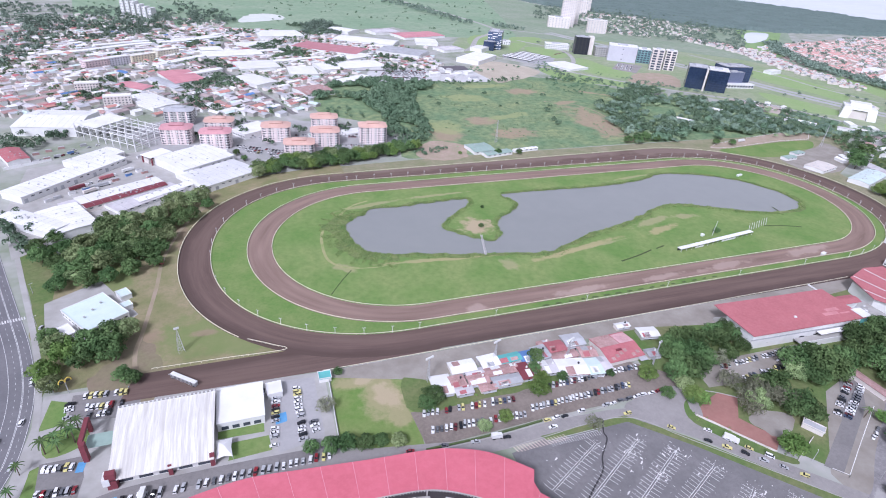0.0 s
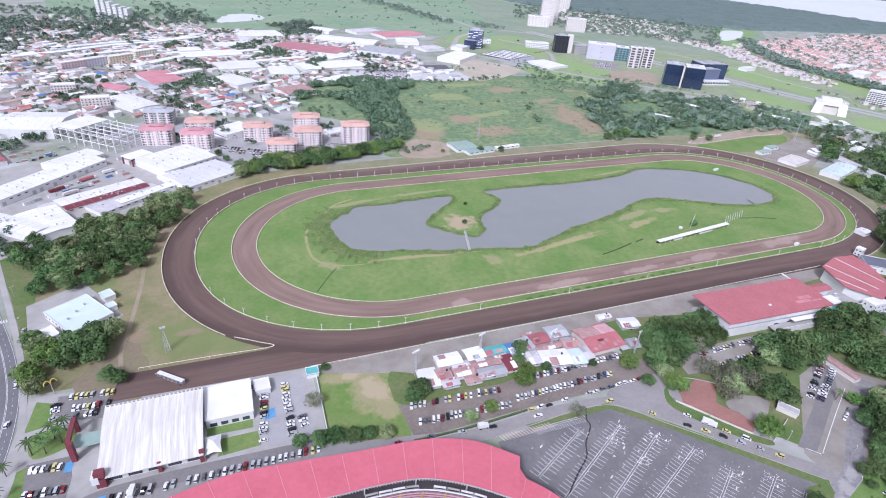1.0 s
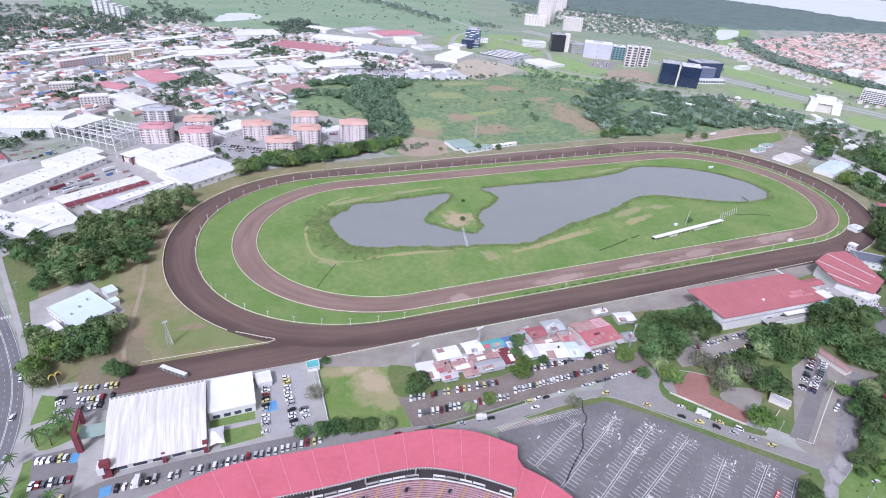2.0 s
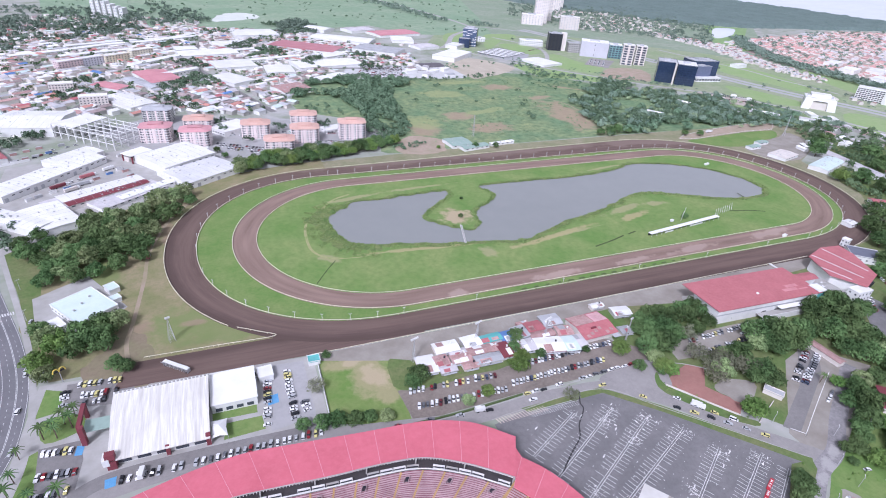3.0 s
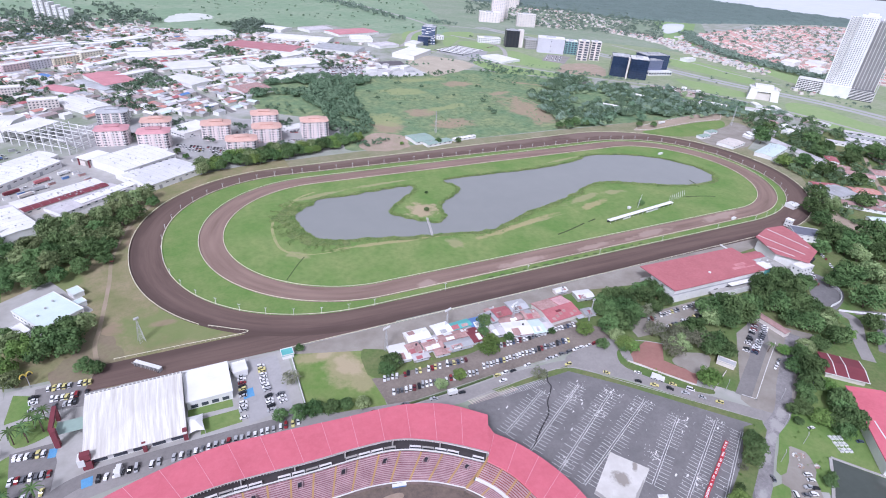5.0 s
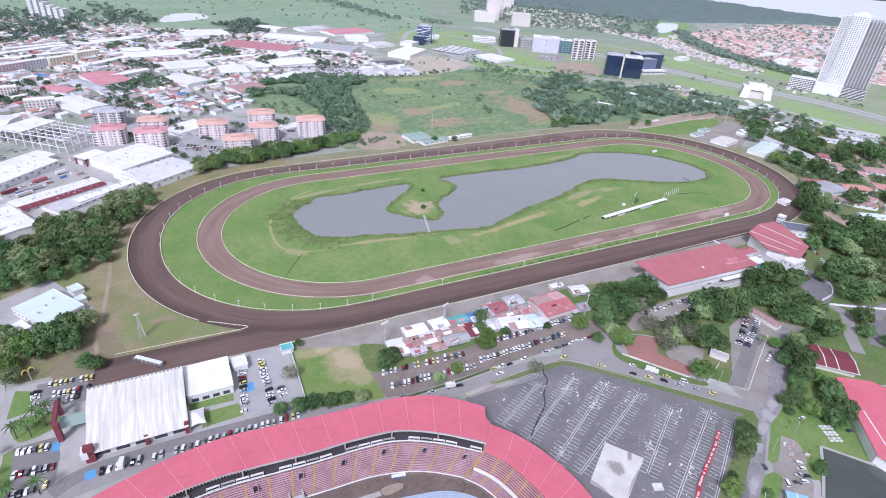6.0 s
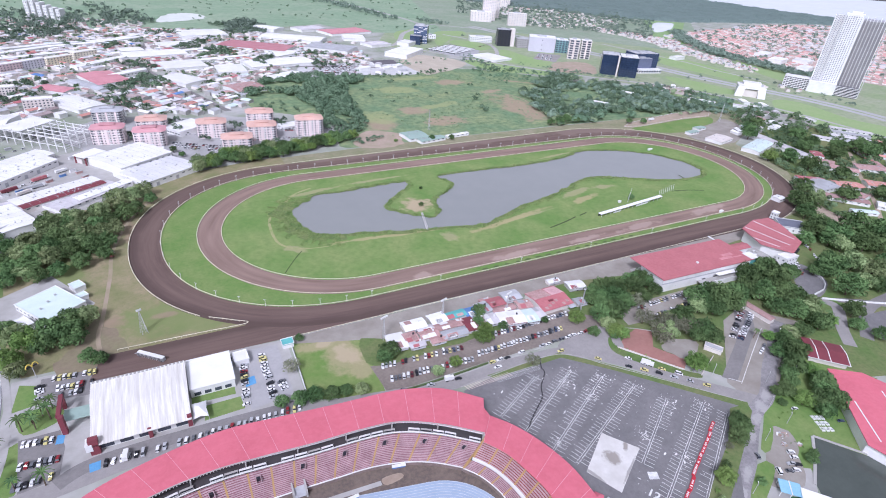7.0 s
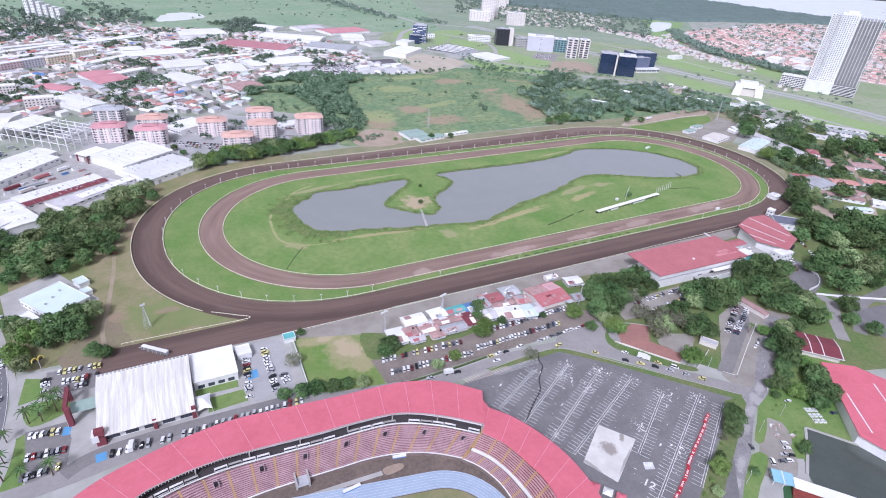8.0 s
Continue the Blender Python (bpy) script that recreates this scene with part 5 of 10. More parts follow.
for k in range(850):
    ex, ey, reach = bare.choice(ENDS)
    if k % 3 == 0:
        x, y = bare.uniform(45, 165), bare.uniform(-300, -200)
    else:
        x, y = ex + bare.gauss(0, 0.45) * reach - 1, ey + bare.gauss(0, 0.45) * reach - 1
    if inside(x, y, [(45, -200), (100, -195), (128, -218), (172, -268), (110, -318), (56, -268)]) and not inside(x, y, [(86, -248), (103, -268), (70, -289), (57, -268)]):
        size, a = bare.uniform(0.1, 0.55) if k % 11 else bare.uniform(0.6, 1.3), radians(bare.choice((28, 28, -62)) + bare.uniform(-14, 14))
        ring = []
        for q in range(7):
            f = a + 2 * math.pi * q / 7
            d = size * bare.uniform(0.4, 1.2)
            u, v = 1.4 * d * math.cos(f), 0.42 * d * math.sin(f)
            ring.append(scuffs.verts.new((x + u * math.cos(a) - v * math.sin(a), y + u * math.sin(a) + v * math.cos(a), 0.16 + 0.00004 * k)))
        scuffs.faces.new(ring)
tagged(link("worn_paint", scuffs, WORN_LINE), "scuffed pale paint flecks on the asphalt", "road marking", kind="stuff")
# long red banner of loose lengths laid across the car park; its white letters cannot be read and stand as bars
BANNER = mat("red_banner", lin(206, 44, 62), lin(190, 36, 54), None, 0.2, 1.0, 0.5, 0.3, 0.6)
t = thing("banner", 153.2, -271.6, 0.2, 207.4, "long red banner of several lengths with white lettering", "banner")
run = 0.0
for k in range(8):
    size, lean, shift = bare.uniform(8.6, 10.4), bare.uniform(-2.5, 2.5), bare.uniform(-0.35, 0.35)
    m = pose(run, shift, 0, 0, 0, lean)
    bm = box(0, -0.9, 0, size - 0.3, 0.9, 0.5)
    bmesh.ops.transform(bm, matrix=m, verts=bm.verts)
    panel = part("panel", bm, BANNER, t)
    u = 0.5
    while u < size - 1.4:
        w = bare.uniform(0.5, 1.0)
        tall = bare.uniform(0.42, 0.62)
        if bare.random() > 0.14:
            bm = box(u, -tall, 0.5, u + w * 0.78, tall, 0.54)
            bmesh.ops.transform(bm, matrix=m, verts=bm.verts)
            part("lettering_bar", bm, WHITE, panel)
        u += w + (0.2 if bare.random() > 0.2 else 0.9)
    run += size
text = bpy.data.curves.new("painted_number", "FONT")
text.body, text.size, text.extrude, text.offset = "12", 6.5, 0.005, 0.12
text.materials.append(LINE)
number = new("painted_number", text)
number.matrix_basis = pose(81, -290.5, 0.15, 0, 0, -62)
tagged(number, "white painted number on the asphalt", "road marking", kind="structure")
patch("painted_square", [(91, -281), (96, -283), (94, -287), (89, -285)], 0.15, LINE, "white painted square on the asphalt", "road marking")
for pts in ([(-178, -139.5), (-174.5, -140), (-175, -146), (-178.5, -145.5)], [(-163, -91), (-157, -92), (-156, -98.5), (-162, -98)], [(-163, -165), (-158, -164.5), (-158, -170), (-162.5, -170.5)], [(-86, -134), (-80, -133), (-80, -140), (-86, -141)]):
    patch("blue_bay", pts, 0.13, mat("blue_bay_paint", lin(84, 160, 216), lin(110, 176, 222), None, 0.3, 1.0, 0.6, 0.4, 0.8) if "blue_bay_paint" not in bpy.data.materials else bpy.data.materials["blue_bay_paint"], "blue painted accessible parking bay", "road marking")

# ---- buildings ----
def gable(bm, w, d, h, rise, over=0.5, thick=0.25):
    """A pitched roof over a plan of w by d, its ridge along x."""
    x, y = w / 2 + over, d / 2 + over
    lo, hi = h - 0.1, h - 0.1 + rise
    top = [(-x, -y, lo + thick), (x, -y, lo + thick), (x, 0, hi + thick), (-x, 0, hi + thick), (x, y, lo + thick), (-x, y, lo + thick)]
    bot = [(a, b, c - thick) for a, b, c in top]
    t = [bm.verts.new(p) for p in top]
    u = [bm.verts.new(p) for p in bot]
    for q in ((0, 1, 2, 3), (3, 2, 4, 5)):
        bm.faces.new([t[i] for i in q])
        bm.faces.new([u[i] for i in q[::-1]])
    for a, b in ((0, 1), (1, 2), (2, 4), (4, 5), (5, 3), (3, 0)):
        bm.faces.new((t[a], u[a], u[b], t[b]))
    return bm


def hip(bm, w, d, h, rise, over=0.6, flat=0.35):
    x, y = w / 2 + over, d / 2 + over
    low = [bm.verts.new(p) for p in ((-x, -y, h), (x, -y, h), (x, y, h), (-x, y, h))]
    k = flat
    top = [bm.verts.new(p) for p in ((-x * k, -y * k, h + rise), (x * k, -y * k, h + rise), (x * k, y * k, h + rise), (-x * k, y * k, h + rise))]
    for i in range(4):
        j = (i + 1) % 4
        bm.faces.new((low[i], low[j], top[j], top[i]))
    bm.faces.new(top)
    bm.faces.new(low[::-1])
    return bm


def gable_wall(w, d, h, rise):
    bm = box(-w / 2, -d / 2, 0, w / 2, d / 2, h)
    for s in (-1, 1):
        v = [bm.verts.new(p) for p in ((s * w / 2, -d / 2, h), (s * w / 2, d / 2, h), (s * w / 2, 0, h + rise * 0.94))]
        bm.faces.new(v if s > 0 else v[::-1])
    return bm


PANE = {}


def panes(t, w, d, h, floors, per_x, per_y, pw=1.3, ph=1.3, material=None, sides="snew", base=1.0, z0=0.0, joined=False):
    """Window panes, each its own piece, on the sides of a box-shaped wall."""
    material = material or GLASS
    key = (pw, ph, material.name)
    if key not in PANE:
        data = bpy.data.meshes.new("window")
        bm = box(-pw / 2, -0.06, -ph / 2, pw / 2, 0.06, ph / 2)
        bm.to_mesh(data)
        bm.free()
        data.materials.append(material)
        PANE[key] = data
    step = h / floors
    if joined:
        bm = bmesh.new()
    for f in range(floors):
        z = z0 + step * (f + 0.5) + (base - 1.0)
        for side in sides:
            n, length, turn = (per_x, w, 0) if side in "sn" else (per_y, d, 90)
            for k in range(n):
                u = length * ((k + 0.5) / n - 0.5)
                x, y = {"s": (u, -d / 2), "n": (u, d / 2), "e": (w / 2, u), "w": (-w / 2, u)}[side]
                if joined:
                    n0 = len(bm.verts)
                    v = add_box(bm, -pw / 2, -0.06, -ph / 2, pw / 2, 0.06, ph / 2)
                    bmesh.ops.transform(bm, matrix=pose(x, y, z, 0, 0, turn), verts=v)
                else:
                    share("window", PANE[key], t, pose(x, y, z, 0, 0, turn))
    if joined:
        ob = part("glazing", bm, material, t)
        ob["kind"] = "stuff"


def building(name, x, y, w, d, h, turn, roof, wall, label, category="building", rise=0.0, windows=None, z=0.0, group=""):
    t = thing(name, x, y, z, turn, label, category, group)
    if rise:
        part("wall", gable_wall(w, d, h, rise), wall, t)
        part("roof", gable(bmesh.new(), w, d, h, rise), roof, t)
    else:
        part("wall", box(-w / 2, -d / 2, 0, w / 2, d / 2, h), wall, t)
        bm = bmesh.new()
        add_box(bm, -w / 2 - 0.3, -d / 2 - 0.3, h, w / 2 + 0.3, d / 2 + 0.3, h + 0.35)
        part("roof", bm, roof, t)
        par = bmesh.new()
        for a in ((-w / 2 - 0.3, -d / 2 - 0.3, w / 2 + 0.3, -d / 2), (-w / 2 - 0.3, d / 2, w / 2 + 0.3, d / 2 + 0.3), (-w / 2 - 0.3, -d / 2, -w / 2, d / 2), (w / 2, -d / 2, w / 2 + 0.3, d / 2)):
            add_box(par, a[0], a[1], h + 0.35, a[2], a[3], h + 0.8)
        part("parapet", par, wall, t)
    if windows:
        panes(t, w, d, h, *windows)
    return t


def facing(pts):
    """Centre, length, depth and heading of a four-cornered plan given corner by corner."""
    a, b, c, e = (Vector((*p, 0)) for p in pts)
    m = (a + b + c + e) / 4
    u = ((b - a) + (c - e)) / 2
    v = ((e - a) + (c - b)) / 2
    return m.x, m.y, u.length, v.length, math.degrees(math.atan2(u.y, u.x))


STREAK = mat("streaked_white_roof", lin(250, 248, 243), lin(206, 201, 194), lin(200, 195, 188), 0.8, 2.2, 0.9, 0.8, 0.5, uv=(0.03, 0.5))


def hall():
    """The white hall: a sheet roof falling to the front, maroon pylons, a green entrance canopy."""
    t = thing("events_hall", -139, -138, 0, 0, "large white hall with a streaked sloping sheet roof", "hall")
    bm = bmesh.new()
    prof = [(21, 9.6), (8, 9.3), (-8, 8.2), (-22, 6.2)]
    rows = [[(-23.5 + 47 * k / 8) for k in range(9)] for _ in prof]
    uv = bm.loops.layers.uv.new("UVMap")
    vs = [[bm.verts.new((x + (0.9 if y < 0 else 0) * (1 if x < 0 else -0.2), y, z)) for x in row] for row, (y, z) in zip(rows, prof)]
    for i in range(len(prof) - 1):
        for k in range(8):
            f = bm.faces.new((vs[i + 1][k], vs[i + 1][k + 1], vs[i][k + 1], vs[i][k]))
            for loop in f.loops:
                loop[uv].uv = (loop.vert.co.y, loop.vert.co.x)
    r = bmesh.ops.extrude_face_region(bm, geom=bm.faces[:])
    bmesh.ops.translate(bm, verts=[v for v in r["geom"] if isinstance(v, bmesh.types.BMVert)], vec=(0, 0, -0.5))
    bmesh.ops.recalc_face_normals(bm, faces=bm.faces)
    part("roof", bm, STREAK, t, "white sheet roof streaked with grey")
    part("wall", box(-22, -19, 0, 22, 20, 6.4), WHITE, t)
    for k in range(5):
        part("window", box(-19 + 8.6 * k, -19.15, 0.6, -13 + 8.6 * k, -18.9, 4.6), GLASS, t, "large dark shop window")
    for x, y, w, d, h, lean in ((-21, -20.5, 4.2, 3.0, 10.0, 0), (3.5, -20.3, 1.8, 1.6, 6.5, 0), (22.3, -20, 2.2, 2.0, 7.5, 0)):
        part("pylon", box(x - w / 2, y - d / 2, 0, x + w / 2, y + d / 2, h), MAROON, t, "maroon painted pylon")
    part("sign_block", box(-24.6, -22.2, 3.0, -21.6, -17.0, 7.4), WHITE, t, "white sign block")
    for k in range(24):
        part("parapet_post", box(-23 + 2 * k - 0.35, 20.6, 9.3, -23 + 2 * k + 0.35, 21.4, 10.4), WHITE, t)
    part("rear_parapet", box(-23.5, 21.4, 8.5, 23.5, 21.8, 10.2), CONCRETE, t)
    # entrance: two maroon portals with a green canopy
    part("portal", box(-36.5, -2.5, 0, -34.2, 0.5, 11.5), MAROON, t, "tall maroon portal")
    part("portal", box(-38.0, 17.0, 0, -36.2, 19.0, 9.0), MAROON, t, "tall maroon portal")
    part("portal_beam", box(-37.6, 0.5, 9.2, -35.6, 17.0, 11.0), MAROON, t)
    part("canopy", box(-35.5, 0.5, 6.0, -22.5, 9.0, 6.4), GREEN_ROOF, t, "pale green entrance canopy")
    part("canopy_post", box(-35.3, 8.2, 0, -34.7, 8.8, 6.0), WHITE, t)
    a = thing("hall_annex", -103, -126, 0, 0, "white flat-roofed annex beside the hall", "building")
    part("roof", box(-12.2, -12.4, 6.0, 12.2, 12.4, 6.4), PALE, a)
    part("wall", box(-11.8, -12, 0, 11.8, 12, 6.0), WHITE, a)
    part("parapet", box(-12.2, 11.8, 6.4, 12.2, 12.4, 7.6), WHITE, a)
    for k in range(4):
        part("window", box(-10 + 5.4 * k, -12.15, 1.0, -6.5 + 5.4 * k, -11.9, 3.2), GLASS, a)
    c = thing("tent_canopy", -111.5, -153, 0, 0, "white peaked tent canopy beside the hall", "canopy")
    bm = bmesh.new()
    apex = bm.verts.new((0, 0, 6.6))
    ring = [bm.verts.new(p) for p in ((-4, -6, 4), (0, -5.2, 4.5), (4, -6, 4), (3.4, 0, 4.6), (4, 6, 4), (0, 5.2, 4.5), (-4, 6, 4), (-3.4, 0, 4.6))]
    for k in range(8):
        bm.faces.new((ring[k], ring[(k + 1) % 8], apex))
    part("membrane", bm, PALE, c)
    for p in ((-4, -6), (4, -6), (4, 6), (-4, 6)):
        part("pole", tube((*p, 0), (*p, 4), 0.12), STEEL, c)
    building("plant_room", -85, -117, 8, 9, 3.6, 3, PALE, WHITE, "small white plant room behind the annex")
    building("dark_chiller", -92, -117.5, 4, 4, 3.0, 3, DARK, STEEL, "dark grey cooling unit", "machine")
    building("kiosk", -56, -113, 7, 6, 2.8, 0, TEAL, WHITE, "small hut with a teal blue roof", "hut")


hall()


def grandstand():
    t = thing("grandstand", 276, -145, 0, -2.5, "large grandstand with a red sheet roof and white walls", "grandstand")
    bm = bmesh.new()
    x = 50
    v = [bm.verts.new(p) for p in ((-x, -18, 13.2), (x + 3, -18, 13.6), (x, 18, 14.6), (-x - 3, 18, 14.2))]
    bm.faces.new(v)
    r = bmesh.ops.extrude_face_region(bm, geom=bm.faces[:])
    bmesh.ops.translate(bm, verts=[w for w in r["geom"] if isinstance(w, bmesh.types.BMVert)], vec=(0, 0, -0.6))
    bmesh.ops.recalc_face_normals(bm, faces=bm.faces)
    part("roof", bm, RED, t, "faded red sheet roof")
    for x0, x1, y0, y1 in ((22, 36, -15, -7), (37, 46, -14.5, -9), (28, 40, -6.4, -3)):
        bm = bmesh.new()
        bm.faces.new([bm.verts.new((px, py, 13.95 + (py / 18) * 0.6 + 0.004 * px)) for px, py in ((x0, y0), (x1, y0), (x1, y1), (x0, y1))])
        part("roof_patch", bm, WASHED, t, "washed-out pale patch of roof sheets")
    part("wall", box(-49, -16.5, 0, 50, 8, 12.6), WHITE, t)
    part("wall_band", box(-49, -16.8, 7.6, 50, -16.5, 8.4), GREY_ROOF, t)
    part("fascia", box(-49, -17.0, 9.0, 50, -16.5, 12.7), WHITE, t, "tall white fascia under the roof")
    for k in range(4):
        part("window", box(-4 + 13 * k, -16.75, 1.4, 0 + 13 * k, -16.4, 4.4), DARK, t)
    part("ramp", box(-10, -23, 3.4, 40, -17.2, 4.0), CONCRETE, t, "pale concrete access ramp")
    part("ramp_wall", box(-10, -23.4, 0, 40, -23, 5.0), WHITE, t)
    part("ramp_roof", box(8, -22, 8.0, 38, -18, 8.3), PALE, t)
    for k in range(8):
        bm = bmesh.new()
        add_box(bm, -49, 8 + 1.25 * k, 0, 50, 9.25 + 1.25 * k, 9 - 1.05 * k)
        part("step", bm, CONCRETE, t)
    part("stair_tower", box(50.5, -17, 0, 57, -9, 14), TEAL, t, "green stair tower")
    part("tower_cap", box(49, -18, 14, 58, -8, 14.6), PALE, t)
    part("vent", box(-4, -8, 14.0, -2.4, -6.4, 15.0), WHITE, t)
    c = thing("link_roof", 331, -141, 0, -2.5, "narrow red roofed link building with white gutter", "building")
    part("wall", box(-4, -17, 0, 4, 20, 10.5), WHITE, c)
    part("roof", gable(bmesh.new(), 38, 9, 10.6, 1.2), RED, c)
    c.children[1].rotation_euler = (0, 0, radians(90))
    part("gutter", box(-6.4, -18, 11.6, -5.2, 22, 12.4), WHITE, c)
    f = thing("clubhouse", 392, -140, 0, 0, "fan-shaped clubhouse with a striped red roof", "clubhouse")
    plan = [(-20, 20), (6, 28), (27, 26), (27, 12), (15, -18), (-12, -28), (-29, -7)]
    bm = bmesh.new()
    top = bm.faces.new([bm.verts.new((px, py, 12 + 0.05 * py)) for px, py in plan[::-1]])
    r = bmesh.ops.extrude_face_region(bm, geom=[top])
    bmesh.ops.translate(bm, verts=[w for w in r["geom"] if isinstance(w, bmesh.types.BMVert)], vec=(0, 0, -0.6))
    bmesh.ops.recalc_face_normals(bm, faces=bm.faces)
    part("roof", bm, RED, f, "red sheet roof with white stripes")
    part("wall", sheet([[(px * 0.9, py * 0.9) for px, py in plan]], 9.8, 9.8), WHITE, f)
    for a, b in (((-16, 20.5), (-3, -18)), ((-26, 4), (-16, -17)), ((4, 26), (12, -12))):
        p, q = Vector((*a, 12.25 + 0.05 * a[1])), Vector((*b, 12.25 + 0.05 * b[1]))
        s = Vector((-(q - p).y, (q - p).x, 0)).normalized() * 0.6
        bm = bmesh.new()
        bm.faces.new([bm.verts.new(w) for w in (p - s, q - s, q + s, p + s)])
        part("roof_stripe", bm, WHITE, f)
    for k in range(6):
        part("window", box(-11 + 4 * k, -26.5 + 1.2 * k, 3, -8.5 + 4 * k, -25.5 + 1.5 * k, 6), DARK, f)
    building("stand_office", 374, -167, 17, 9, 8.5, 0, PALE, WHITE, "tall white office block at the clubhouse", windows=(2, 4, 2))
    k = thing("club_terrace", 354, -150, 0, 4, "concrete club terrace with awnings and roof plant", "terrace")
    part("wall", box(-9, -14, 0, 9, 11, 5.0), CREAM, k)
    part("deck", box(-9.3, -14.3, 5.0, 9.3, 11.3, 5.3), CONCRETE, k)
    part("parapet", box(-9.3, -14.3, 5.3, 9.3, -14.0, 6.3), WHITE, k)
    rr = random.Random(12)
    for i in range(9):
        px, py, pw, pd = rr.uniform(-7, 7), rr.uniform(-12, 9), rr.uniform(1.2, 3.4), rr.uniform(1.0, 2.4)
        part("roof_unit" if i % 3 else "awning", box(px - pw / 2, py - pd / 2, 5.3 if i % 3 else 7.0, px + pw / 2, py + pd / 2, 6.6 if i % 3 else 7.2), (PALE, GREY_ROOF, CONCRETE)[i % 3], k)
    for q in range(5):
        part("window", box(-8 + 3.4 * q, -14.1, 1.2, -6 + 3.4 * q, -13.95, 3.0), GLASS, k)
    building("weighing_house", 447, -123, 26, 20, 6, -40, mat("slate_roof", lin(120, 124, 140), lin(104, 108, 124), None, 0.1, 0.6, 0.6, 0.3, 0.7), WHITE, "flat slate-grey roofed building by the track", windows=(1, 5, 4))
    building("judge_box", 455, -100, 6, 6, 7, 10, PALE, WHITE, "small white judges' box at the rail", windows=(2, 2, 2))


grandstand()

# shop huts and canteens between the straight and the gravel car park
SHOPS = (
    ([(20, -122), (35, -123), (33, -131), (18, -132)], PALE, 3.6), ([(39, -122), (50, -122), (50, -131), (39, -132)], PALE, 4.0), ([(51, -124.5), (66, -124), (65, -130), (51, -131)], TEAL, 3.6),
    ([(5, -131), (15, -131), (14, -146), (3, -145)], PALE, 3.0), ([(15.5, -134), (23, -134), (23, -142), (15, -142)], RUST, 3.4), ([(26, -136), (38, -136), (38, -143), (26, -143)], RUST, 3.2),
    ([(39, -133), (53, -133), (53, -139), (39, -139.5)], RUST, 3.6), ([(41, -141), (57, -141.5), (58, -148), (40, -148)], GREY_ROOF, 3.0), ([(60, -134), (66.5, -134), (66, -147), (59, -147)], MAROON, 3.4),
    ([(55, -132.5), (60, -132.5), (59, -139), (54, -139)], RUST, 3.0), ([(78, -123), (86, -122), (84, -133), (76, -134)], GREY_ROOF, 4.0), ([(88, -121), (99, -121), (98, -129.5), (87, -130)], RED, 4.2),
    ([(102, -117), (116, -118), (113, -128), (101, -128)], GREY_ROOF, 4.6), ([(86, -137), (104, -140), (102, -153), (85, -150)], PALE, 3.6), ([(105, -141), (114, -142), (111, -155), (103, -154)], AQUA, 3.4),
    ([(107, -130), (118, -132), (115, -140), (106, -139)], RUST, 4.0), ([(86, -131.5), (104, -131), (104, -136.5), (87, -136)], RUST, 3.2), ([(160, -122), (172, -125), (172, -133), (159, -132)], PALE, 3.8),
    ([(148, -114), (158, -114), (157, -118), (148, -118)], PALE, 3.0), ([(152, -143), (160, -144), (158, -150), (151, -150)], GREY_ROOF, 3.0),
    ([(66, -124), (75, -124), (74, -133), (66, -133)], BLUE_SHEET, 3.0), ([(84, -118), (92, -117), (91, -122), (84, -122)], RUST, 2.8), ([(70, -134), (76, -134), (75, -142), (69, -142)], BROWN_ROOF, 2.8), ([(76, -135), (86, -136), (84, -146), (76, -146)], WEATHERED, 3.0),
    ([(115, -141), (121, -142), (119, -153), (113, -153)], WEATHERED, 2.8), ([(98, -121), (104, -120), (103, -131), (98, -131)], BROWN_ROOF, 3.0), ([(27, -131), (40, -131), (39, -136), (27, -136)], WEATHERED, 2.8), ([(16, -142), (26, -142), (25, -148), (16, -148)], WEATHERED, 2.6), ([(31, -143.5), (40, -143.5), (40, -149), (31, -149)], RUST, 2.6),
)
def slope_panel(t, d, h, rise, x0, x1, f0, f1, side, material):
    """A loose sheet on a pitched roof, from a fraction of the slope to another."""
    def at(x, f):
        return Vector((x, side * (d / 2 + 0.5) * (1 - f), h + 0.2 + rise * f))
    bm = bmesh.new()
    f1 = min(f1, 0.97)
    bm.faces.new([bm.verts.new(at(*c)) for c in ((x0, f0), (x1, f0), (x1, f1), (x0, f1))])
    r = bmesh.ops.extrude_face_region(bm, geom=bm.faces[:])
    bmesh.ops.translate(bm, verts=[v for v in r["geom"] if isinstance(v, bmesh.types.BMVert)], vec=(0, 0, 0.12))
    bmesh.ops.recalc_face_normals(bm, faces=bm.faces)
    part("roof_patch", bm, material, t)


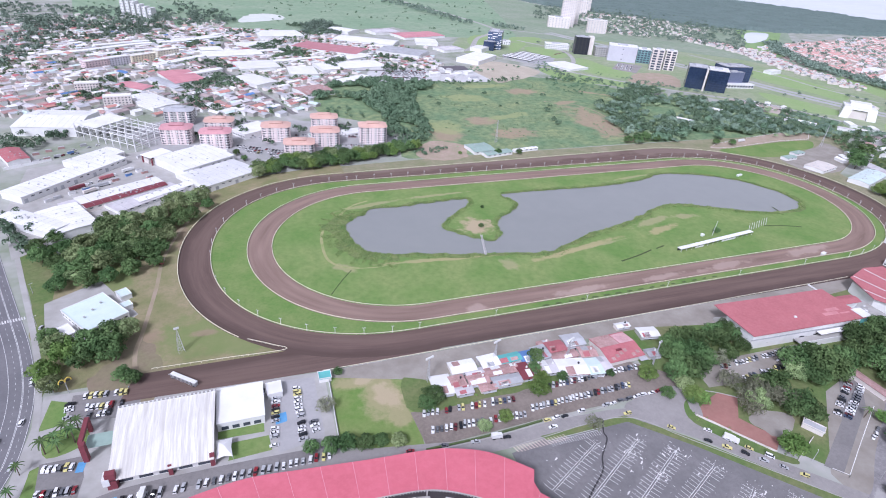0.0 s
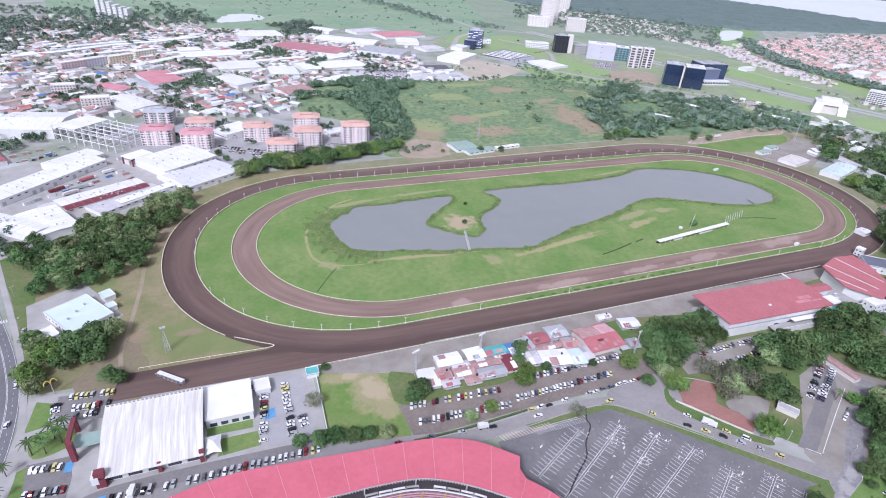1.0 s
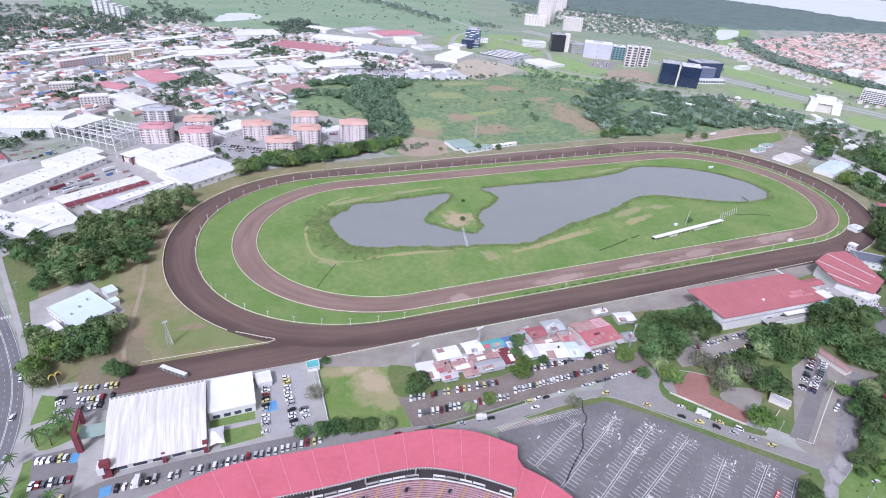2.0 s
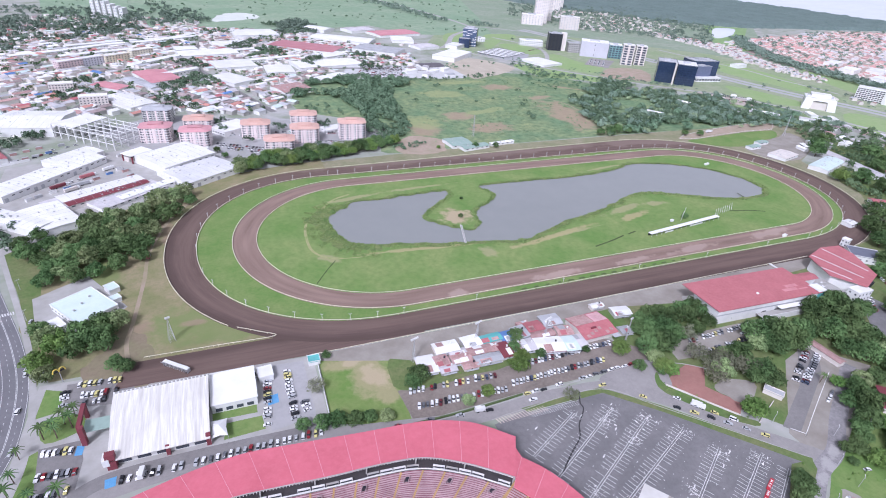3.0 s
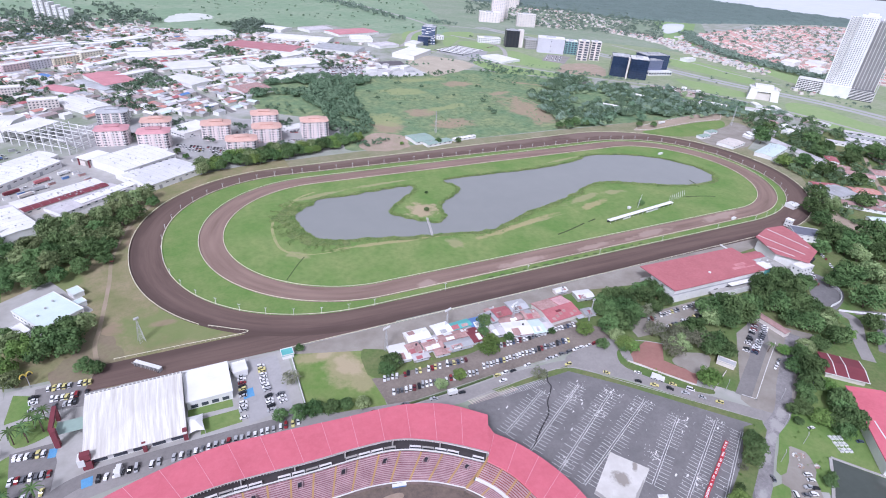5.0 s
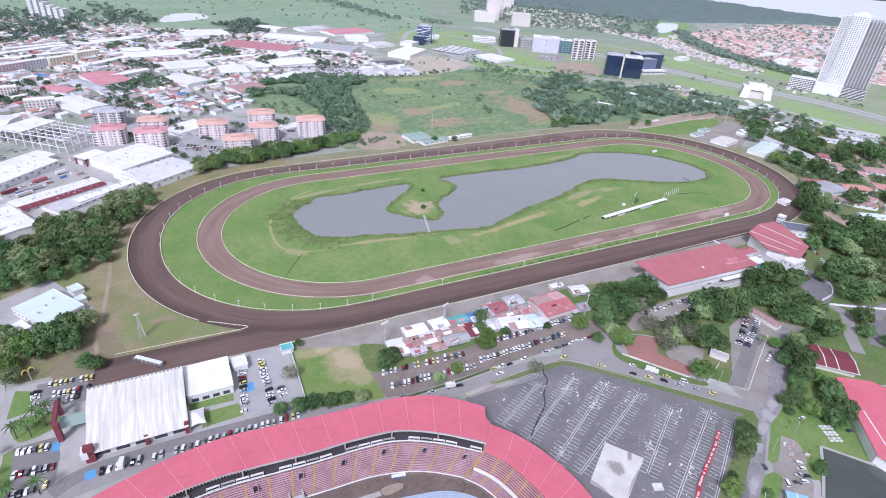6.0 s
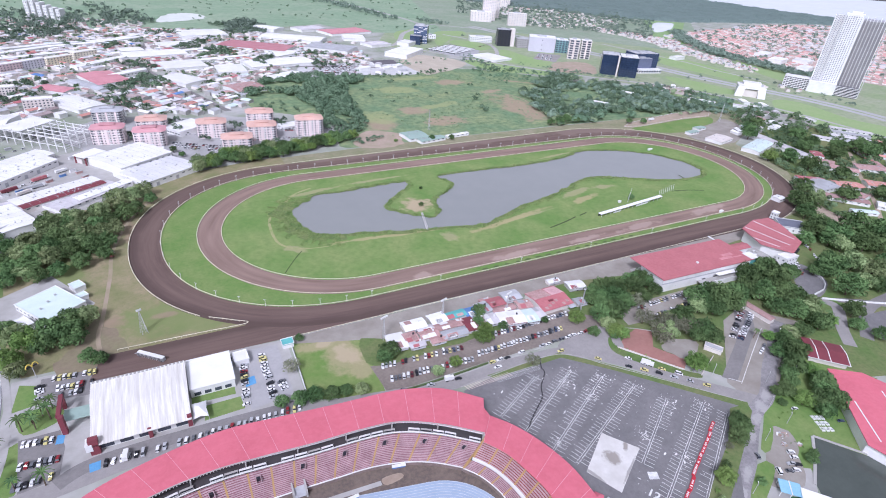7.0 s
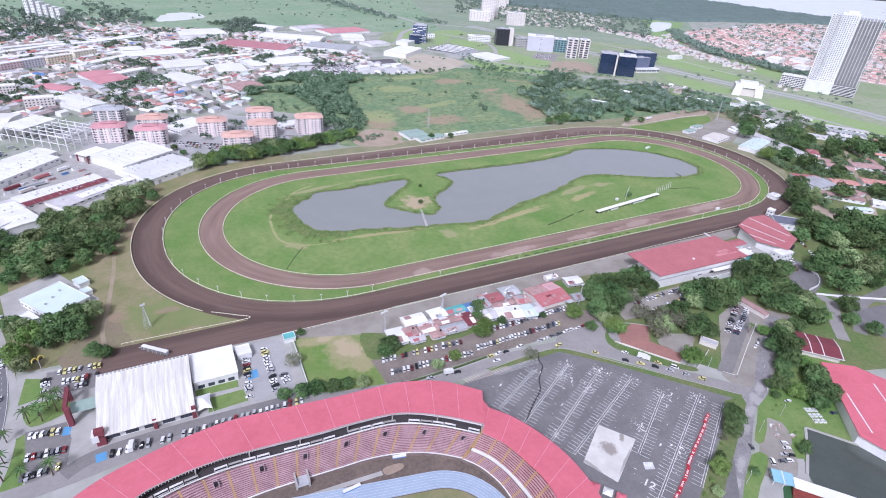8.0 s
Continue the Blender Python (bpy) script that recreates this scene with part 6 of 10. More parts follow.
ROSE_PALE = mat("pale_rose_sheet", lin(226, 176, 180), lin(206, 150, 156), lin(236, 200, 202), 0.15, 0.8, 0.9, 0.5, 0.7)
patchy = random.Random(31)
for pts, roof, h in SHOPS:
    x, y, w, d, turn = facing(pts)
    what = {"white_roof_sheet": "white", "teal_sheet": "teal", "rusty_sheet": "rusty pink", "grey_roof_sheet": "grey", "maroon_paint": "maroon", "blue_sheet": "blue", "red_roof_sheet": "red", "pale_aqua_roof": "pale aqua", "brown_stained_sheet": "brown stained", "weathered_pale_sheet": "weathered pale"}[roof.name]
    h *= 0.8
    w, d = w + 1.6, d + 1.4
    s = building("shop_hut", x, y, w - 0.6, d - 0.6, h, turn, roof, patchy.choice((CREAM, CONCRETE, RUST)), "low shop hut with a " + what + " sheet roof", "hut", 0.9, None, 0, "shop huts by the straight")
    for q in range(2 if w > 9 else 1):
        u0, f0 = patchy.uniform(-0.48, 0.05) * w, patchy.uniform(0.0, 0.2)
        slope_panel(s, d - 0.6, h, 0.9, u0, u0 + patchy.uniform(0.25, 0.42) * w, f0, f0 + patchy.uniform(0.5, 0.95), patchy.choice((-1, -1, 1)), patchy.choice((RUST, PALE, GREY_ROOF, RED, PALE)))
    if patchy.random() < 0.6:
        part("water_tank", tube((w * 0.25, d * 0.1, h + 0.5), (w * 0.25, d * 0.1, h + 2.0), 0.6, n=10), DARK if patchy.random() < 0.5 else WHITE, s)
    part("awning", box(-w * 0.4, -d / 2 - 1.4, h - 0.8, w * 0.4, -d / 2 - 0.3, h - 0.6), GREY_ROOF, s)
    part("door", box(-0.6, -d / 2 + 0.1, 0, 0.6, -d / 2 + 0.26, 2.1), DARK, s)
x, y, w, d, turn = facing([(120, -123), (143, -125), (151, -147), (121, -151)])
t = building("canteen", x, y, 27, 24, 3.4, turn, RED, CREAM, "large canteen with a patched rusty red roof", "canteen", 2.0)
slope_panel(t, 24, 3.4, 2.0, -13.6, 2.0, 0.0, 0.97, 1, RUST)
slope_panel(t, 24, 3.4, 2.0, 2.6, 13.6, 0.1, 0.97, 1, ROSE_PALE)
for k in range(6):
    slope_panel(t, 24, 3.4, 2.0, -11 + 4 * k, -8.5 + 4 * k, 0.1 + 0.12 * (k % 4), 0.3 + 0.12 * (k % 4), -1, RUST)
part("roof_vent", box(-4, -5, 4.4, 0, -3.6, 5.6), MAROON, t)
part("porch_roof", box(8, -16, 2.6, 14, -12, 2.8), GREY_ROOF, t)

# clinic
x, y, w, d, turn = facing([(-209, -10), (-186, 7), (-173, -27), (-196, -43)])
c = building("clinic", x, y, w * 0.93, d * 0.93, 4.5, turn, AQUA, WHITE, "white clinic with a pale aqua flat roof", "clinic", windows=(1, 6, 8, 1.6, 1.2))
for k in range(3):
    part("roof_vent", box(-8 + 7 * k, -3 + 4 * k, 5.35, -6.8 + 7 * k, -1.8 + 4 * k, 6.2), STEEL, c)
building("clinic_store", -177.5, 2, 7, 9, 3.4, 30, AQUA, WHITE, "small store with a pale blue roof")
building("clinic_store", -174, -12, 6, 6, 3.0, 30, AQUA, WHITE, "small store with a pale blue roof")
building("clinic_porch", -205, -34, 8, 12, 3.4, 33, PALE, WHITE, "white entrance porch beside the clinic")

# depot and warehouses
SILVER = mat("silver_roof_sheet", lin(226, 226, 228), lin(204, 204, 206), lin(236, 236, 238), 0.06, 0.6, 0.8, 0.4, 0.5, spread=0.06)
ROSE = mat("faded_rose_roof", lin(208, 138, 146), lin(190, 118, 128), lin(220, 164, 170), 0.05, 0.4, 0.8, 0.4, 0.7, spread=0.12)
DARKROOF = mat("charcoal_roof_sheet", lin(112, 108, 114), lin(98, 94, 100), None, 0.1, 0.6, 0.6, 0.3, 0.7)


def dress(t, w, d, h, rise, seed):
    """Doors and a window strip on a hall's front; vents and seams on its roof."""
    r = random.Random(seed)
    n = max(2, int(w / 7))
    slope = rise / (d / 2)
    seams = bmesh.new()
    for k in range(n):
        u = w * ((k + 0.5) / n - 0.5)
        if r.random() < 0.35 and h > 4:
            part("roller_door", box(u - 1.7, -d / 2 - 0.08, 0, u + 1.7, -d / 2 + 0.02, min(4.0, h * 0.6)), GREY_ROOF, t)
        else:
            part("window", box(u - 1.5, -d / 2 - 0.06, h * 0.6, u + 1.5, -d / 2 + 0.02, h * 0.6 + 0.9), GLASS, t)
        if k:
            x = u - w / n / 2
            for s in (-1, 1):
                bm = seams
                q = [bm.verts.new(c) for c in ((x - 0.12, s * (d / 2 + 0.5), h + 0.2), (x + 0.12, s * (d / 2 + 0.5), h + 0.2), (x + 0.12, 0, h + rise + 0.2), (x - 0.12, 0, h + rise + 0.2))]
                bm.faces.new(q if s < 0 else q[::-1])
    part("roof_seams", seams, GREY_ROOF, t)["kind"] = "stuff"
    for k in range(max(2, int(w / 7))):
        u, v = r.uniform(-0.42, 0.42) * w, r.uniform(-0.35, 0.35) * d
        z = h + rise - slope * abs(v)
        part("roof_vent", box(u - 0.6, v - 0.5, z - 0.3, u + 0.6, v + 0.5, z + 0.9), STEEL, t)


for pts, roof, h, rise, label in (
        ([(-184, 250), (-136, 290), (-100, 247), (-150, 214)], PALE, 8.2, 1.4, "big white warehouse with a low pitched roof"),
        ([(-152, 204), (-103, 240), (-80, 202), (-130, 168)], SILVER, 7.0, 1.0, "pale grey warehouse with a wide low roof"),
        ([(-230, 152), (-169, 193), (-165, 184), (-226, 144)], MAROON, 5.0, 1.0, "long narrow store with a maroon roof"),
        ([(-241, 171), (-177, 208), (-169, 195), (-231, 154)], PALE, 4.0, 0.5, "long white shed beside the maroon store"),
        ([(-222, 141), (-164, 183), (-148, 186), (-190, 145)], WEATHERED, 3.6, 0.5, "long low pale shed"),
        ([(-190, 156), (-150, 190), (-139, 184), (-184, 152)], PALE, 4.4, 0.5, "long low white shed"),
        ([(-250, 160), (-236, 168), (-224, 146), (-240, 138)], WEATHERED, 3.8, 0.5, "low pale lean-to of the depot"),
        ([(-296, 189), (-231, 280), (-209, 255), (-286, 172)], PALE, 7, 1.2, "long white depot hall building"),
        ([(-268, 262), (-232, 300), (-216, 280), (-250, 243)], PALE, 6, 1.0, "white storage hall behind the depot"),
        ([(-160, 214), (-141, 222), (-128, 205), (-146, 190)], PALE, 5.6, 0.6, "white lean-to between the warehouses"),
        ([(-279, 146), (-268, 151), (-240, 108), (-251, 86)], PALE, 7, 0.8, "white depot office with a flat roof"),
        ([(-262, 143), (-233, 155), (-213, 112), (-238, 93)], PALE, 6, 0.8, "white low depot workshop"),
        ([(-345, 350), (-325, 430), (-265, 425), (-268, 372)], PALE, 11, 4.0, "large white vaulted sports hall"),
        ([(-335, 308), (-317, 314), (-305, 278), (-321, 265)], RED, 5, 1.5, "small hall with a red roof"),
        ([(-222, 656), (-170, 682), (-141, 598), (-181, 584)], ROSE, 8, 2.0, "large hall with a red roof"),
        ([(-224, 622), (-210, 631), (-173, 562), (-191, 548)], GREY_ROOF, 7, 1.6, "grey open-sided steel hall"),
        ([(-255, 591), (-238, 610), (-224, 561), (-241, 538)], ROSE, 7, 1.6, "hall with a dark red roof"),
        ([(-234, 515), (-218, 534), (-168, 471), (-215, 445)], PALE, 7, 1.6, "white warehouse among houses"),
        ([(-106, 739), (-39, 752), (-10, 700), (-82, 679)], PALE, 8, 1.6, "white warehouse among houses"),
        ([(-156, 833), (-50, 871), (-46, 810), (-151, 790)], PALE, 7, 1.4, "long white warehouse building"),
        ([(32, 924), (87, 972), (158, 861), (131, 788)], ROSE, 8, 1.6, "wide hall with red roofs"),
        ([(154, 1170), (202, 1123), (185, 1078), (138, 1123)], PALE, 10, 3.0, "white vaulted storage hall"),
        ([(132, 996), (168, 1061), (265, 951), (238, 900)], PALE, 10, 3.0, "long white vaulted hall"),
        ([(218, 901), (299, 839), (284, 774), (207, 833)], GREY_ROOF, 14, 1.0, "tall pale grey windowless store"),
        ([(39, 731), (152, 756), (198, 711), (60, 677)], PALE, 7, 1.4, "long low white store"),
        ([(-1, 552), (45, 563), (43, 524), (-5, 497)], RUST, 8, 2.0, "hall with a pale pink roof"),
        ([(-5, 701), (45, 704), (39, 640), (-7, 640)], PALE, 7, 1.2, "plain white store building"),
        ([(-84, 626), (-43, 650), (-54, 584), (-84, 558)], PALE, 8, 1.2, "plain white store building"),
        ([(300, 714), (347, 720), (344, 684), (291, 674)], DARKROOF, 3, 3.4, "dark round-topped exhibition shed"),
        ([(96, 800), (150, 840), (176, 800), (120, 770)], PALE, 7, 1.0, "plain white store building"),
        ([(60, 600), (120, 640), (135, 620), (80, 580)], PALE, 6, 1.0, "plain white store building"),
        ([(-166, 886), (-127, 895), (-116, 860), (-156, 850)], PALE, 6, 1.0, "plain white store building"),
        ([(-98, 940), (-10, 960), (-19, 919), (-81, 895)], PALE, 7, 1.0, "long white warehouse building"),
        ([(-59, 1080), (54, 1096), (54, 1020), (-32, 1000)], PALE, 10, 1.4, "large flat white warehouse"),
        ([(362, 775), (432, 838), (448, 790), (378, 722)], PALE, 13, 0.8, "large white box store"),
        ([(438, 898), (466, 920), (484, 898), (448, 864)], PALE, 12, 0.6, "white flat store with a dark front"),
        ([(579, 733), (643, 761), (604, 685), (555, 678)], PALE, 6, 0.8, "white pavilion store"),
        ([(331, 1012), (383, 1001), (369, 945), (317, 955)], PALE, 9, 1.4, "white hall at the grassland edge"),
        ([(302, 1092), (412, 1130), (422, 1060), (292, 1020)], ROSE, 8, 1.6, "wide hall with faded red roofs"),
        ([(345, 905), (400, 925), (412, 880), (356, 862)], WEATHERED, 8, 1.4, "pale weathered store behind the halls"),
        ([(230, 1130), (300, 1160), (316, 1110), (246, 1082)], WEATHERED, 9, 2.0, "pale weathered hall at the grassland"),
        ([(178, 256), (207, 258), (204, 232), (174, 226)], GREEN_ROOF, 4, 1.2, "low shed with a grey green roof"),
        ([(188, 227), (226, 234), (226, 222), (188, 214)], GREEN_ROOF, 3.6, 1.0, "low shed with a pale green roof"),
        ([(232, 232), (268, 238), (268, 232), (232, 226)], PALE, 3.2, 0.6, "long low white shed"),
        ([(631, 71), (684, 83), (690, 68), (618, 39)], AQUA, 5, 1.5, "stable barn with a pale aqua roof"),
        ([(732, 97), (747, 93), (662, 26), (640, 28)], WEATHERED, 5, 1.5, "long stable barn with a white roof"),
        ([(616, 118), (647, 123), (643, 105), (601, 91)], CREAM, 4, 1.0, "white stable shed roof"),
        ([(601, 150), (622, 152), (624, 143), (602, 140)], GREEN_ROOF, 3.5, 0.8, "small green-roofed stall"),
        ([(632, 163), (652, 165), (654, 156), (634, 153)], GREEN_ROOF, 3.5, 0.8, "small green-roofed stall"),
        ([(560, -118), (584, -132), (580, -139), (556, -126)], AQUA, 3.5, 0.8, "long shed with a pale teal roof"),
        ([(500, -66), (511, -64), (511, -75), (499, -75)], PALE, 4, 0.8, "small white hut at the course gate"),
        ([(597, -33), (625, -50), (611, -57), (584, -41)], RED, 4, 1.4, "stable barn with a red roof"),
        ([(586, -48), (622, -51), (607, -73), (570, -76)], GREY_ROOF, 5, 1.4, "wide stable office with a pale grey roof"),
        ([(691, -18), (710, -46), (694, -53), (675, -27)], RUST, 4, 1.4, "long stable barn with a rusty roof"),
        ([(729, -30), (764, -53), (745, -62), (709, -40)], RUST, 4, 1.4, "long stable barn with a pale pink roof"),
        ([(678, -72), (704, -96), (685, -104), (659, -81)], TILE, 4, 1.4, "long stable barn with a terracotta roof"),
        ([(630, -61), (659, -78), (640, -85), (614, -69)], TILE, 4, 1.4, "long stable barn with a terracotta roof"),
        ([(623, -82), (625, -104), (608, -110), (605, -90)], RUST, 4, 1.4, "long stable barn with a rusty roof"),
        ([(577, -78), (608, -114), (596, -119), (565, -86)], RUST, 4, 1.2, "long stable barn with a tan roof"),
        ([(617, -118), (627, -134), (611, -141), (601, -126)], PALE, 4, 1.2, "stable barn with a white roof"),
        ([(719, 25), (729, 14), (709, 3), (699, 14)], RED, 4, 1.2, "small barn with a red roof"),
        ([(695, 8), (708, -15), (694, -21), (680, 0)], RUST, 4, 1.4, "long stable barn with a rusty pink roof"),
        ([(767, 128), (790, 136), (796, 124), (772, 116)], PALE, 4, 1.2, "white stable store"),
        ([(870, 90), (905, 45), (893, 36), (858, 82)], GREY_ROOF, 4, 0.8, "long grey nursery shed"),
        ([(848, 74), (880, 30), (868, 22), (836, 66)], WEATHERED, 4, 0.8, "long pale nursery shed"),
        ([(826, 62), (858, 18), (846, 10), (814, 54)], GREY_ROOF, 4, 0.8, "long grey nursery shed"),
        ([(892, 104), (930, 56), (920, 48), (882, 96)], WEATHERED, 4, 0.8, "long pale nursery shed"),
        ([(806, 80), (822, 60), (812, 52), (796, 72)], WEATHERED, 4, 0.8, "short pale nursery shed"),
):
    x, y, w, d, turn = facing(pts)
    if d > w:
        w, d, turn = d, w, turn + 90
    if y > 440:
        h, rise = 0.68 * h, 0.8 * rise
    if len(label.split()) < 4:
        label += " in the town"
    t = building("warehouse" if w > 30 else "shed", x, y, w, d, h, turn, roof, WHITE if roof is not MAROON else CREAM, label, "warehouse" if w > 30 else "shed", rise)
    if y < 560:
        dress(t, w, d, h, rise, int(x * 7 + y))


def steel_frame():
    """The bare white steel frame of a hall under construction."""
    x, y, w, d, turn = facing([(-270, 360), (-238, 394), (-180, 328), (-210, 290)])
    t = thing("steel_frame", x, y, 0, turn, "bare white steel frame of an unfinished hall", "steel frame")
    nx, ny, h = 6, 9, 15
    for i in range(nx):
        for j in range(ny):
            px, py = w * (i / (nx - 1) - 0.5), d * (j / (ny - 1) - 0.5)
            part("column", box(px - 0.45, py - 0.45, 0, px + 0.45, py + 0.45, h + 1.4 + (1.6 if (i + j) % 3 == 0 else 0.0)), WHITE, t)
    for i in range(nx):
        px = w * (i / (nx - 1) - 0.5)
        for z in ((h, h * 0.45) if i in (0, 2, 5) else (h,)):
            part("beam", box(px - 0.3, -d / 2, z, px + 0.3, d / 2, z + 0.7), WHITE, t)
    for j in range(ny):
        py = d * (j / (ny - 1) - 0.5)
        for z in ((h, h * 0.45) if j in (0, 1, 4, 6, 7, 8) else (h * 0.45,)):
            part("beam", box(-w / 2, py - 0.3, z + 0.75, w / 2, py + 0.3, z + 1.4), WHITE, t)
    part("roof_deck", box(-w / 2, d * 0.14, h + 1.45, w / 2, d / 2, h + 1.7), PALE, t, "white sheet deck over the finished end")
    part("ring_beam", box(-w / 2 - 0.4, -d / 2 - 0.4, 5.0, w / 2 + 0.4, -d / 2, 5.8), WHITE, t)
    g = thing("site_gatehouse", -181, 264, 0, 42, "gatehouse with a white flat roof on brown pillars", "gatehouse")
    part("roof", box(-13, -8.5, 8.4, 13, 8.5, 9.2), PALE, g)
    part("wall", box(-11, -1, 0, 11, 7, 5.0), CREAM, g)
    for px in (-11.5, -4, 4, 11.5):
        for py in (-7.5, 7.5):
            part("column", box(px - 0.6, py - 0.6, 0, px + 0.6, py + 0.6, 8.4), MAROON, g)
    part("lintel", box(-12.5, -8.0, 7.2, 12.5, -7.2, 8.4), DARK, g)


steel_frame()


def apartment(x, y, w, d, floors, turn, roof, wall, label):
    h = floors * 3.0
    t = thing("apartment_building", x, y, 0, turn, label, "apartment block", "apartment blocks of the estate")
    bm = bmesh.new()
    cut = 4.0
    loop = [(-w / 2 + cut, -d / 2), (w / 2 - cut, -d / 2), (w / 2, -d / 2 + cut), (w / 2, d / 2 - cut), (w / 2 - cut, d / 2), (-w / 2 + cut, d / 2), (-w / 2, d / 2 - cut), (-w / 2, -d / 2 + cut)]
    part("wall", sheet([loop], h, h), wall, t)
    low = [bm.verts.new((px * 1.06, py * 1.06, h)) for px, py in loop]
    mid = [bm.verts.new((px * 0.55, py * 0.5, h + 2.2)) for px, py in loop]
    for k in range(8):
        bm.faces.new((low[k], low[(k + 1) % 8], mid[(k + 1) % 8], mid[k]))
    bm.faces.new(mid)
    bm.faces.new(low[::-1])
    part("roof", bm, roof, t)
    part("roof_lantern", hip(box(-w * 0.22, -d * 0.2, h + 2.0, w * 0.22, d * 0.2, h + 3.2), w * 0.44, d * 0.4, h + 3.2, 1.0), roof, t)
    panes(t, w, d, h, floors, 5, 0, 1.4, 1.2, None, "s")
    panes(t, w, d, h, floors, 0, 6, 1.3, 1.2, None, "ew", joined=True)
    panes(t, w * 0.96, d, h, floors, 11, 0, 0.9, 1.1, None, "sn", joined=True)
    for u in (-w * 0.29, 0, w * 0.29):
        part("pier", box(u - 0.9, -d / 2 - 0.9, 0, u + 0.9, -d / 2, h - 0.3), APART, t)
        for f in range(floors):
            part("balcony", box(u + 0.9, -d / 2 - 0.8, 3 * f + 0.05, u + 3.6, -d / 2 - 0.05, 3 * f + 0.95), WHITE, t)
    for k in range(8):
        if k % 2:
            (ax, ay), (bx, by) = loop[k], loop[(k + 1) % 8]
            for f in range(floors):
                a, b = Vector((ax, ay, 3 * f + 1.0)), Vector((bx, by, 3 * f + 1.0))
                m = (a + b) / 2
                key = (1.4, 1.2, GLASS.name)
                share("window", PANE[key], t, pose(m.x, m.y, 3 * f + 1.5, 0, 0, math.degrees(math.atan2(by - ay, bx - ax))))
    for f in range(1, floors):
        part("storey_band", sheet([[(px * 1.012, py * 1.012) for px, py in loop]], 3.0 * f + 0.12, 0.24), WHITE, t)


APART = mat("rose_white_render", lin(244, 228, 226), lin(228, 208, 206), None, 0.1, 0.7, 0.6, 0.3, 0.8)
ORANGE = mat("faded_orange_tile", lin(222, 178, 162), lin(206, 160, 146), lin(230, 194, 180), 0.1, 0.6, 0.7, 0.4, 0.8, spread=0.06)
PINK = mat("pink_roof_tile", lin(218, 158, 164), lin(200, 140, 148), None, 0.1, 0.6, 0.7, 0.4, 0.8, spread=0.1)
for x, y, f, roof, word in ((64, 297, 7, ORANGE, "orange"), (4, 294, 6, ORANGE, "orange"), (11, 350, 6, ORANGE, "orange"), (-52, 320, 6, ORANGE, "orange"), (-30, 264, 5, ORANGE, "orange"), (-121, 305, 6, PINK, "pink"), (-118, 358, 5, ORANGE, "orange"), (-164, 326, 6, PINK, "pink")):
    apartment(x, y, 34, 25, f, -6, roof, APART, "cream apartment block with an " + word + " tiled roof" if word == "orange" else "cream apartment block with a pink tiled roof")
apartment(-166, 398, 34, 25, 6, -6, GREY_ROOF, CONCRETE, "bare grey apartment block still under construction")


def slab_block(x, y, w, d, h, turn, wall, label, floors, nx, ny, roof=None, name="office_building", pw=2.4, ph=1.6, glass=None, sides="sw"):
    t = building(name, x, y, w, d, h, turn, roof or PALE, wall, label, "office block")
    panes(t, w, d, h, floors, nx, ny, pw, ph, glass, sides, joined=x * x + y * y > 700 ** 2)
    part("roof_plant", box(-w * 0.2, -d * 0.15, h + 0.35, w * 0.15, d * 0.2, h + 3.2), GREY_ROOF, t)
    return t


# office park
NAVY_GLASS = mat("navy_curtain_glass", lin(44, 60, 92), lin(36, 50, 80), lin(60, 80, 112), 0.05, 0.3, 0.7, 0.4, 0.12, spec=0.7)
SLATE_GLASS = mat("slate_curtain_glass", lin(104, 112, 142), lin(92, 100, 130), lin(122, 130, 156), 0.05, 0.3, 0.7, 0.4, 0.15, spread=0.15, spec=0.7)
DEEP_GLASS = mat("deep_navy_glass", lin(52, 70, 104), lin(40, 56, 88), lin(70, 96, 124), 0.05, 0.3, 0.8, 0.5, 0.12, spread=0.4, spec=0.7)
slab_block(788, 534, 36, 44, 41, -39, NAVY_GLASS, "dark blue glass office block", 9, 5, 6, GREY_ROOF, pw=6.4, ph=3.6, glass=DEEP_GLASS)
slab_block(816, 507, 37, 50, 40, -39, NAVY_GLASS, "dark blue glass office block with a pale roof", 9, 6, 7, PALE, pw=5.4, ph=3.4, glass=DEEP_GLASS)
building("white_fin", 781, 500, 3, 6, 42, -39, PALE, CREAM, "tall pale fin between glass office blocks", "tower")
slab_block(904, 556, 62, 40, 37, -8, NAVY_GLASS, "dark rear glass block of the offices", 8, 8, 5, GREY_ROOF, pw=7.0, ph=3.4, glass=DEEP_GLASS)
slab_block(884, 533, 44, 14, 29, -8, SLATE_GLASS, "slate grey glass block of the offices", 6, 6, 3, GREY_ROOF, pw=6.4, ph=3.8, glass=SLATE_GLASS)
building("podium", 893, 518, 62, 14, 8, -8, PALE, WHITE, "white podium below the glass offices", windows=(1, 9, 2, 5.0, 4.0))


def banded_tower(x, y, turn):
    t = building("office_building", x, y, 34, 34, 40, turn, GREY_ROOF, mat("slate_glass", lin(86, 104, 136), lin(68, 84, 112), lin(110, 128, 156), 0.05, 0.3, 0.8, 0.4, 0.2), "slate blue glass tower with broken white bands", "office block")
    r = random.Random(12)
    for f in range(10):
        u = -17.0
        while u < 15:
            n = r.uniform(5, 13)
            if r.random() < 0.62:
                part("front_band", box(u, -17.25, 2.0 + 3.8 * f, min(u + n, 17), -16.98, 3.5 + 3.8 * f), PALE, t)
            if r.random() < 0.62:
                part("side_band", box(-17.25, u, 2.0 + 3.8 * f, -16.98, min(u + n, 17), 3.5 + 3.8 * f), PALE, t)
            u += n + r.uniform(0, 3)
    part("roof_house", box(-10, -8, 40.4, 8, 10, 44), GREY_ROOF, t)


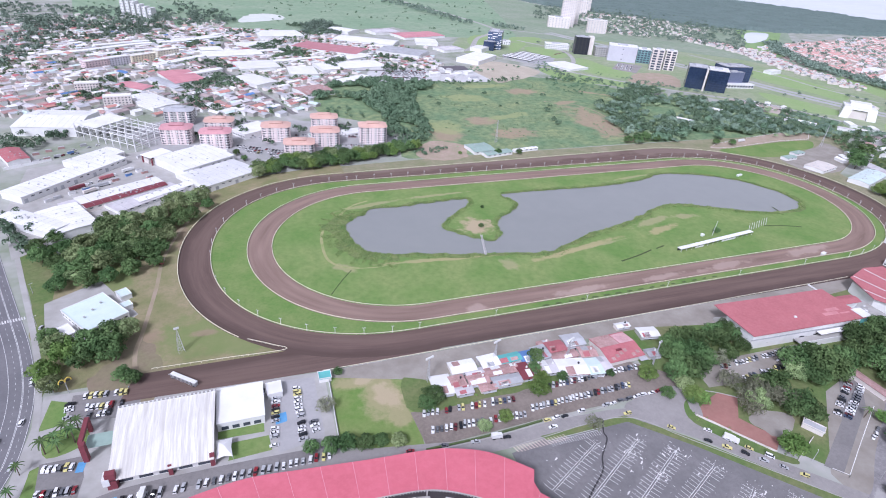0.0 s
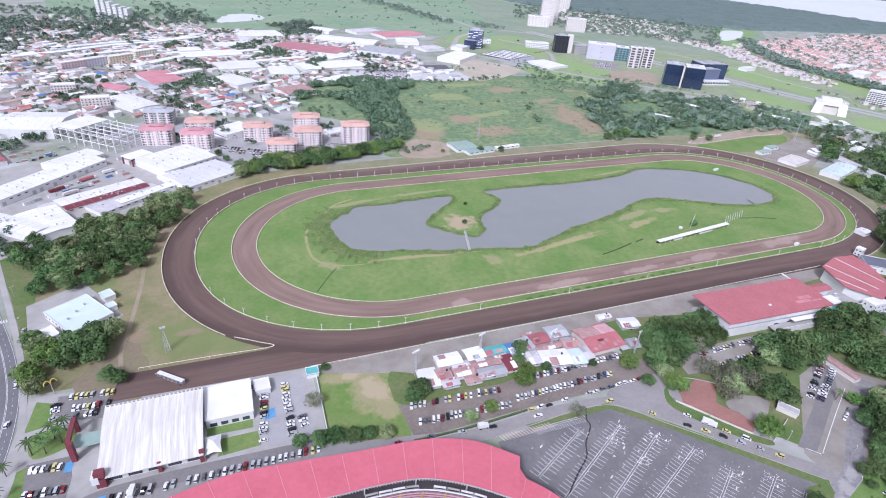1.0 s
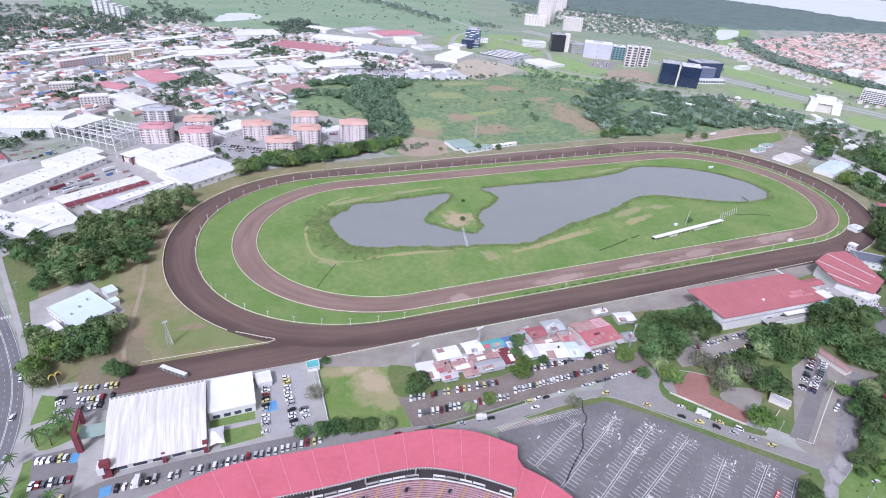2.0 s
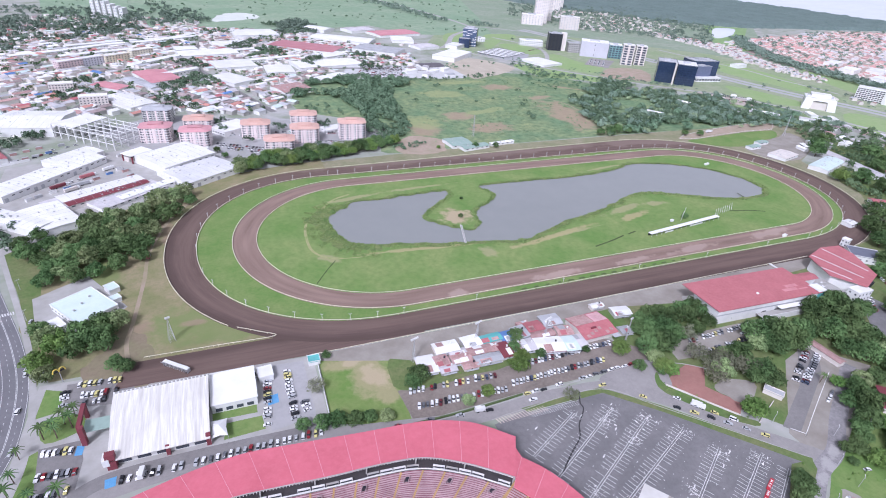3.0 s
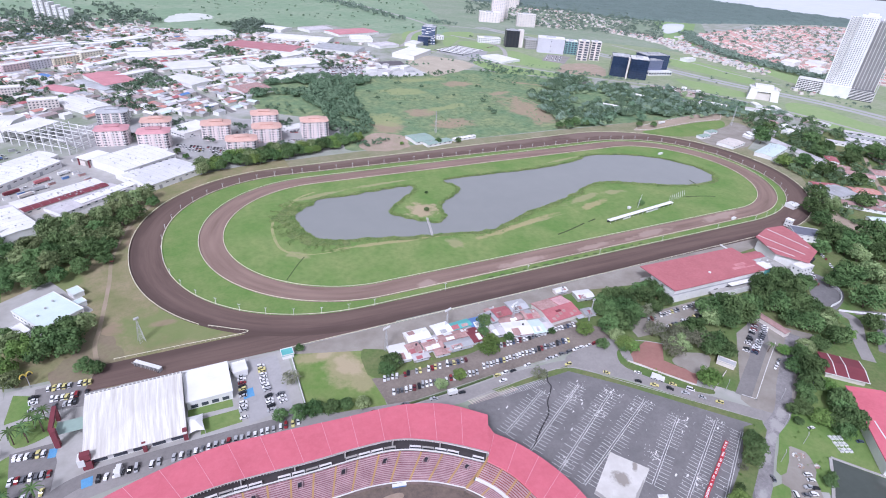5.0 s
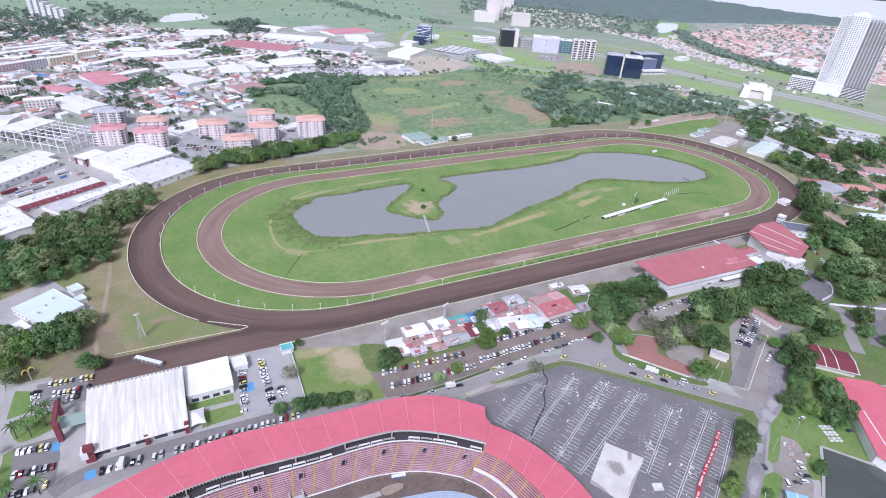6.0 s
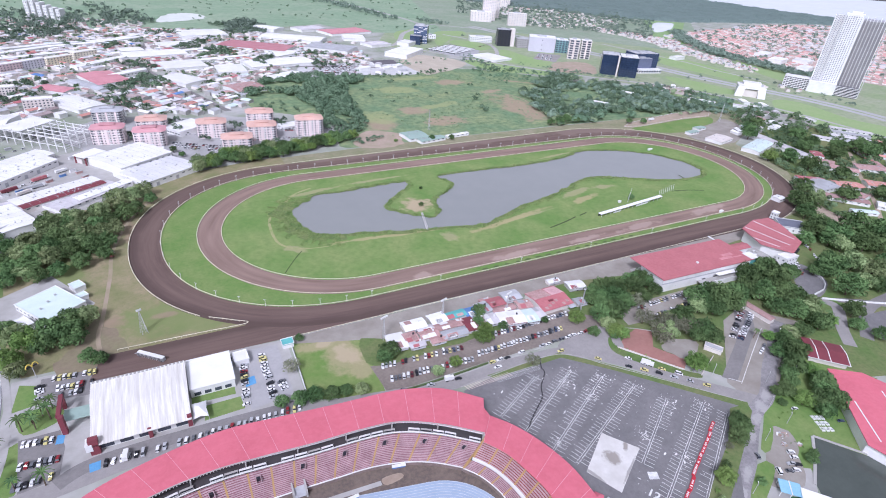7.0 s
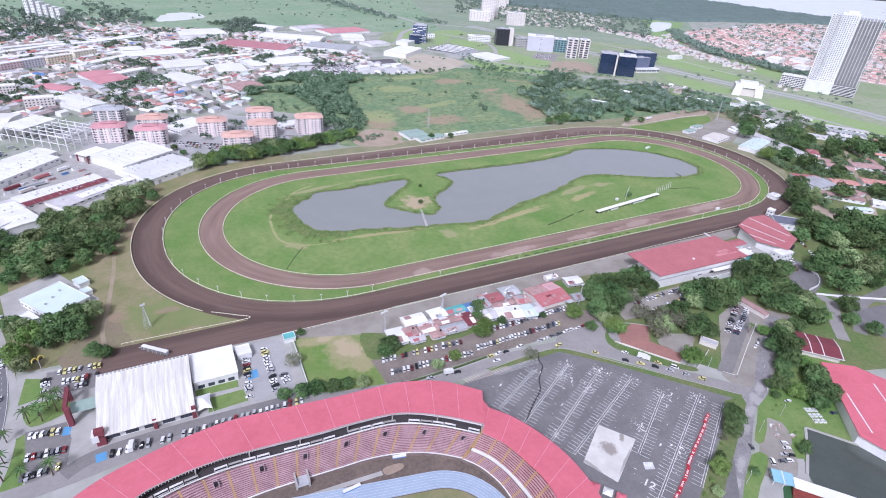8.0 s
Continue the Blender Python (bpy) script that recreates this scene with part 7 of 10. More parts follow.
banded_tower(512, 925, -32)
building("office_annex", 488, 905, 26, 20, 20, -32, GREY_ROOF, NAVY_GLASS, "dark glass annex of the banded tower", "office block")
slab_block(722, 868, 34, 28, 40, -22, DARK, "black glass office block with a white core", 9, 4, 3, GREY_ROOF, pw=5, ph=2.4)
building("white_core", 742, 858, 12, 18, 42, -22, PALE, CREAM, "tall white service core", "tower")
building("parking_deck", 762, 838, 30, 26, 22, -22, GREY_ROOF, CONCRETE, "open grey parking deck", windows=(5, 5, 4, 4.0, 1.6))
slab_block(790, 790, 66, 48, 34, -34, mat("lilac_cladding", lin(204, 203, 214), lin(190, 189, 202), None, 0.05, 0.4, 0.5, 0.3, 0.6), "wide lilac-grey clad office block", 3, 1, 3, PALE, pw=2, ph=2)
slab_block(838, 770, 30, 40, 30, -34, mat("muted_teal_glass", lin(120, 166, 168), lin(104, 148, 152), lin(150, 188, 188), 0.05, 0.3, 0.7, 0.4, 0.2), "low teal glass office wing", 6, 4, 5, PALE, pw=5, ph=3, glass=GLASS)
slab_block(812, 690, 26, 24, 44, -34, CREAM, "cream office tower with dark glass strips", 8, 2, 2, PALE, pw=8, ph=3.6)
slab_block(846, 686, 24, 24, 42, -34, CREAM, "cream office tower with dark glass strips", 8, 2, 2, PALE, pw=8, ph=3.6)
slab_block(690, 930, 60, 30, 12, -22, WHITE, "low white office with dark windows", 3, 10, 5, PALE, pw=3, ph=1.6)
slab_block(566, 985, 30, 20, 8, -22, WHITE, "low white office pavilion", 2, 5, 3, PALE)
STRIP_GLASS = mat("grey_strip_glass", lin(150, 152, 162), lin(132, 134, 146), None, 0.1, 0.6, 0.6, 0.3, 0.3)


def portal_office(x, y, turn):
    """White office with sloping flanks round a recessed cream front."""
    t = thing("office_building", x, y, 0, turn, "white office with sloping flanks round a recessed cream front", "office block")
    part("wall", box(-24, -12, 0, 24, 22, 19), WHITE, t)
    part("roof", box(-24.4, -12.4, 19, 24.4, 22.4, 19.5), PALE, t)
    part("upper_storey", box(-15, 0, 19.5, 17, 20, 24), WHITE, t)
    part("upper_roof", box(-15.5, -0.5, 24, 17.5, 20.5, 24.5), PALE, t)
    for s in (-1, 1):
        bm = bmesh.new()
        v = add_box(bm, s * 21 - 7, -22, 0, s * 21 + 7, -11.9, 20)
        for q in v:
            if q.co.z > 10:
                q.co.x -= s * 3
                q.co.y += 3 if q.co.y < -15 else 0
        part("flank", bm, WHITE, t)
    part("lintel", box(-14.5, -19.5, 15.5, 14.5, -12.1, 19.2), WHITE, t)
    part("front_panel", box(-13.8, -16.5, 0, 13.8, -12.1, 14), CREAM, t)
    # solid dark strips draw the shade at the recess edges
    for u in (-13.6, 13.6):
        part("shadow_gap", box(u - 0.5, -17.0, 0, u + 0.5, -16.52, 15.4), DARK, t)
    part("top_glass", box(-13.8, -16.4, 14.1, 13.8, -12.1, 15.4), DARK, t, "dark glass strip")
    for f in range(4):
        part("window_band", box(-24.1, -8, 3 + 4 * f, -23.98, 18, 4.4 + 4 * f), STRIP_GLASS, t)
        part("window_band", box(23.98, -8, 3 + 4 * f, 24.1, 18, 4.4 + 4 * f), STRIP_GLASS, t)
    for u, v in ((-19, 10), (20, 4), (21, 14)):
        part("roof_plant", box(u - 2, v - 2, 19.5, u + 2, v + 2, 21.4), GREY_ROOF, t)


portal_office(956, 304, -48)


def tower():
    """A finished white slab of two steps and a bare concrete wing, on a podium of parking decks."""
    turn = -62
    t = thing("tower_block", 1175, 265, 0, turn, "very tall white apartment tower with an unfinished grey wing", "tower block")
    part("wall", box(-30, 0, 0, 0, 26, 156), WHITE, t, "white finished tower slab")
    part("side_wall", box(-48, 4, 0, -30, 28, 152), WHITE, t, "white slab with balcony lines")
    bare = mat("bare_concrete_wall", lin(182, 183, 190), lin(160, 161, 168), None, 0.1, 0.6, 0.7, 0.4, 0.85)
    part("wing_wall", box(0.2, 6, 0, 42, 28, 150), bare, t, "bare grey unfinished wing")
    part("roof", box(-30.4, -0.4, 156, 0.4, 26.4, 157.2), PALE, t)
    part("roof_crown", box(-22, 5, 157.2, -4, 20, 161), WHITE, t)
    tower_glass = mat("tower_glass", lin(132, 136, 148), lin(112, 118, 130), None, 0.1, 0.6, 0.6, 0.3, 0.3)
    bm = bmesh.new()
    for f in range(38):
        z = 24 + 3.45 * f
        for k in range(7):
            u = -28 + 4.1 * k
            add_box(bm, u - 1.0, -0.12, z - 0.9, u + 1.0, 0.02, z + 0.9)
        for u in (-45, -39.5, -33.5):
            add_box(bm, u - 0.9, 3.88, z - 0.9, u + 0.9, 4.02, z + 0.9)
        for u in (-36.4, -42.3):
            part("balcony", box(u - 1.2, 2.6, z - 1.5, u + 1.2, 4.0, z - 0.4), CONCRETE, t)
    part("glazing", bm, tower_glass, t)["kind"] = "stuff"
    for k in range(8):
        u = -30 + 4.3 * k
        part("pilaster", box(u - 0.35, -0.7, 22, u + 0.35, 0.0, 156), WHITE, t)
    for f in range(37):
        part("floor_slab", box(0.4, 3.4, 22 + 3.45 * f, 42.6, 27, 22.5 + 3.45 * f), CONCRETE, t)
    for k in range(8):
        u = 1.2 + 5.8 * k
        part("column", box(u - 0.6, 3.2, 20, u + 0.6, 4.4, 150 + (4 if k % 2 else 1)), WHITE, t)
    p = thing("tower_podium", 1175, 265, 0, turn, "white podium decks at the tower's foot", "podium")
    part("wall", box(-48, -12, 0, 2, -0.8, 22), WHITE, p)
    part("deck_roof", box(-48.5, -12.5, 22, 2.5, -0.8, 22.6), PALE, p)
    # deck wings are solid; dark colour replaces the shade between floors
    part("wing", box(2.6, -9, 0, 44, 3.0, 19), DARK, p, "solid parking deck coloured dark for its shaded openings")
    for f in range(7):
        part("deck_band", box(2.4, -9.6, 1.6 + 2.9 * f, 44.4, -9.05, 2.7 + 2.9 * f), WHITE, p)
    part("left_wing", box(-96, -6, 0, -48.5, 24, 24), DARK, p, "solid parking deck coloured dark for its shaded openings")
    for f in range(7):
        part("deck_band", box(-96.3, -6.5, 2.2 + 3.5 * f, -48.6, -6.05, 3.6 + 3.5 * f), WHITE, p)
    for k in range(11):
        part("deck_pier", box(-96 + 4.7 * k, -6.8, 0, -95 + 4.7 * k, -6.1, 24), WHITE, p)
    part("left_roof", box(-96.4, -6.4, 24, -48.4, 24.4, 24.6), PALE, p)
    part("crane_mast", box(45, 8, 0, 46.4, 9.4, 166), STEEL, p, "slender tower crane mast")
    part("crane_jib", box(30, 8.2, 164, 70, 9.2, 165.2), STEEL, p)


tower()
for x, y, w, d, h, lab in ((948, 1322, 44, 30, 92, "pale high-rise apartment tower"), (1010, 1392, 40, 28, 92, "pale high-rise apartment tower"), (984, 1200, 60, 26, 38, "cream mid-rise block"), (905, 1300, 70, 40, 30, "white stepped hotel block"), (1278, 1745, 50, 30, 75, "distant pale high-rise"), (1190, 1640, 60, 26, 50, "distant pale high-rise")):
    slab_block(x, y, w, d, h, -25, CREAM, lab + " far off", max(4, int(h / 4.5)), 7, 5, PALE, "high_rise", 3.0, 2.0, mat("pale_far_glass", lin(176, 176, 186), lin(158, 158, 170), None, 0.1, 0.6, 0.6, 0.3, 0.4) if "pale_far_glass" not in bpy.data.materials else bpy.data.materials["pale_far_glass"])
# colourful four-storey housing rows
for x, y, w, wall, word in ((-316, 716, 40, mat("pale_pink_render", lin(238, 210, 212), None, None), "pink"), (-287, 742, 40, mat("lilac_render", lin(222, 218, 230), None, None), "lilac"), (-252, 764, 44, mat("yellow_render", lin(240, 228, 200), None, None, spread=0.04), "yellow"), (-216, 810, 44, mat("pale_yellow_render", lin(240, 232, 210), None, None), "pale yellow"), (-250, 486, 34, CREAM, "cream"), (-300, 560, 30, CREAM, "cream")):
    t = building("housing_block", x, y, w, 14, 13.5, 40 if y > 600 else 8, PALE, wall, "four-storey " + word + " housing block with white bands", "housing block")
    panes(t, w, 14, 13.5, 4, 8, 3, 1.8, 1.5, None, "sw", joined=True)
# east side: club building by the canal, tribune, blue hut, long hall
t = thing("pavilion", 277.5, -260.5, 0, -45, "low pavilion with a dark red roof and white stripes", "pavilion")
part("wall", box(-11.5, -10, 0, 11.5, 10, 4.0), CREAM, t)
bm = bmesh.new()
for q in (((-13, -11.5, 4.1), (13, -11.5, 4.1), (13, 0, 5.6), (-13, 0, 5.6)), ((-13, 0, 5.6), (13, 0, 5.6), (13, 11.5, 4.1), (-13, 11.5, 4.1))):
    bm.faces.new([bm.verts.new(c) for c in q])
bmesh.ops.remove_doubles(bm, verts=bm.verts, dist=0.01)
r = bmesh.ops.extrude_face_region(bm, geom=bm.faces[:])
bmesh.ops.translate(bm, verts=[v for v in r["geom"] if isinstance(v, bmesh.types.BMVert)], vec=(0, 0, 0.3))
bmesh.ops.recalc_face_normals(bm, faces=bm.faces)
part("roof", bm, MAROON, t, "dark red sheet roof")
for u in (-6.5, 1.0, 12.6):
    bm = bmesh.new()
    for v0, v1, z0, z1 in ((-11.6, 0, 4.46, 5.96), (0, 11.6, 5.96, 4.46)):
        bm.faces.new([bm.verts.new(c) for c in ((u - 0.3, v0, z0), (u + 0.3, v0, z0), (u + 0.3, v1, z1), (u - 0.3, v1, z1))])
    part("ridge_flashing", bm, WHITE, t)
part("eaves_gutter", box(-13.2, -11.9, 4.1, 13.2, -11.5, 4.5), WHITE, t)
t = thing("sports_hall", 243, -305, 0, 0, "large hall with a rose red sheet roof by the canal", "hall")
plan = [(12, 31), (30, 19), (34, 8), (40, -4), (-25, -36), (-30, -17), (2, 18)]
bm = bmesh.new()
top = bm.faces.new([bm.verts.new((px, py, 8.0)) for px, py in plan[::-1]])
r = bmesh.ops.extrude_face_region(bm, geom=[top])
bmesh.ops.translate(bm, verts=[w2 for w2 in r["geom"] if isinstance(w2, bmesh.types.BMVert)], vec=(0, 0, -0.5))
bmesh.ops.recalc_face_normals(bm, faces=bm.faces)
part("roof", bm, STADIUM_RED, t)
part("wall", sheet([[(px * 0.95, py * 0.95) for px, py in plan]], 7.4, 7.4), WHITE, t)
for a, b in (((-2, 6), (-21, -19)), ((24, 4), (10, -14))):
    p, q = Vector((*a, 8.06)), Vector((*b, 8.06))
    s = Vector((-(q - p).y, (q - p).x, 0)).normalized() * 0.4
    bm = bmesh.new()
    bm.faces.new([bm.verts.new(w2) for w2 in (p + s, p - s, q - s, q + s)])
    part("roof_stripe", bm, WHITE, t)
t = thing("blue_shelter", 150, -320, 0, -44, "open shelter with a sky blue sheet roof", "shelter")
SKY_SHEET = mat("sky_blue_sheet", lin(150, 206, 232), lin(130, 190, 220), None, 0.2, 0.8, 0.6, 0.3, 0.6)
for x0, x1 in ((-5.2, -0.08), (0.08, 5.2)):
    part("roof", box(x0, -4.2, 3.5, x1, 4.2, 3.75), SKY_SHEET, t, "sky blue roof sheet")
part("ridge", box(-0.25, -4.3, 3.75, 0.25, 4.3, 3.9), WHITE, t)
for px in (-4.8, 0, 4.8):
    for py in (-3.8, 3.8):
        part("post", box(px - 0.12, py - 0.12, 0, px + 0.12, py + 0.12, 3.5), WHITE, t)
part("counter", box(-4.4, 2.0, 0, 4.4, 3.4, 1.1), CREAM, t)
t = thing("tribune", 160, -336, 0, -49, "small tribune with white roof and red benches", "tribune")
part("roof", box(-14, -2, 4.0, 16, 5, 4.3), PALE, t)
for k in range(5):
    part("bench_row", box(-14, -6 + 1.2 * k, 0, 16, -4.8 + 1.2 * k, 0.5 + 0.5 * k), SEAT_TERRACOTTA, t)
for k in range(5):
    part("post", box(-13 + 7 * k, 4.4, 0, -12.7 + 7 * k, 4.7, 4.0), WHITE, t)
building("garden_shed", 207.5, -226, 11, 5, 3, -58, GREY_ROOF, CREAM, "grey roofed shed under the trees", "shed")
building("market_shelter", 277, -208, 27, 6, 3.6, -88, RUST, CREAM, "long rusty roofed shelter at the lot", "shelter", 0.8)

# long white terraces of row houses
for pts, back in (([(-352, 846), (-285, 907), (-203, 949), (-120, 1012)], 15), ([(-352, 890), (-270, 941), (-173, 980), (-125, 1042)], 14), ([(-227, 718), (-170, 782), (-93, 850)], 16), ([(-345, 797), (-293, 828), (-235, 862)], 14), ([(-420, 800), (-352, 846)], 15), ([(-300, 760), (-232, 820)], 13), ([(-60, 840), (20, 880)], 14), ([(-30, 750), (70, 790)], 15), ([(-180, 640), (-120, 690)], 14)):
    for (ax, ay), (bx, by) in zip(pts, pts[1:]):
        length, turn = math.hypot(bx - ax, by - ay), math.degrees(math.atan2(by - ay, bx - ax))
        t = building("terrace_row", (ax + bx) / 2, (ay + by) / 2, length - 2, back, 5.0, turn, PALE, WHITE, "long terrace of white-roofed row houses", "row houses", 1.5, None, 0, "terraces of the town")
        glazing = bmesh.new()
        for k in range(int(length / 7)):
            u = -length / 2 + 4 + 7 * k
            add_box(glazing, u, -back / 2 - 0.06, 1.2, u + 2.0, -back / 2 + 0.02, 2.6)
        part("glazing", glazing, GLASS, t)["kind"] = "stuff"
# timber and steel poles along the lanes
for x, y in ((196, -277), (194, -290), (237, -265), (170, -293), (132, -313), (264, -235), (187, -243), (214, -262), (-236, 20), (-224, -20), (-214, -70)):
    t = thing("utility_pole", x, y, 0, 35, "pale slender utility pole beside the lane", "utility pole", "poles along the lane")
    part("shaft", tube((0, 0, 0), (0, 0, 8.5), 0.18, 0.12, 8), STEEL, t)
    part("crossarm", box(-1.0, -0.08, 7.8, 1.0, 0.08, 7.95), STEEL, t)
    part("lamp_head", box(0.9, -0.15, 7.95, 1.8, 0.15, 8.1), WHITE, t)

for pts, h, lab in (([(-88, 386), (-67, 355), (-74, 310), (-94, 338)], 6, "grey flat-roofed parking deck of the estate"), ([(30, 330), (80, 345), (76, 325), (32, 312)], 4, "low white carport beside the apartments"), ([(-14, 320), (-2, 322), (0, 306), (-12, 304)], 4, "low teal-roofed estate pavilion"), ([(-150, 290), (-112, 268), (-108, 276), (-146, 298)], 3.4, "long low white estate store")):
    x, y, w, d, turn = facing(pts)
    t = building("estate_building", x, y, w * 0.95, d * 0.95, h, turn, GREEN_ROOF if "teal" in lab else PALE, WHITE, lab, "building", 0.0, (1, max(2, int(w / 5)), 2, 3.0, 1.2))

# far white apartment slabs on the town's edge
for k in range(6):
    h = (38, 40, 36, 30, 26, 24)[k]
    t = building("apartment_slab", -352 + 13 * k, 1318 - 7 * k, 9, 22, h, -25, PALE, WHITE, "slim white apartment slab at the town's edge", "apartment block", 0.0, None, 0, "white slabs at the edge")
    panes(t, 9, 22, h, int(h / 6), 2, 4, 1.6, 2.4, None, "sw", joined=True)
# white stores by the tree belt and small yards beside the glass offices
for x, y, w, d, h, turn in ((1420, 560, 60, 34, 10, 20), (1470, 640, 70, 30, 9, 20), (1400, 470, 50, 28, 8, 20), (1500, 540, 60, 40, 9, 20), (1120, 640, 40, 20, 7, 10), (838, 392, 16, 9, 4, 40), (812, 402, 12, 8, 4, 30), (850, 366, 14, 8, 4, 40), (795, 380, 10, 7, 3.5, 10), (886, 262, 26, 12, 4, 60), (905, 235, 20, 10, 4, 60), (786, 405, 9, 6, 3.5, 20)):
    building("white_store", x, y, w, d, h, turn, PALE, WHITE, "plain white store with a low pitched roof", "store", 1.0, None, 0, "white stores")

def paddock_fence(pts):
    t = thing("paddock_fence", pts[0][0], pts[0][1], 0.09, 0, "white post-and-rail fence round the corral", "fence")
    base = Vector((pts[0][0], pts[0][1], 0))
    for a, b in zip(pts, pts[1:]):
        a, b = Vector((*a, 0)) - base, Vector((*b, 0)) - base
        n = max(2, int((b - a).length / 8))
        for k in range(n):
            p = a.lerp(b, k / n)
            part("post", box(p.x - 0.14, p.y - 0.14, 0, p.x + 0.14, p.y + 0.14, 1.6), WHITE, t)
        for z in (0.7, 1.4):
            part("rail", tube((a.x, a.y, z), (b.x, b.y, z), 0.09, 0.09, 4), WHITE, t)


paddock_fence([(548, 215), (630, 232), (707, 245), (761, 238), (727, 211), (670, 211), (600, 203), (556, 196), (528, 202), (548, 215)])
# long low sheds under the trees of the woodland
for x, y, w, d, turn, roof in ((692, 364, 34, 10, -60, PALE), (582, 319, 26, 8, -55, PALE), (752, 310, 22, 14, -40, GREY_ROOF), (796, 290, 34, 9, -55, PALE), (806, 272, 14, 8, -50, PALE), (770, 300, 16, 9, -40, WEATHERED), (846, 240, 24, 10, -50, WEATHERED), (872, 224, 26, 10, -50, PALE)):
    building("woodland_shed", x, y, w, d, 4.2, turn, roof, WHITE, "long low shed half hidden under trees", "shed", 1.2, None, 0, "sheds in the woodland")
# stores and heaps of the dealer's yard
for x, y, w, d, h, turn, roof in ((258, 640, 26, 14, 6, 20, PALE), (284, 616, 22, 12, 5, 50, WEATHERED), (306, 640, 24, 14, 5, 30, PALE), (330, 612, 18, 10, 4, 10, GREY_ROOF), (268, 664, 18, 12, 5, 35, BROWN_ROOF), (336, 656, 20, 12, 5, 35, PALE), (300, 668, 16, 12, 6, 60, WEATHERED)):
    building("yard_store", x, y, w, d, h, turn, roof, WHITE, "plain store in the dealer's yard", "store", 1.2, None, 0, "stores of the dealer's yard")

# shipping containers and stacked crates in the depot
crate = random.Random(61)
COLOURS = ((PALE, "white"), (GREY_ROOF, "grey"), (RUST, "rusty"), (BLUE_SHEET, "blue"), (PALE, "white"))
for x, y, turn in ((-236, 196, 38), (-231, 200, 38), (-214, 214, 38), (-196, 236, 40), (-190, 230, 40), (-204, 226, 38), (-256, 180, 40), (-262, 174, 42), (-296, 276, 30), (-288, 284, 30), (-280, 290, 30), (-270, 300, 30), (-302, 300, 20), (-292, 308, 20), (-282, 316, 20), (-262, 322, 25), (-200, 276, 50), (-224, 278, 50), (-150, 300, 10), (-232, 272, 50), (-246, 188, 38), (-184, 216, 40)):
    colour, word = crate.choice(COLOURS)
    t = thing("shipping_container", x, y, 0.07, turn + crate.uniform(-6, 6), word + " shipping container in the depot yard", "container", "containers of the depot")
    part("body", box(-3.0, -1.2, 0, 3.0, 1.2, 2.6), colour, t)
    part("door", box(3.0, -1.1, 0.1, 3.06, 1.1, 2.5), GREY_ROOF, t)
    part("roof_edge", box(-3.05, -1.25, 2.6, 3.05, 1.25, 2.68), STEEL, t)

# ---- houses of the town ----
RECTS = []
for ob in list(scene.objects):
    if ob.type == "MESH" and ob.parent and ob.name.split(".")[0] in ("wall", "column", "wing", "left_wing"):
        xs, ys = [c[0] for c in ob.bound_box], [c[1] for c in ob.bound_box]
        RECTS.append((ob.parent.matrix_basis.inverted(), min(xs), max(xs), min(ys), max(ys)))


def near_way(x, y, pad):
    p = Vector((x, y, 0))
    for line, width in WAYS:
        for a, b in zip(line, line[1:]):
            d = b - a
            k = max(0.0, min(1.0, (p - a).dot(d) / max(d.length_squared, 1e-6)))
            if (a + k * d - p).length < width / 2 + pad:
                return True
    return False


def taken(x, y, pad):
    for m, x0, x1, y0, y1 in RECTS:
        p = m @ Vector((x, y, 0))
        if x0 - pad < p.x < x1 + pad and y0 - pad < p.y < y1 + pad:
            return True
    return False


def lots(region, turn, sx, sy, seed, keep=0.9, jitter=0.25, pad=7.0):
    """Building plots on a turned grid inside a region, clear of roads and larger buildings."""
    r = random.Random(seed)
    c, s = math.cos(radians(turn)), math.sin(radians(turn))
    cx, cy = sum(p[0] for p in region) / len(region), sum(p[1] for p in region) / len(region)
    reach = max(math.hypot(p[0] - cx, p[1] - cy) for p in region)
    n, m = int(reach / sx) + 1, int(reach / sy) + 1
    for i in range(-n, n + 1):
        for j in range(-m, m + 1):
            u, v = (i + r.uniform(-jitter, jitter)) * sx, (j + r.uniform(-jitter, jitter)) * sy
            x, y = cx + u * c - v * s, cy + u * s + v * c
            if r.random() < keep and inside(x, y, region) and not taken(x, y, pad) and not near_way(x, y, pad * 0.8):
                yield x, y, r


ROOFS = ((PALE, "white sheet", 4.5), (WEATHERED, "weathered pale", 7), (GREY_ROOF, "grey sheet", 4.5), (RUST, "rusty", 4), (BROWN_ROOF, "brown stained", 3), (RED, "red sheet", 1.2), (TILE, "terracotta tiled", 2.0), (BLUE_SHEET, "blue sheet", 0.3), (AQUA, "pale aqua", 0.7))
WALLS = (CREAM, WHITE, CONCRETE)


def house(x, y, w, d, h, rise, turn, roof, word, wall, group, detailed=True):
    t = thing("house", x, y, 0, turn, "low house with a " + word + " roof", "house", group)
    part("wall", gable_wall(w, d, h, rise), wall, t)
    part("roof", gable(bmesh.new(), w, d, h, rise), roof, t)
    if detailed:
        part("door", box(-0.5, -d / 2 - 0.06, 0, 0.5, -d / 2 + 0.02, 2.1), DARK, t)
        for s in (-w * 0.3, w * 0.3):
            part("window", box(s - 0.8, -d / 2 - 0.06, 1.0, s + 0.8, -d / 2 + 0.02, 2.3), GLASS, t)
    return t


def pick(r, table):
    total = sum(k[-1] for k in table)
    f = r.random() * total
    for k in table:
        f -= k[-1]
        if f <= 0:
            return k
    return table[-1]


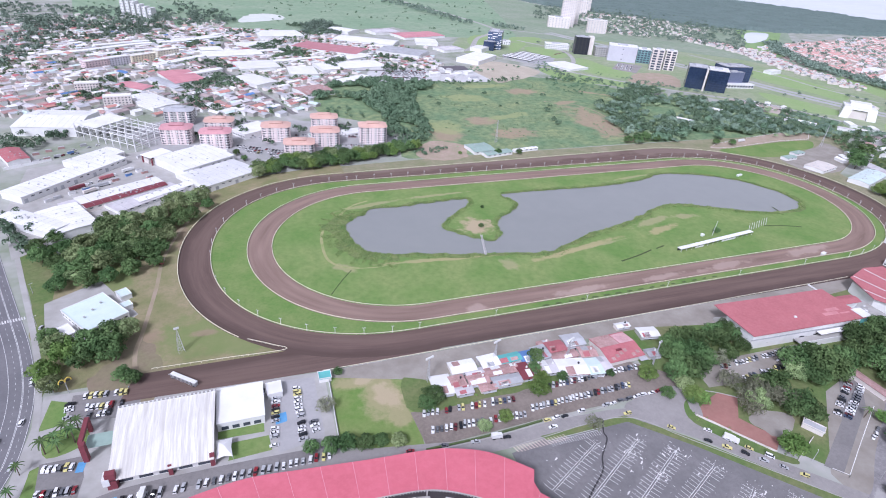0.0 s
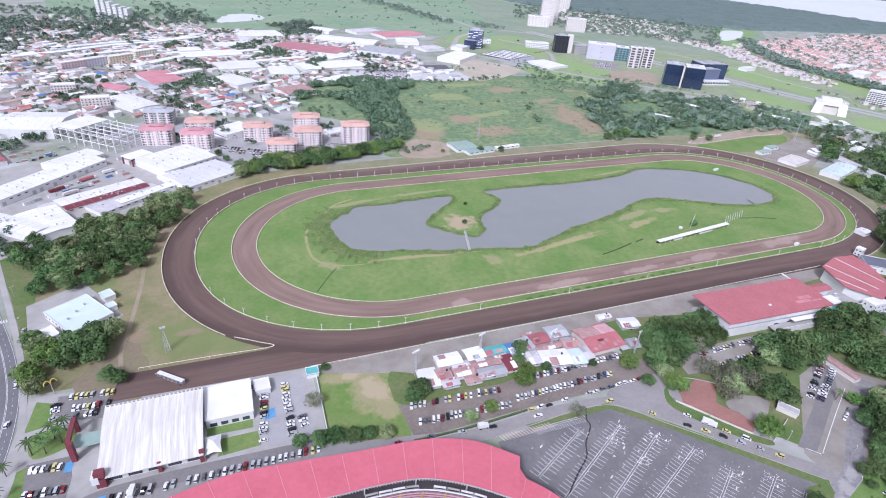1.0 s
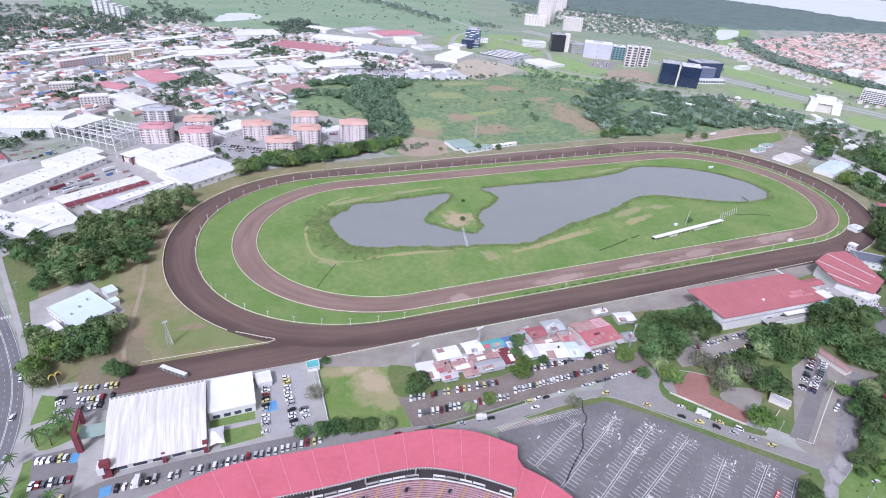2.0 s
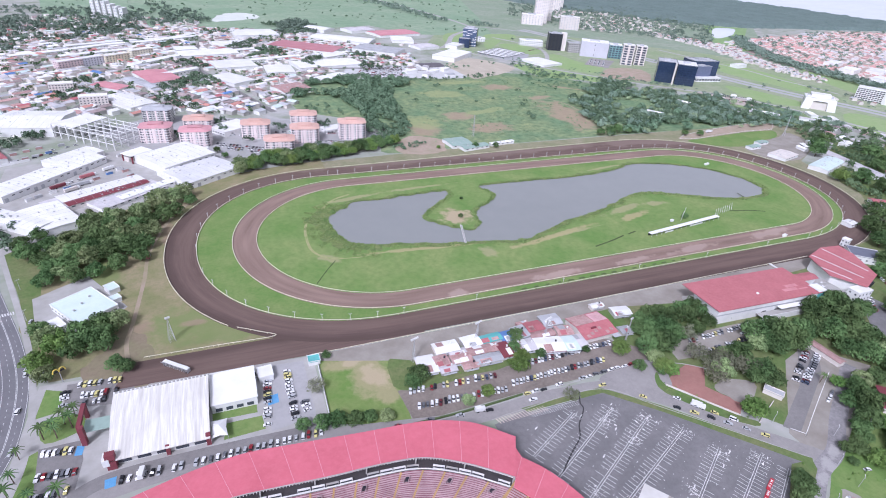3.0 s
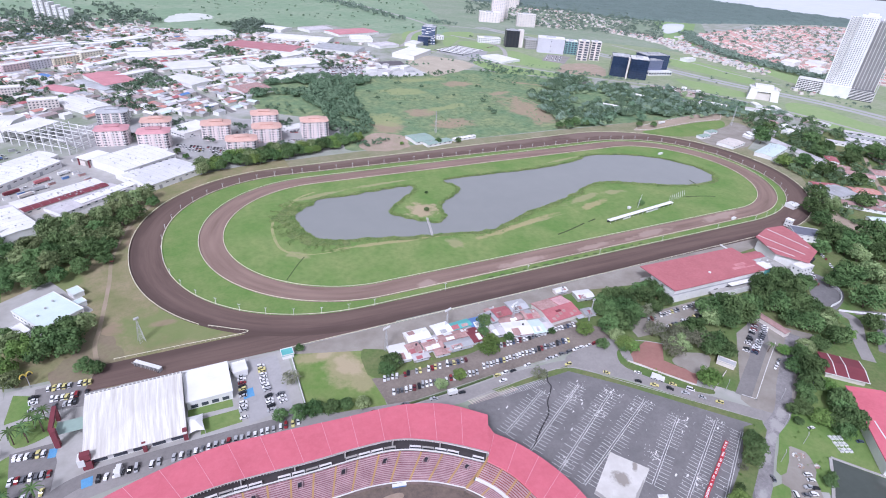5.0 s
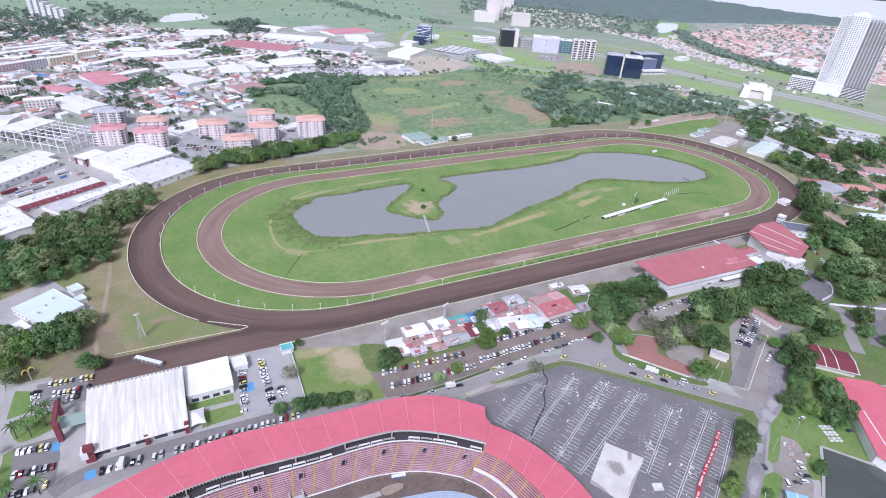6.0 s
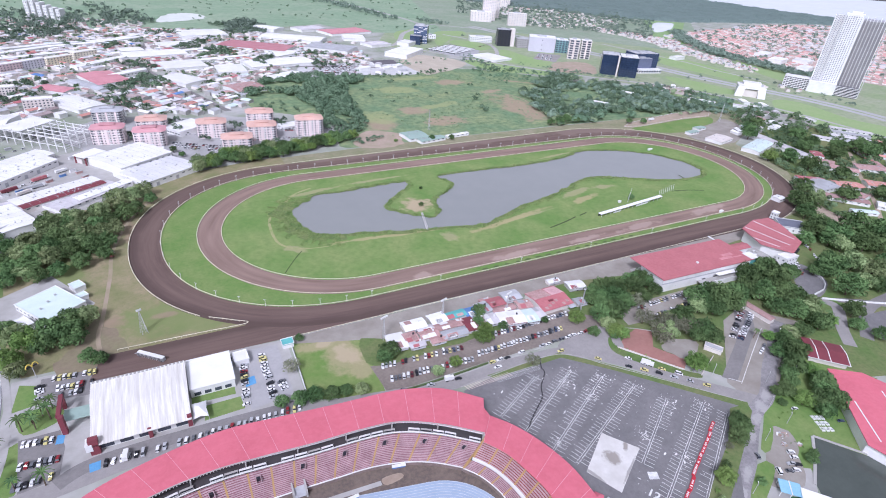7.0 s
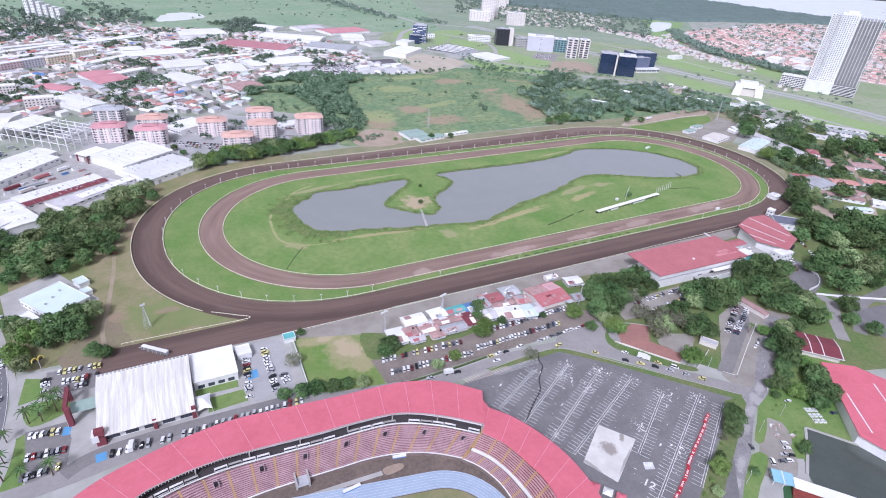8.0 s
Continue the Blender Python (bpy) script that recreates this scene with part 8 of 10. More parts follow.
FADED = mat("faded_tile", lin(204, 156, 148), lin(188, 136, 130), lin(214, 174, 167), 0.1, 0.6, 0.7, 0.4, 0.8, spread=0.12)
TOWN = [(-430, 440), (-345, 440), (-255, 430), (-205, 430), (-30, 410), (10, 450), (40, 560), (120, 660), (300, 670), (320, 850), (130, 1090), (-100, 1130), (-420, 1130)]
FAR_HOUSES = []
for x, y, r in lots(TOWN, 40, 15.5, 12.5, 21, 0.84, 0.3, 6.0):
    if inside(x, y, DEALER):
        continue
    roof, word, _ = pick(r, ROOFS)
    w, d, h = r.uniform(9, 17) * (1.5 if r.random() < 0.12 else 1.0), r.uniform(7.5, 12), r.uniform(3.0, 6.0)
    turn = 40 + r.choice((0, 0, 0, 90)) + r.uniform(-4, 4)
    if y < 530:
        house(x, y, w, d, h, r.uniform(0.8, 2.0), turn, roof, word, r.choice(WALLS), "houses of the near town", False)
    else:
        FAR_HOUSES.append((x, y, w, d, h, r.uniform(0.6, 1.8), turn, roof.name))
HOOD = [(760, -10), (830, 20), (900, 20), (960, -20), (1010, -90), (900, -230), (700, -300), (600, -260), (600, -170), (660, -130), (720, -80)]
QUARTER = [(545, -60), (590, -30), (640, 40), (720, 120), (800, 150), (880, 100), (960, -10), (1010, -90), (900, -230), (640, -300), (540, -230), (560, -150), (520, -120)]
for x, y, r in lots(HOOD, -38, 30, 21, 22, 0.8, 0.2):
    roof, word, _ = pick(r, ((TILE, "terracotta tiled", 4), (RUST, "rusty", 3), (PALE, "white sheet", 2), (RED, "red sheet", 1), (GREY_ROOF, "grey sheet", 2)))
    house(x, y, r.uniform(14, 26), r.uniform(7, 10), r.uniform(3, 3.8), r.uniform(1.2, 2.0), -38 + r.choice((0, 0, 90)) + r.uniform(-5, 5), roof, word, r.choice(WALLS), "houses of the stable quarter", x < 760)
EDGE = [(660, 110), (720, 150), (800, 200), (870, 220), (940, 150), (880, 90), (800, 120)]
for x, y, r in lots(EDGE, 20, 26, 22, 23, 0.6):
    roof, word, _ = pick(r, ROOFS)
    house(x, y, r.uniform(10, 20), r.uniform(7, 10), 3.4, 1.4, r.uniform(0, 90), roof, word, r.choice(WALLS), "houses among the east woods", False)
SUBURB = [(1345, 745), (1430, 985), (1660, 1045), (2240, 1215), (2650, 1190), (3000, 900), (2400, 330), (1560, -100), (1430, 330), (1350, 640)]
for x, y, r in lots(SUBURB, 25, 27, 22, 24, 0.8, 0.15):
    k = noise.noise(Vector((x, y, 0)) * 0.006)
    roof = FADED if k > -0.1 else r.choice((WEATHERED, RUST, FADED, WEATHERED, GREY_ROOF))
    FAR_HOUSES.append((x, y, r.uniform(13, 20), r.uniform(10, 14), r.uniform(2.6, 3.8), 2.4, 25 + r.choice((0, 90)), roof.name))
BANDS = ([(1195, 460), (1180, 540), (1215, 790), (1250, 880), (1225, 1130), (1290, 1150), (1380, 880), (1290, 760), (1250, 500)], [(1000, 1220), (1120, 1120), (1240, 1160), (1420, 1200), (1540, 1300), (1500, 1640), (1200, 1700)], [(330, 890), (370, 890), (380, 960), (330, 960)], [(-460, 1120), (-120, 1140), (-100, 1240), (-300, 1300), (-480, 1300)], [(-700, 500), (-430, 430), (-420, 1100), (-720, 1200)], [(1030, 400), (1180, 420), (1160, 300), (1100, 250)])
for i, region in enumerate(BANDS):
    for x, y, r in lots(region, 20 + 15 * i, (14, 30, 20, 22, 19, 40)[i], (12, 26, 16, 18, 16, 40)[i], 30 + i, 0.72, 0.5 if i == 0 else 0.25):
        roof = r.choice((WEATHERED, WEATHERED, FADED, CREAM, RUST, BROWN_ROOF, GREY_ROOF) if i != 4 else (PALE, GREY_ROOF, RUST, RED))
        FAR_HOUSES.append((x, y, r.uniform(9, 14), r.uniform(7, 11), r.uniform(3, 5), 1.8, r.uniform(0, 90), roof.name))

kinds = {}
for hx, hy, w, d, h, rise, turn, roof in FAR_HOUSES:
    kinds.setdefault(roof, []).append((hx, hy, w, d, h, rise, turn))
for roof, rows in kinds.items():
    verts, faces, slots = [], [], []
    for hx, hy, w, d, h, rise, turn in rows:
        c, s = math.cos(radians(turn)), math.sin(radians(turn))
        i = len(verts)
        for px, py, pz in ((-w, -d, 0), (w, -d, 0), (w, d, 0), (-w, d, 0), (-w, -d, h), (w, -d, h), (w, d, h), (-w, d, h), (-w, 0, h + rise), (w, 0, h + rise)):
            verts.append((hx + (px * c - py * s) / 2, hy + (px * s + py * c) / 2, pz))
        faces += [(i, i + 1, i + 5, i + 4), (i + 1, i + 2, i + 6, i + 9, i + 5), (i + 2, i + 3, i + 7, i + 6), (i + 3, i, i + 4, i + 8, i + 7), (i + 4, i + 5, i + 9, i + 8), (i + 6, i + 7, i + 8, i + 9)]
        slots += [0, 0, 0, 0, 1, 1]
    data = bpy.data.meshes.new("far_houses")
    data.from_pydata(verts, [], faces)
    data.materials.append(CREAM)
    data.materials.append(bpy.data.materials[roof])
    data.polygons.foreach_set("material_index", slots)
    tagged(new("far_houses", data), "many small far houses with " + roof.replace("_", " ") + " tops", "houses", kind="stuff")

# ---- cars ----
PAINTS = [mat("car_" + n, lin(*c), lin(*c), lin(*c), 1, 1, 0, 0, 0.3, spec=0.5) for n, c in (("white", (238, 238, 240)), ("silver", (186, 188, 192)), ("grey", (110, 112, 118)), ("black", (40, 41, 46)), ("red", (150, 36, 46)), ("yellow", (222, 212, 128)), ("blue", (70, 84, 112)), ("maroon", (110, 44, 52)))]
PAINT_WORDS = ("white", "silver", "grey", "black", "red", "yellow", "blue", "maroon")
TYRE = mat("tyre_rubber", lin(40, 40, 42), None, None, 1, 1, 0, 0, 0.9)
CAR_GLASS = mat("car_glass", lin(46, 52, 60), None, None, 1, 1, 0, 0, 0.1, spec=0.6)


def car_body(kind):
    """A car's painted shell: sills, bonnet, pillars' roof plate."""
    length, width, height = {"saloon": (4.5, 1.76, 1.46), "suv": (4.6, 1.85, 1.75), "pickup": (5.2, 1.85, 1.78), "van": (5.0, 1.9, 2.1)}[kind]
    l, w = length / 2, width / 2
    belt = height * (0.60 if kind != "van" else 0.55)
    prof = [(-l, 0.35), (-l, belt * 0.92), (-l * 0.55, belt), (l * 0.40, belt), (l * 0.96, belt * 0.80), (l, 0.55), (l * 0.98, 0.3)]
    bm = bmesh.new()
    a = [bm.verts.new((x, -w * (1 if abs(x) < l * 0.9 else 0.86), z)) for x, z in prof]
    b = [bm.verts.new((x, w * (1 if abs(x) < l * 0.9 else 0.86), z)) for x, z in prof]
    bm.faces.new(a)
    bm.faces.new(b[::-1])
    for k in range(len(prof)):
        j = (k + 1) % len(prof)
        bm.faces.new((a[j], a[k], b[k], b[j]))
    x0, x1 = {"saloon": (-0.50, 0.12), "suv": (-0.86, 0.16), "pickup": (-0.22, 0.30), "van": (-0.95, 0.42)}[kind]
    add_box(bm, x0 * l, -w * 0.74, height - 0.07, x1 * l, w * 0.74, height)
    g0, g1 = {"saloon": (-0.78, 0.42), "suv": (-0.96, 0.44), "pickup": (-0.34, 0.55), "van": (-0.98, 0.72)}[kind]
    glass = bmesh.new()
    lo = [glass.verts.new(p) for p in ((g0 * l, -w * 0.9, belt - 0.04), (g1 * l, -w * 0.9, belt - 0.04), (g1 * l, w * 0.9, belt - 0.04), (g0 * l, w * 0.9, belt - 0.04))]
    hi = [glass.verts.new(p) for p in ((x0 * l, -w * 0.74, height - 0.06), (x1 * l, -w * 0.74, height - 0.06), (x1 * l, w * 0.74, height - 0.06), (x0 * l, w * 0.74, height - 0.06))]
    for k in range(4):
        glass.faces.new((lo[k], lo[(k + 1) % 4], hi[(k + 1) % 4], hi[k]))
    bmesh.ops.recalc_face_normals(bm, faces=bm.faces)
    return bm, glass, l, w


def data_of(bm, name, material):
    m = bpy.data.meshes.new(name)
    bm.to_mesh(m)
    bm.free()
    m.materials.append(material)
    return m


CARS = {}
for kind in ("saloon", "suv", "pickup", "van"):
    shell, glass, l, w = car_body(kind)
    glass = data_of(glass, "window_glass", CAR_GLASS)
    wheel = data_of(tube((0, -0.11, 0), (0, 0.11, 0), 0.33, n=10), "wheel", TYRE)
    for paint in range(len(PAINTS)):
        body = bpy.data.meshes.new("body")
        shell.to_mesh(body)
        body.materials.append(PAINTS[paint])
        CARS[kind, paint] = (body, glass, wheel, l, w)
COUNT = [0]


def car(x, y, turn, kind, paint, where, z=0.11):
    body, glass, wheel, l, w = CARS[kind, paint]
    t = thing("car", x, y, z, turn, PAINT_WORDS[paint] + " " + {"saloon": "saloon car", "suv": "tall estate car", "pickup": "pickup truck", "van": "delivery van"}[kind] + " " + where, "car", "cars " + where)
    share("body", body, t)
    share("window_glass", glass, t)
    for sx in (-0.62, 0.62):
        for sy in (-0.86, 0.86):
            share("wheel", wheel, t, pose(sx * l, sy * w, 0.33))
    COUNT[0] += 1


cr = random.Random(77)


def car_row(x0, y0, x1, y1, n, heading, fill, where, wild=0.0, taxis=0.05):
    """Parked cars side by side from one point to another."""
    for k in range(n):
        f = (k + 0.5) / n
        if cr.random() < fill:
            paint = 5 if cr.random() < taxis else cr.choices((0, 1, 2, 3, 4, 6, 7), (11, 5, 3, 3, 2.4, 0.8, 1))[0]
            kind = cr.choices(("saloon", "suv", "pickup", "van"), (6, 5, 2, 0.6))[0]
            j = wild * cr.uniform(-1, 1)
            car(x0 + (x1 - x0) * f + j, y0 + (y1 - y0) * f + wild * cr.uniform(-1, 1), heading + cr.uniform(-4, 4) + (180 if cr.random() < 0.5 else 0), kind, paint, where)


GRAVEL_ROWS = "parked in the gravel car park"
car_row(-8, -155, 48, -158.5, 22, 72, 0.95, GRAVEL_ROWS, 0.3)
car_row(-7, -167.5, 50, -171, 22, 72, 0.92, GRAVEL_ROWS, 0.3)
car_row(62, -155, 138, -153.5, 30, 66, 0.96, GRAVEL_ROWS, 0.3)
car_row(54, -167.5, 124, -166.5, 28, 66, 0.95, GRAVEL_ROWS, 0.3)
car_row(56, -178.5, 152, -175.5, 17, 3, 0.9, "waiting along the road", 0.3, 0.2)
car_row(57, -183.5, 110, -186.5, 9, -4, 0.5, "queueing on the road", 0.5, 0.3)
car_row(116, -192, 178, -252, 9, -45, 0.75, "queueing on the road", 0.6, 0.3)
car_row(134, -198, 170, -238, 5, -48, 0.6, "queueing on the road", 0.5, 0.4)
car_row(-30, -176, 40, -184, 4, -8, 0.5, "driving on the road", 0.6)
HALL = "parked beside the white hall"
car_row(-187, -93, -162, -95.5, 10, 86, 0.9, HALL, 0.2, 0.25)
car_row(-182, -103, -163, -104, 8, 86, 0.75, HALL, 0.2, 0.25)
car_row(-180, -109.5, -166, -109, 6, 86, 0.7, HALL, 0.2)
car_row(-190, -97, -189, -109, 5, 5, 0.9, HALL, 0.2)
car_row(-193.5, -140, -179, -142, 6, 84, 1.0, HALL, 0.15)
car_row(-193, -154.5, -175, -156, 7, 84, 0.95, HALL, 0.15)
car_row(-194, -167, -177, -166, 7, 84, 0.8, HALL, 0.15)
car_row(-157, -167.8, -60, -168.8, 30, 80, 0.88, HALL, 0.3)
car_row(-84.5, -121, -88, -156, 13, 4, 0.8, HALL, 0.2)
car_row(-73, -113, -73, -156, 16, 4, 0.85, HALL, 0.3)
car_row(-67, -140, -66, -152, 4, 12, 0.7, HALL, 0.3)
STAND = "parked behind the grandstand"
car_row(193, -169, 260, -167.5, 22, 60, 0.9, STAND, 0.3)
car_row(196, -181.5, 240, -179.5, 14, 60, 0.8, STAND, 0.3)
car_row(212, -175, 256, -173, 4, 2, 0.5, STAND, 0.4)
car_row(236, -226, 273, -208, 14, -55, 0.95, "parked on the gravel lot", 0.2)
car_row(232, -222, 268, -203, 13, -55, 0.85, "parked on the gravel lot", 0.3)
car_row(236, -242, 248, -237, 3, 30, 0.8, "parked on the gravel lot", 0.5)
car_row(396, -158, 372, -186, 9, 20, 0.8, "parked at the clubhouse", 0.8)
car_row(430, -150, 405, -186, 10, 30, 0.8, "parked at the clubhouse", 1.2)
CANAL = "parked by the canal"
for x, y, turn, kind, paint in ((175.5, -304.5, -22, "suv", 0), (174.0, -307.4, -24, "saloon", 0), (168.4, -309.6, -20, "pickup", 1), (167.0, -313.4, -26, "suv", 0), (163.0, -312.2, -30, "saloon", 2), (157.4, -309.8, 60, "van", 0), (171.4, -311.6, -24, "saloon", 3), (209.4, -284.5, -12, "saloon", 0), (155.6, -298.6, 62, "saloon", 2), (226.8, -302.4, -20, "saloon", 6)):
    car(x, y, turn, kind, paint, CANAL)
car_row(-310, 268, -262, 300, 9, 35, 0.8, "parked behind the depot", 2.5)
car_row(-275, 300, -240, 330, 6, 35, 0.7, "parked behind the depot", 2.5)
car_row(-100, 330, -70, 325, 6, 80, 0.9, "parked between apartment blocks", 1.0)
car_row(-96, 342, -66, 337, 6, 80, 0.9, "parked between apartment blocks", 1.0)
car_row(-30, 330, -10, 326, 5, 80, 0.9, "parked between apartment blocks", 1.0)
car_row(-214, -60, -205, -150, 3, 82, 0.8, "driving on the avenue", 1.0)
car_row(-221, 0, -216, -140, 3, 82, 0.6, "driving on the avenue", 1.0)
car_row(-235, 40, -206, -110, 2, 70, 0.6, "driving on the avenue", 1.0)
car_row(-240, 205, -205, 242, 5, 35, 0.8, "parked in the depot yard", 2.0)
car_row(-80, 275, -20, 240, 9, 60, 0.7, "parked between apartment blocks", 2.0)
car_row(20, 285, 45, 275, 5, 80, 0.8, "parked between apartment blocks", 1.5)


def truck(x, y, turn, length, colour, label, name="truck", z=0.12):
    t = thing(name, x, y, z, turn, label, name)
    part("cargo_box", box(-length / 2, -1.2, 1.0, length / 2 - 2.2, 1.2, 3.5), colour, t)
    part("cab", box(length / 2 - 2.0, -1.15, 0.7, length / 2, 1.15, 2.9), WHITE, t)
    part("windscreen", box(length / 2 - 0.02, -1.0, 1.7, length / 2 + 0.03, 1.0, 2.7), CAR_GLASS, t)
    for sx in (-length * 0.32, -length * 0.2, length * 0.36):
        for sy in (-1.05, 1.05):
            part("wheel", tube((sx, sy - 0.15, 0.5), (sx, sy + 0.15, 0.5), 0.5, n=10), TYRE, t)


for x, y, turn, ln, col, lab in ((-243, 200, 38, 16, MAROON, "dark red lorry in the depot yard"), (-222, 222, 38, 16, RED, "red lorry in the depot yard"), (-206, 238, 38, 12, WHITE, "white lorry in the depot yard"), (-222, 203, 30, 12, GREY_ROOF, "grey lorry in the depot yard"), (-231, 190, 40, 14, CREAM, "cream lorry in the depot yard"), (601, 219, 10, 14, WHITE, "white lorry beside the corral"), (-157, 43, 86, 7, RED, "small red lorry on the earth track"), (153, -219, -50, 8, WHITE, "white minibus on the road"), (-147, -167.5, 84, 6.5, WHITE, "white delivery lorry by the hall"), (26, -181.5, -5, 6, WHITE, "white delivery lorry beside the stadium")):
    truck(x, y, turn, ln, col, lab)


def pedal_boat(x, y, turn):
    t = thing("pedal_boat", x, y, 0.05, turn, "white pedal boat pulled up on the grass", "boat", "boats on the canal bank")
    for sy in (-0.6, 0.6):
        bm = bmesh.new()
        rings = []
        for px, half, top in ((-1.7, 0.2, 0.5), (-1.2, 0.38, 0.6), (1.1, 0.38, 0.6), (1.8, 0.1, 0.55)):
            rings.append([bm.verts.new((px, sy + a * half, z)) for a, z in ((-1, top), (-0.6, 0.0), (0.6, 0.0), (1, top))])
        for a, b in zip(rings, rings[1:]):
            for k in range(4):
                bm.faces.new((a[k], a[(k + 1) % 4], b[(k + 1) % 4], b[k]))
        bm.faces.new(rings[0][::-1])
        bm.faces.new(rings[-1])
        bmesh.ops.recalc_face_normals(bm, faces=bm.faces)
        part("float", bm, WHITE, t)
    part("deck", box(-1.3, -0.9, 0.58, 1.2, 0.9, 0.7), PALE, t)
    part("bench", box(-0.9, -0.7, 0.7, -0.3, 0.7, 1.15), GREY_ROOF, t)


for k in range(3):
    for j in range(3):
        pedal_boat(209.6 + 2.5 * k + 1.9 * j, -298.0 - 1.1 * k + 3.9 * j - 3.6, 66 + 6 * ((k * 2 + j) % 3))


def debris_pile(x, y, size, seed):
    """A heap of boards, sheets and rubble."""
    r = random.Random(seed)
    t = thing("debris_pile", x, y, 0.08, 0, "low heap of boards, sheets and rubble", "rubble", "heaps in the yard")
    for k in range(22):
        a, d = r.uniform(0, 6.28), size * math.sqrt(r.random())
        w, l, h = r.uniform(0.2, 1.0), r.uniform(0.4, 2.2), r.uniform(0.1, 0.5)
        bm = box(-w / 2, -l / 2, 0, w / 2, l / 2, h)
        bmesh.ops.transform(bm, matrix=pose(d * math.cos(a), 0.7 * d * math.sin(a), 0.25 * (1 - d / size) * k / 8, r.uniform(-12, 12), r.uniform(-12, 12), r.uniform(0, 180)), verts=bm.verts)
        part("board" if l > 1.2 else "rubble", bm, r.choice((WHITE, RUST, CONCRETE, GREY_ROOF, EARTH)), t)


debris_pile(183, -294.5, 3.6, 3)
debris_pile(177.5, -299.5, 1.6, 4)
debris_pile(186, -303, 1.4, 5)
# rows of far parked cars
def far_cars(name, rows, seed):
    r = random.Random(seed)
    bm = bmesh.new()
    for x0, y0, x1, y1, n, turn in rows:
        for k in range(n):
            if r.random() < 0.8:
                f = (k + 0.5) / n
                m = pose(x0 + (x1 - x0) * f, y0 + (y1 - y0) * f, 0.13, 0, 0, turn)
                v = add_box(bm, -2.2, -0.9, 0.3, 2.2, 0.9, 0.9, r.choice((0, 0, 0, 0, 1, 1, 2, 3)))
                v += add_box(bm, -1.4, -0.75, 0.9, 0.8, 0.75, 1.45, 4)
                bmesh.ops.transform(bm, matrix=m, verts=v)
    tagged(link(name, bm, [PAINTS[0], PAINTS[1], PAINTS[3], PAINTS[4], CAR_GLASS]), "rows of far parked cars", "cars", kind="stuff")


def car_port(x, y):
    t = thing("car_port", x, y, 0.11, -56, "long white car port over parked cars", "car port", "car ports of the office park")
    part("canopy", box(-38, -4.2, 2.8, 38, 4.2, 3.1), PALE, t)
    posts = bmesh.new()
    for k in range(9):
        add_box(posts, -36 + 9 * k - 0.15, -0.15, 0, -36 + 9 * k + 0.15, 0.15, 2.8)
    part("posts", posts, STEEL, t)["kind"] = "stuff"


for k in range(6):
    car_port(511 + 14.2 * k, 798 + 8.0 * k)
far_cars("office_cars", [(486 + 14.2 * k, 838 + 8 * k, 530 + 14.2 * k, 772 + 8 * k, 26, 30) for k in range(7)], 5)
far_cars("dealer_cars", [(146 + 4 * k, 622 + 9 * k, 236 + 3 * k, 616 + 10 * k, 30, 95) for k in range(9)] + [(290 + 5 * k, 690 + 4 * k, 330 + 5 * k, 720 + 4 * k, 10, 100) for k in range(3)], 6)
far_cars("estate_cars", [(-100 + 2 * k, 300 - 9 * k, -40 + 2 * k, 268 - 9 * k, 17, 62) for k in range(3)] + [(-70, 352, -52, 340, 8, 30), (-46, 300, -22, 292, 9, 78), (26, 318, 46, 312, 8, 78), (30, 285, 50, 276, 7, 78), (84, 318, 100, 300, 6, 50), (-100, 395, -60, 380, 12, 70)], 8)
far_cars("site_cars", [(712 + 8 * k, 694 - 6 * k, 752 + 8 * k, 742 - 6 * k, 18, 140) for k in range(4)] + [(782, 396, 850, 350, 20, 70), (800, 425, 860, 380, 18, 70), (640, 850, 730, 900, 22, 30)], 9)

# ---- trees ----
def leaf_mesh(name, lobes, per, size, seed, material):
    """Many small leaves on the outside of a few rounded lobes: (x, y, z, radius, height)."""
    r = np.random.default_rng(seed)
    verts, faces = [], []
    for lx, ly, lz, rad, hgt in lobes:
        n = max(8, int(per * rad * rad))
        for _ in range(n):
            d = r.normal(size=3)
            d /= np.linalg.norm(d)
            if d[2] < -0.35:
                d[2] *= -0.5
            k = r.uniform(0.8, 1.06)
            c = np.array((lx + rad * d[0] * k, ly + rad * d[1] * k, lz + hgt * d[2] * k))
            nrm = d * (1 / rad, 1 / rad, 1 / hgt) + 0.3 * r.normal(size=3) / rad
            nrm /= np.linalg.norm(nrm)
            a = np.cross(nrm, r.normal(size=3))
            a /= np.linalg.norm(a) + 1e-9
            b = np.cross(nrm, a)
            s = size * r.uniform(0.6, 1.35)
            i = len(verts)
            verts += [tuple(c - s * a), tuple(c - 0.55 * s * b), tuple(c + s * a), tuple(c + 0.55 * s * b + 0.18 * s * nrm)]
            faces.append((i, i + 1, i + 2, i + 3))
    data = bpy.data.meshes.new(name)
    data.from_pydata(verts, [], faces)
    data.materials.append(material)
    return data


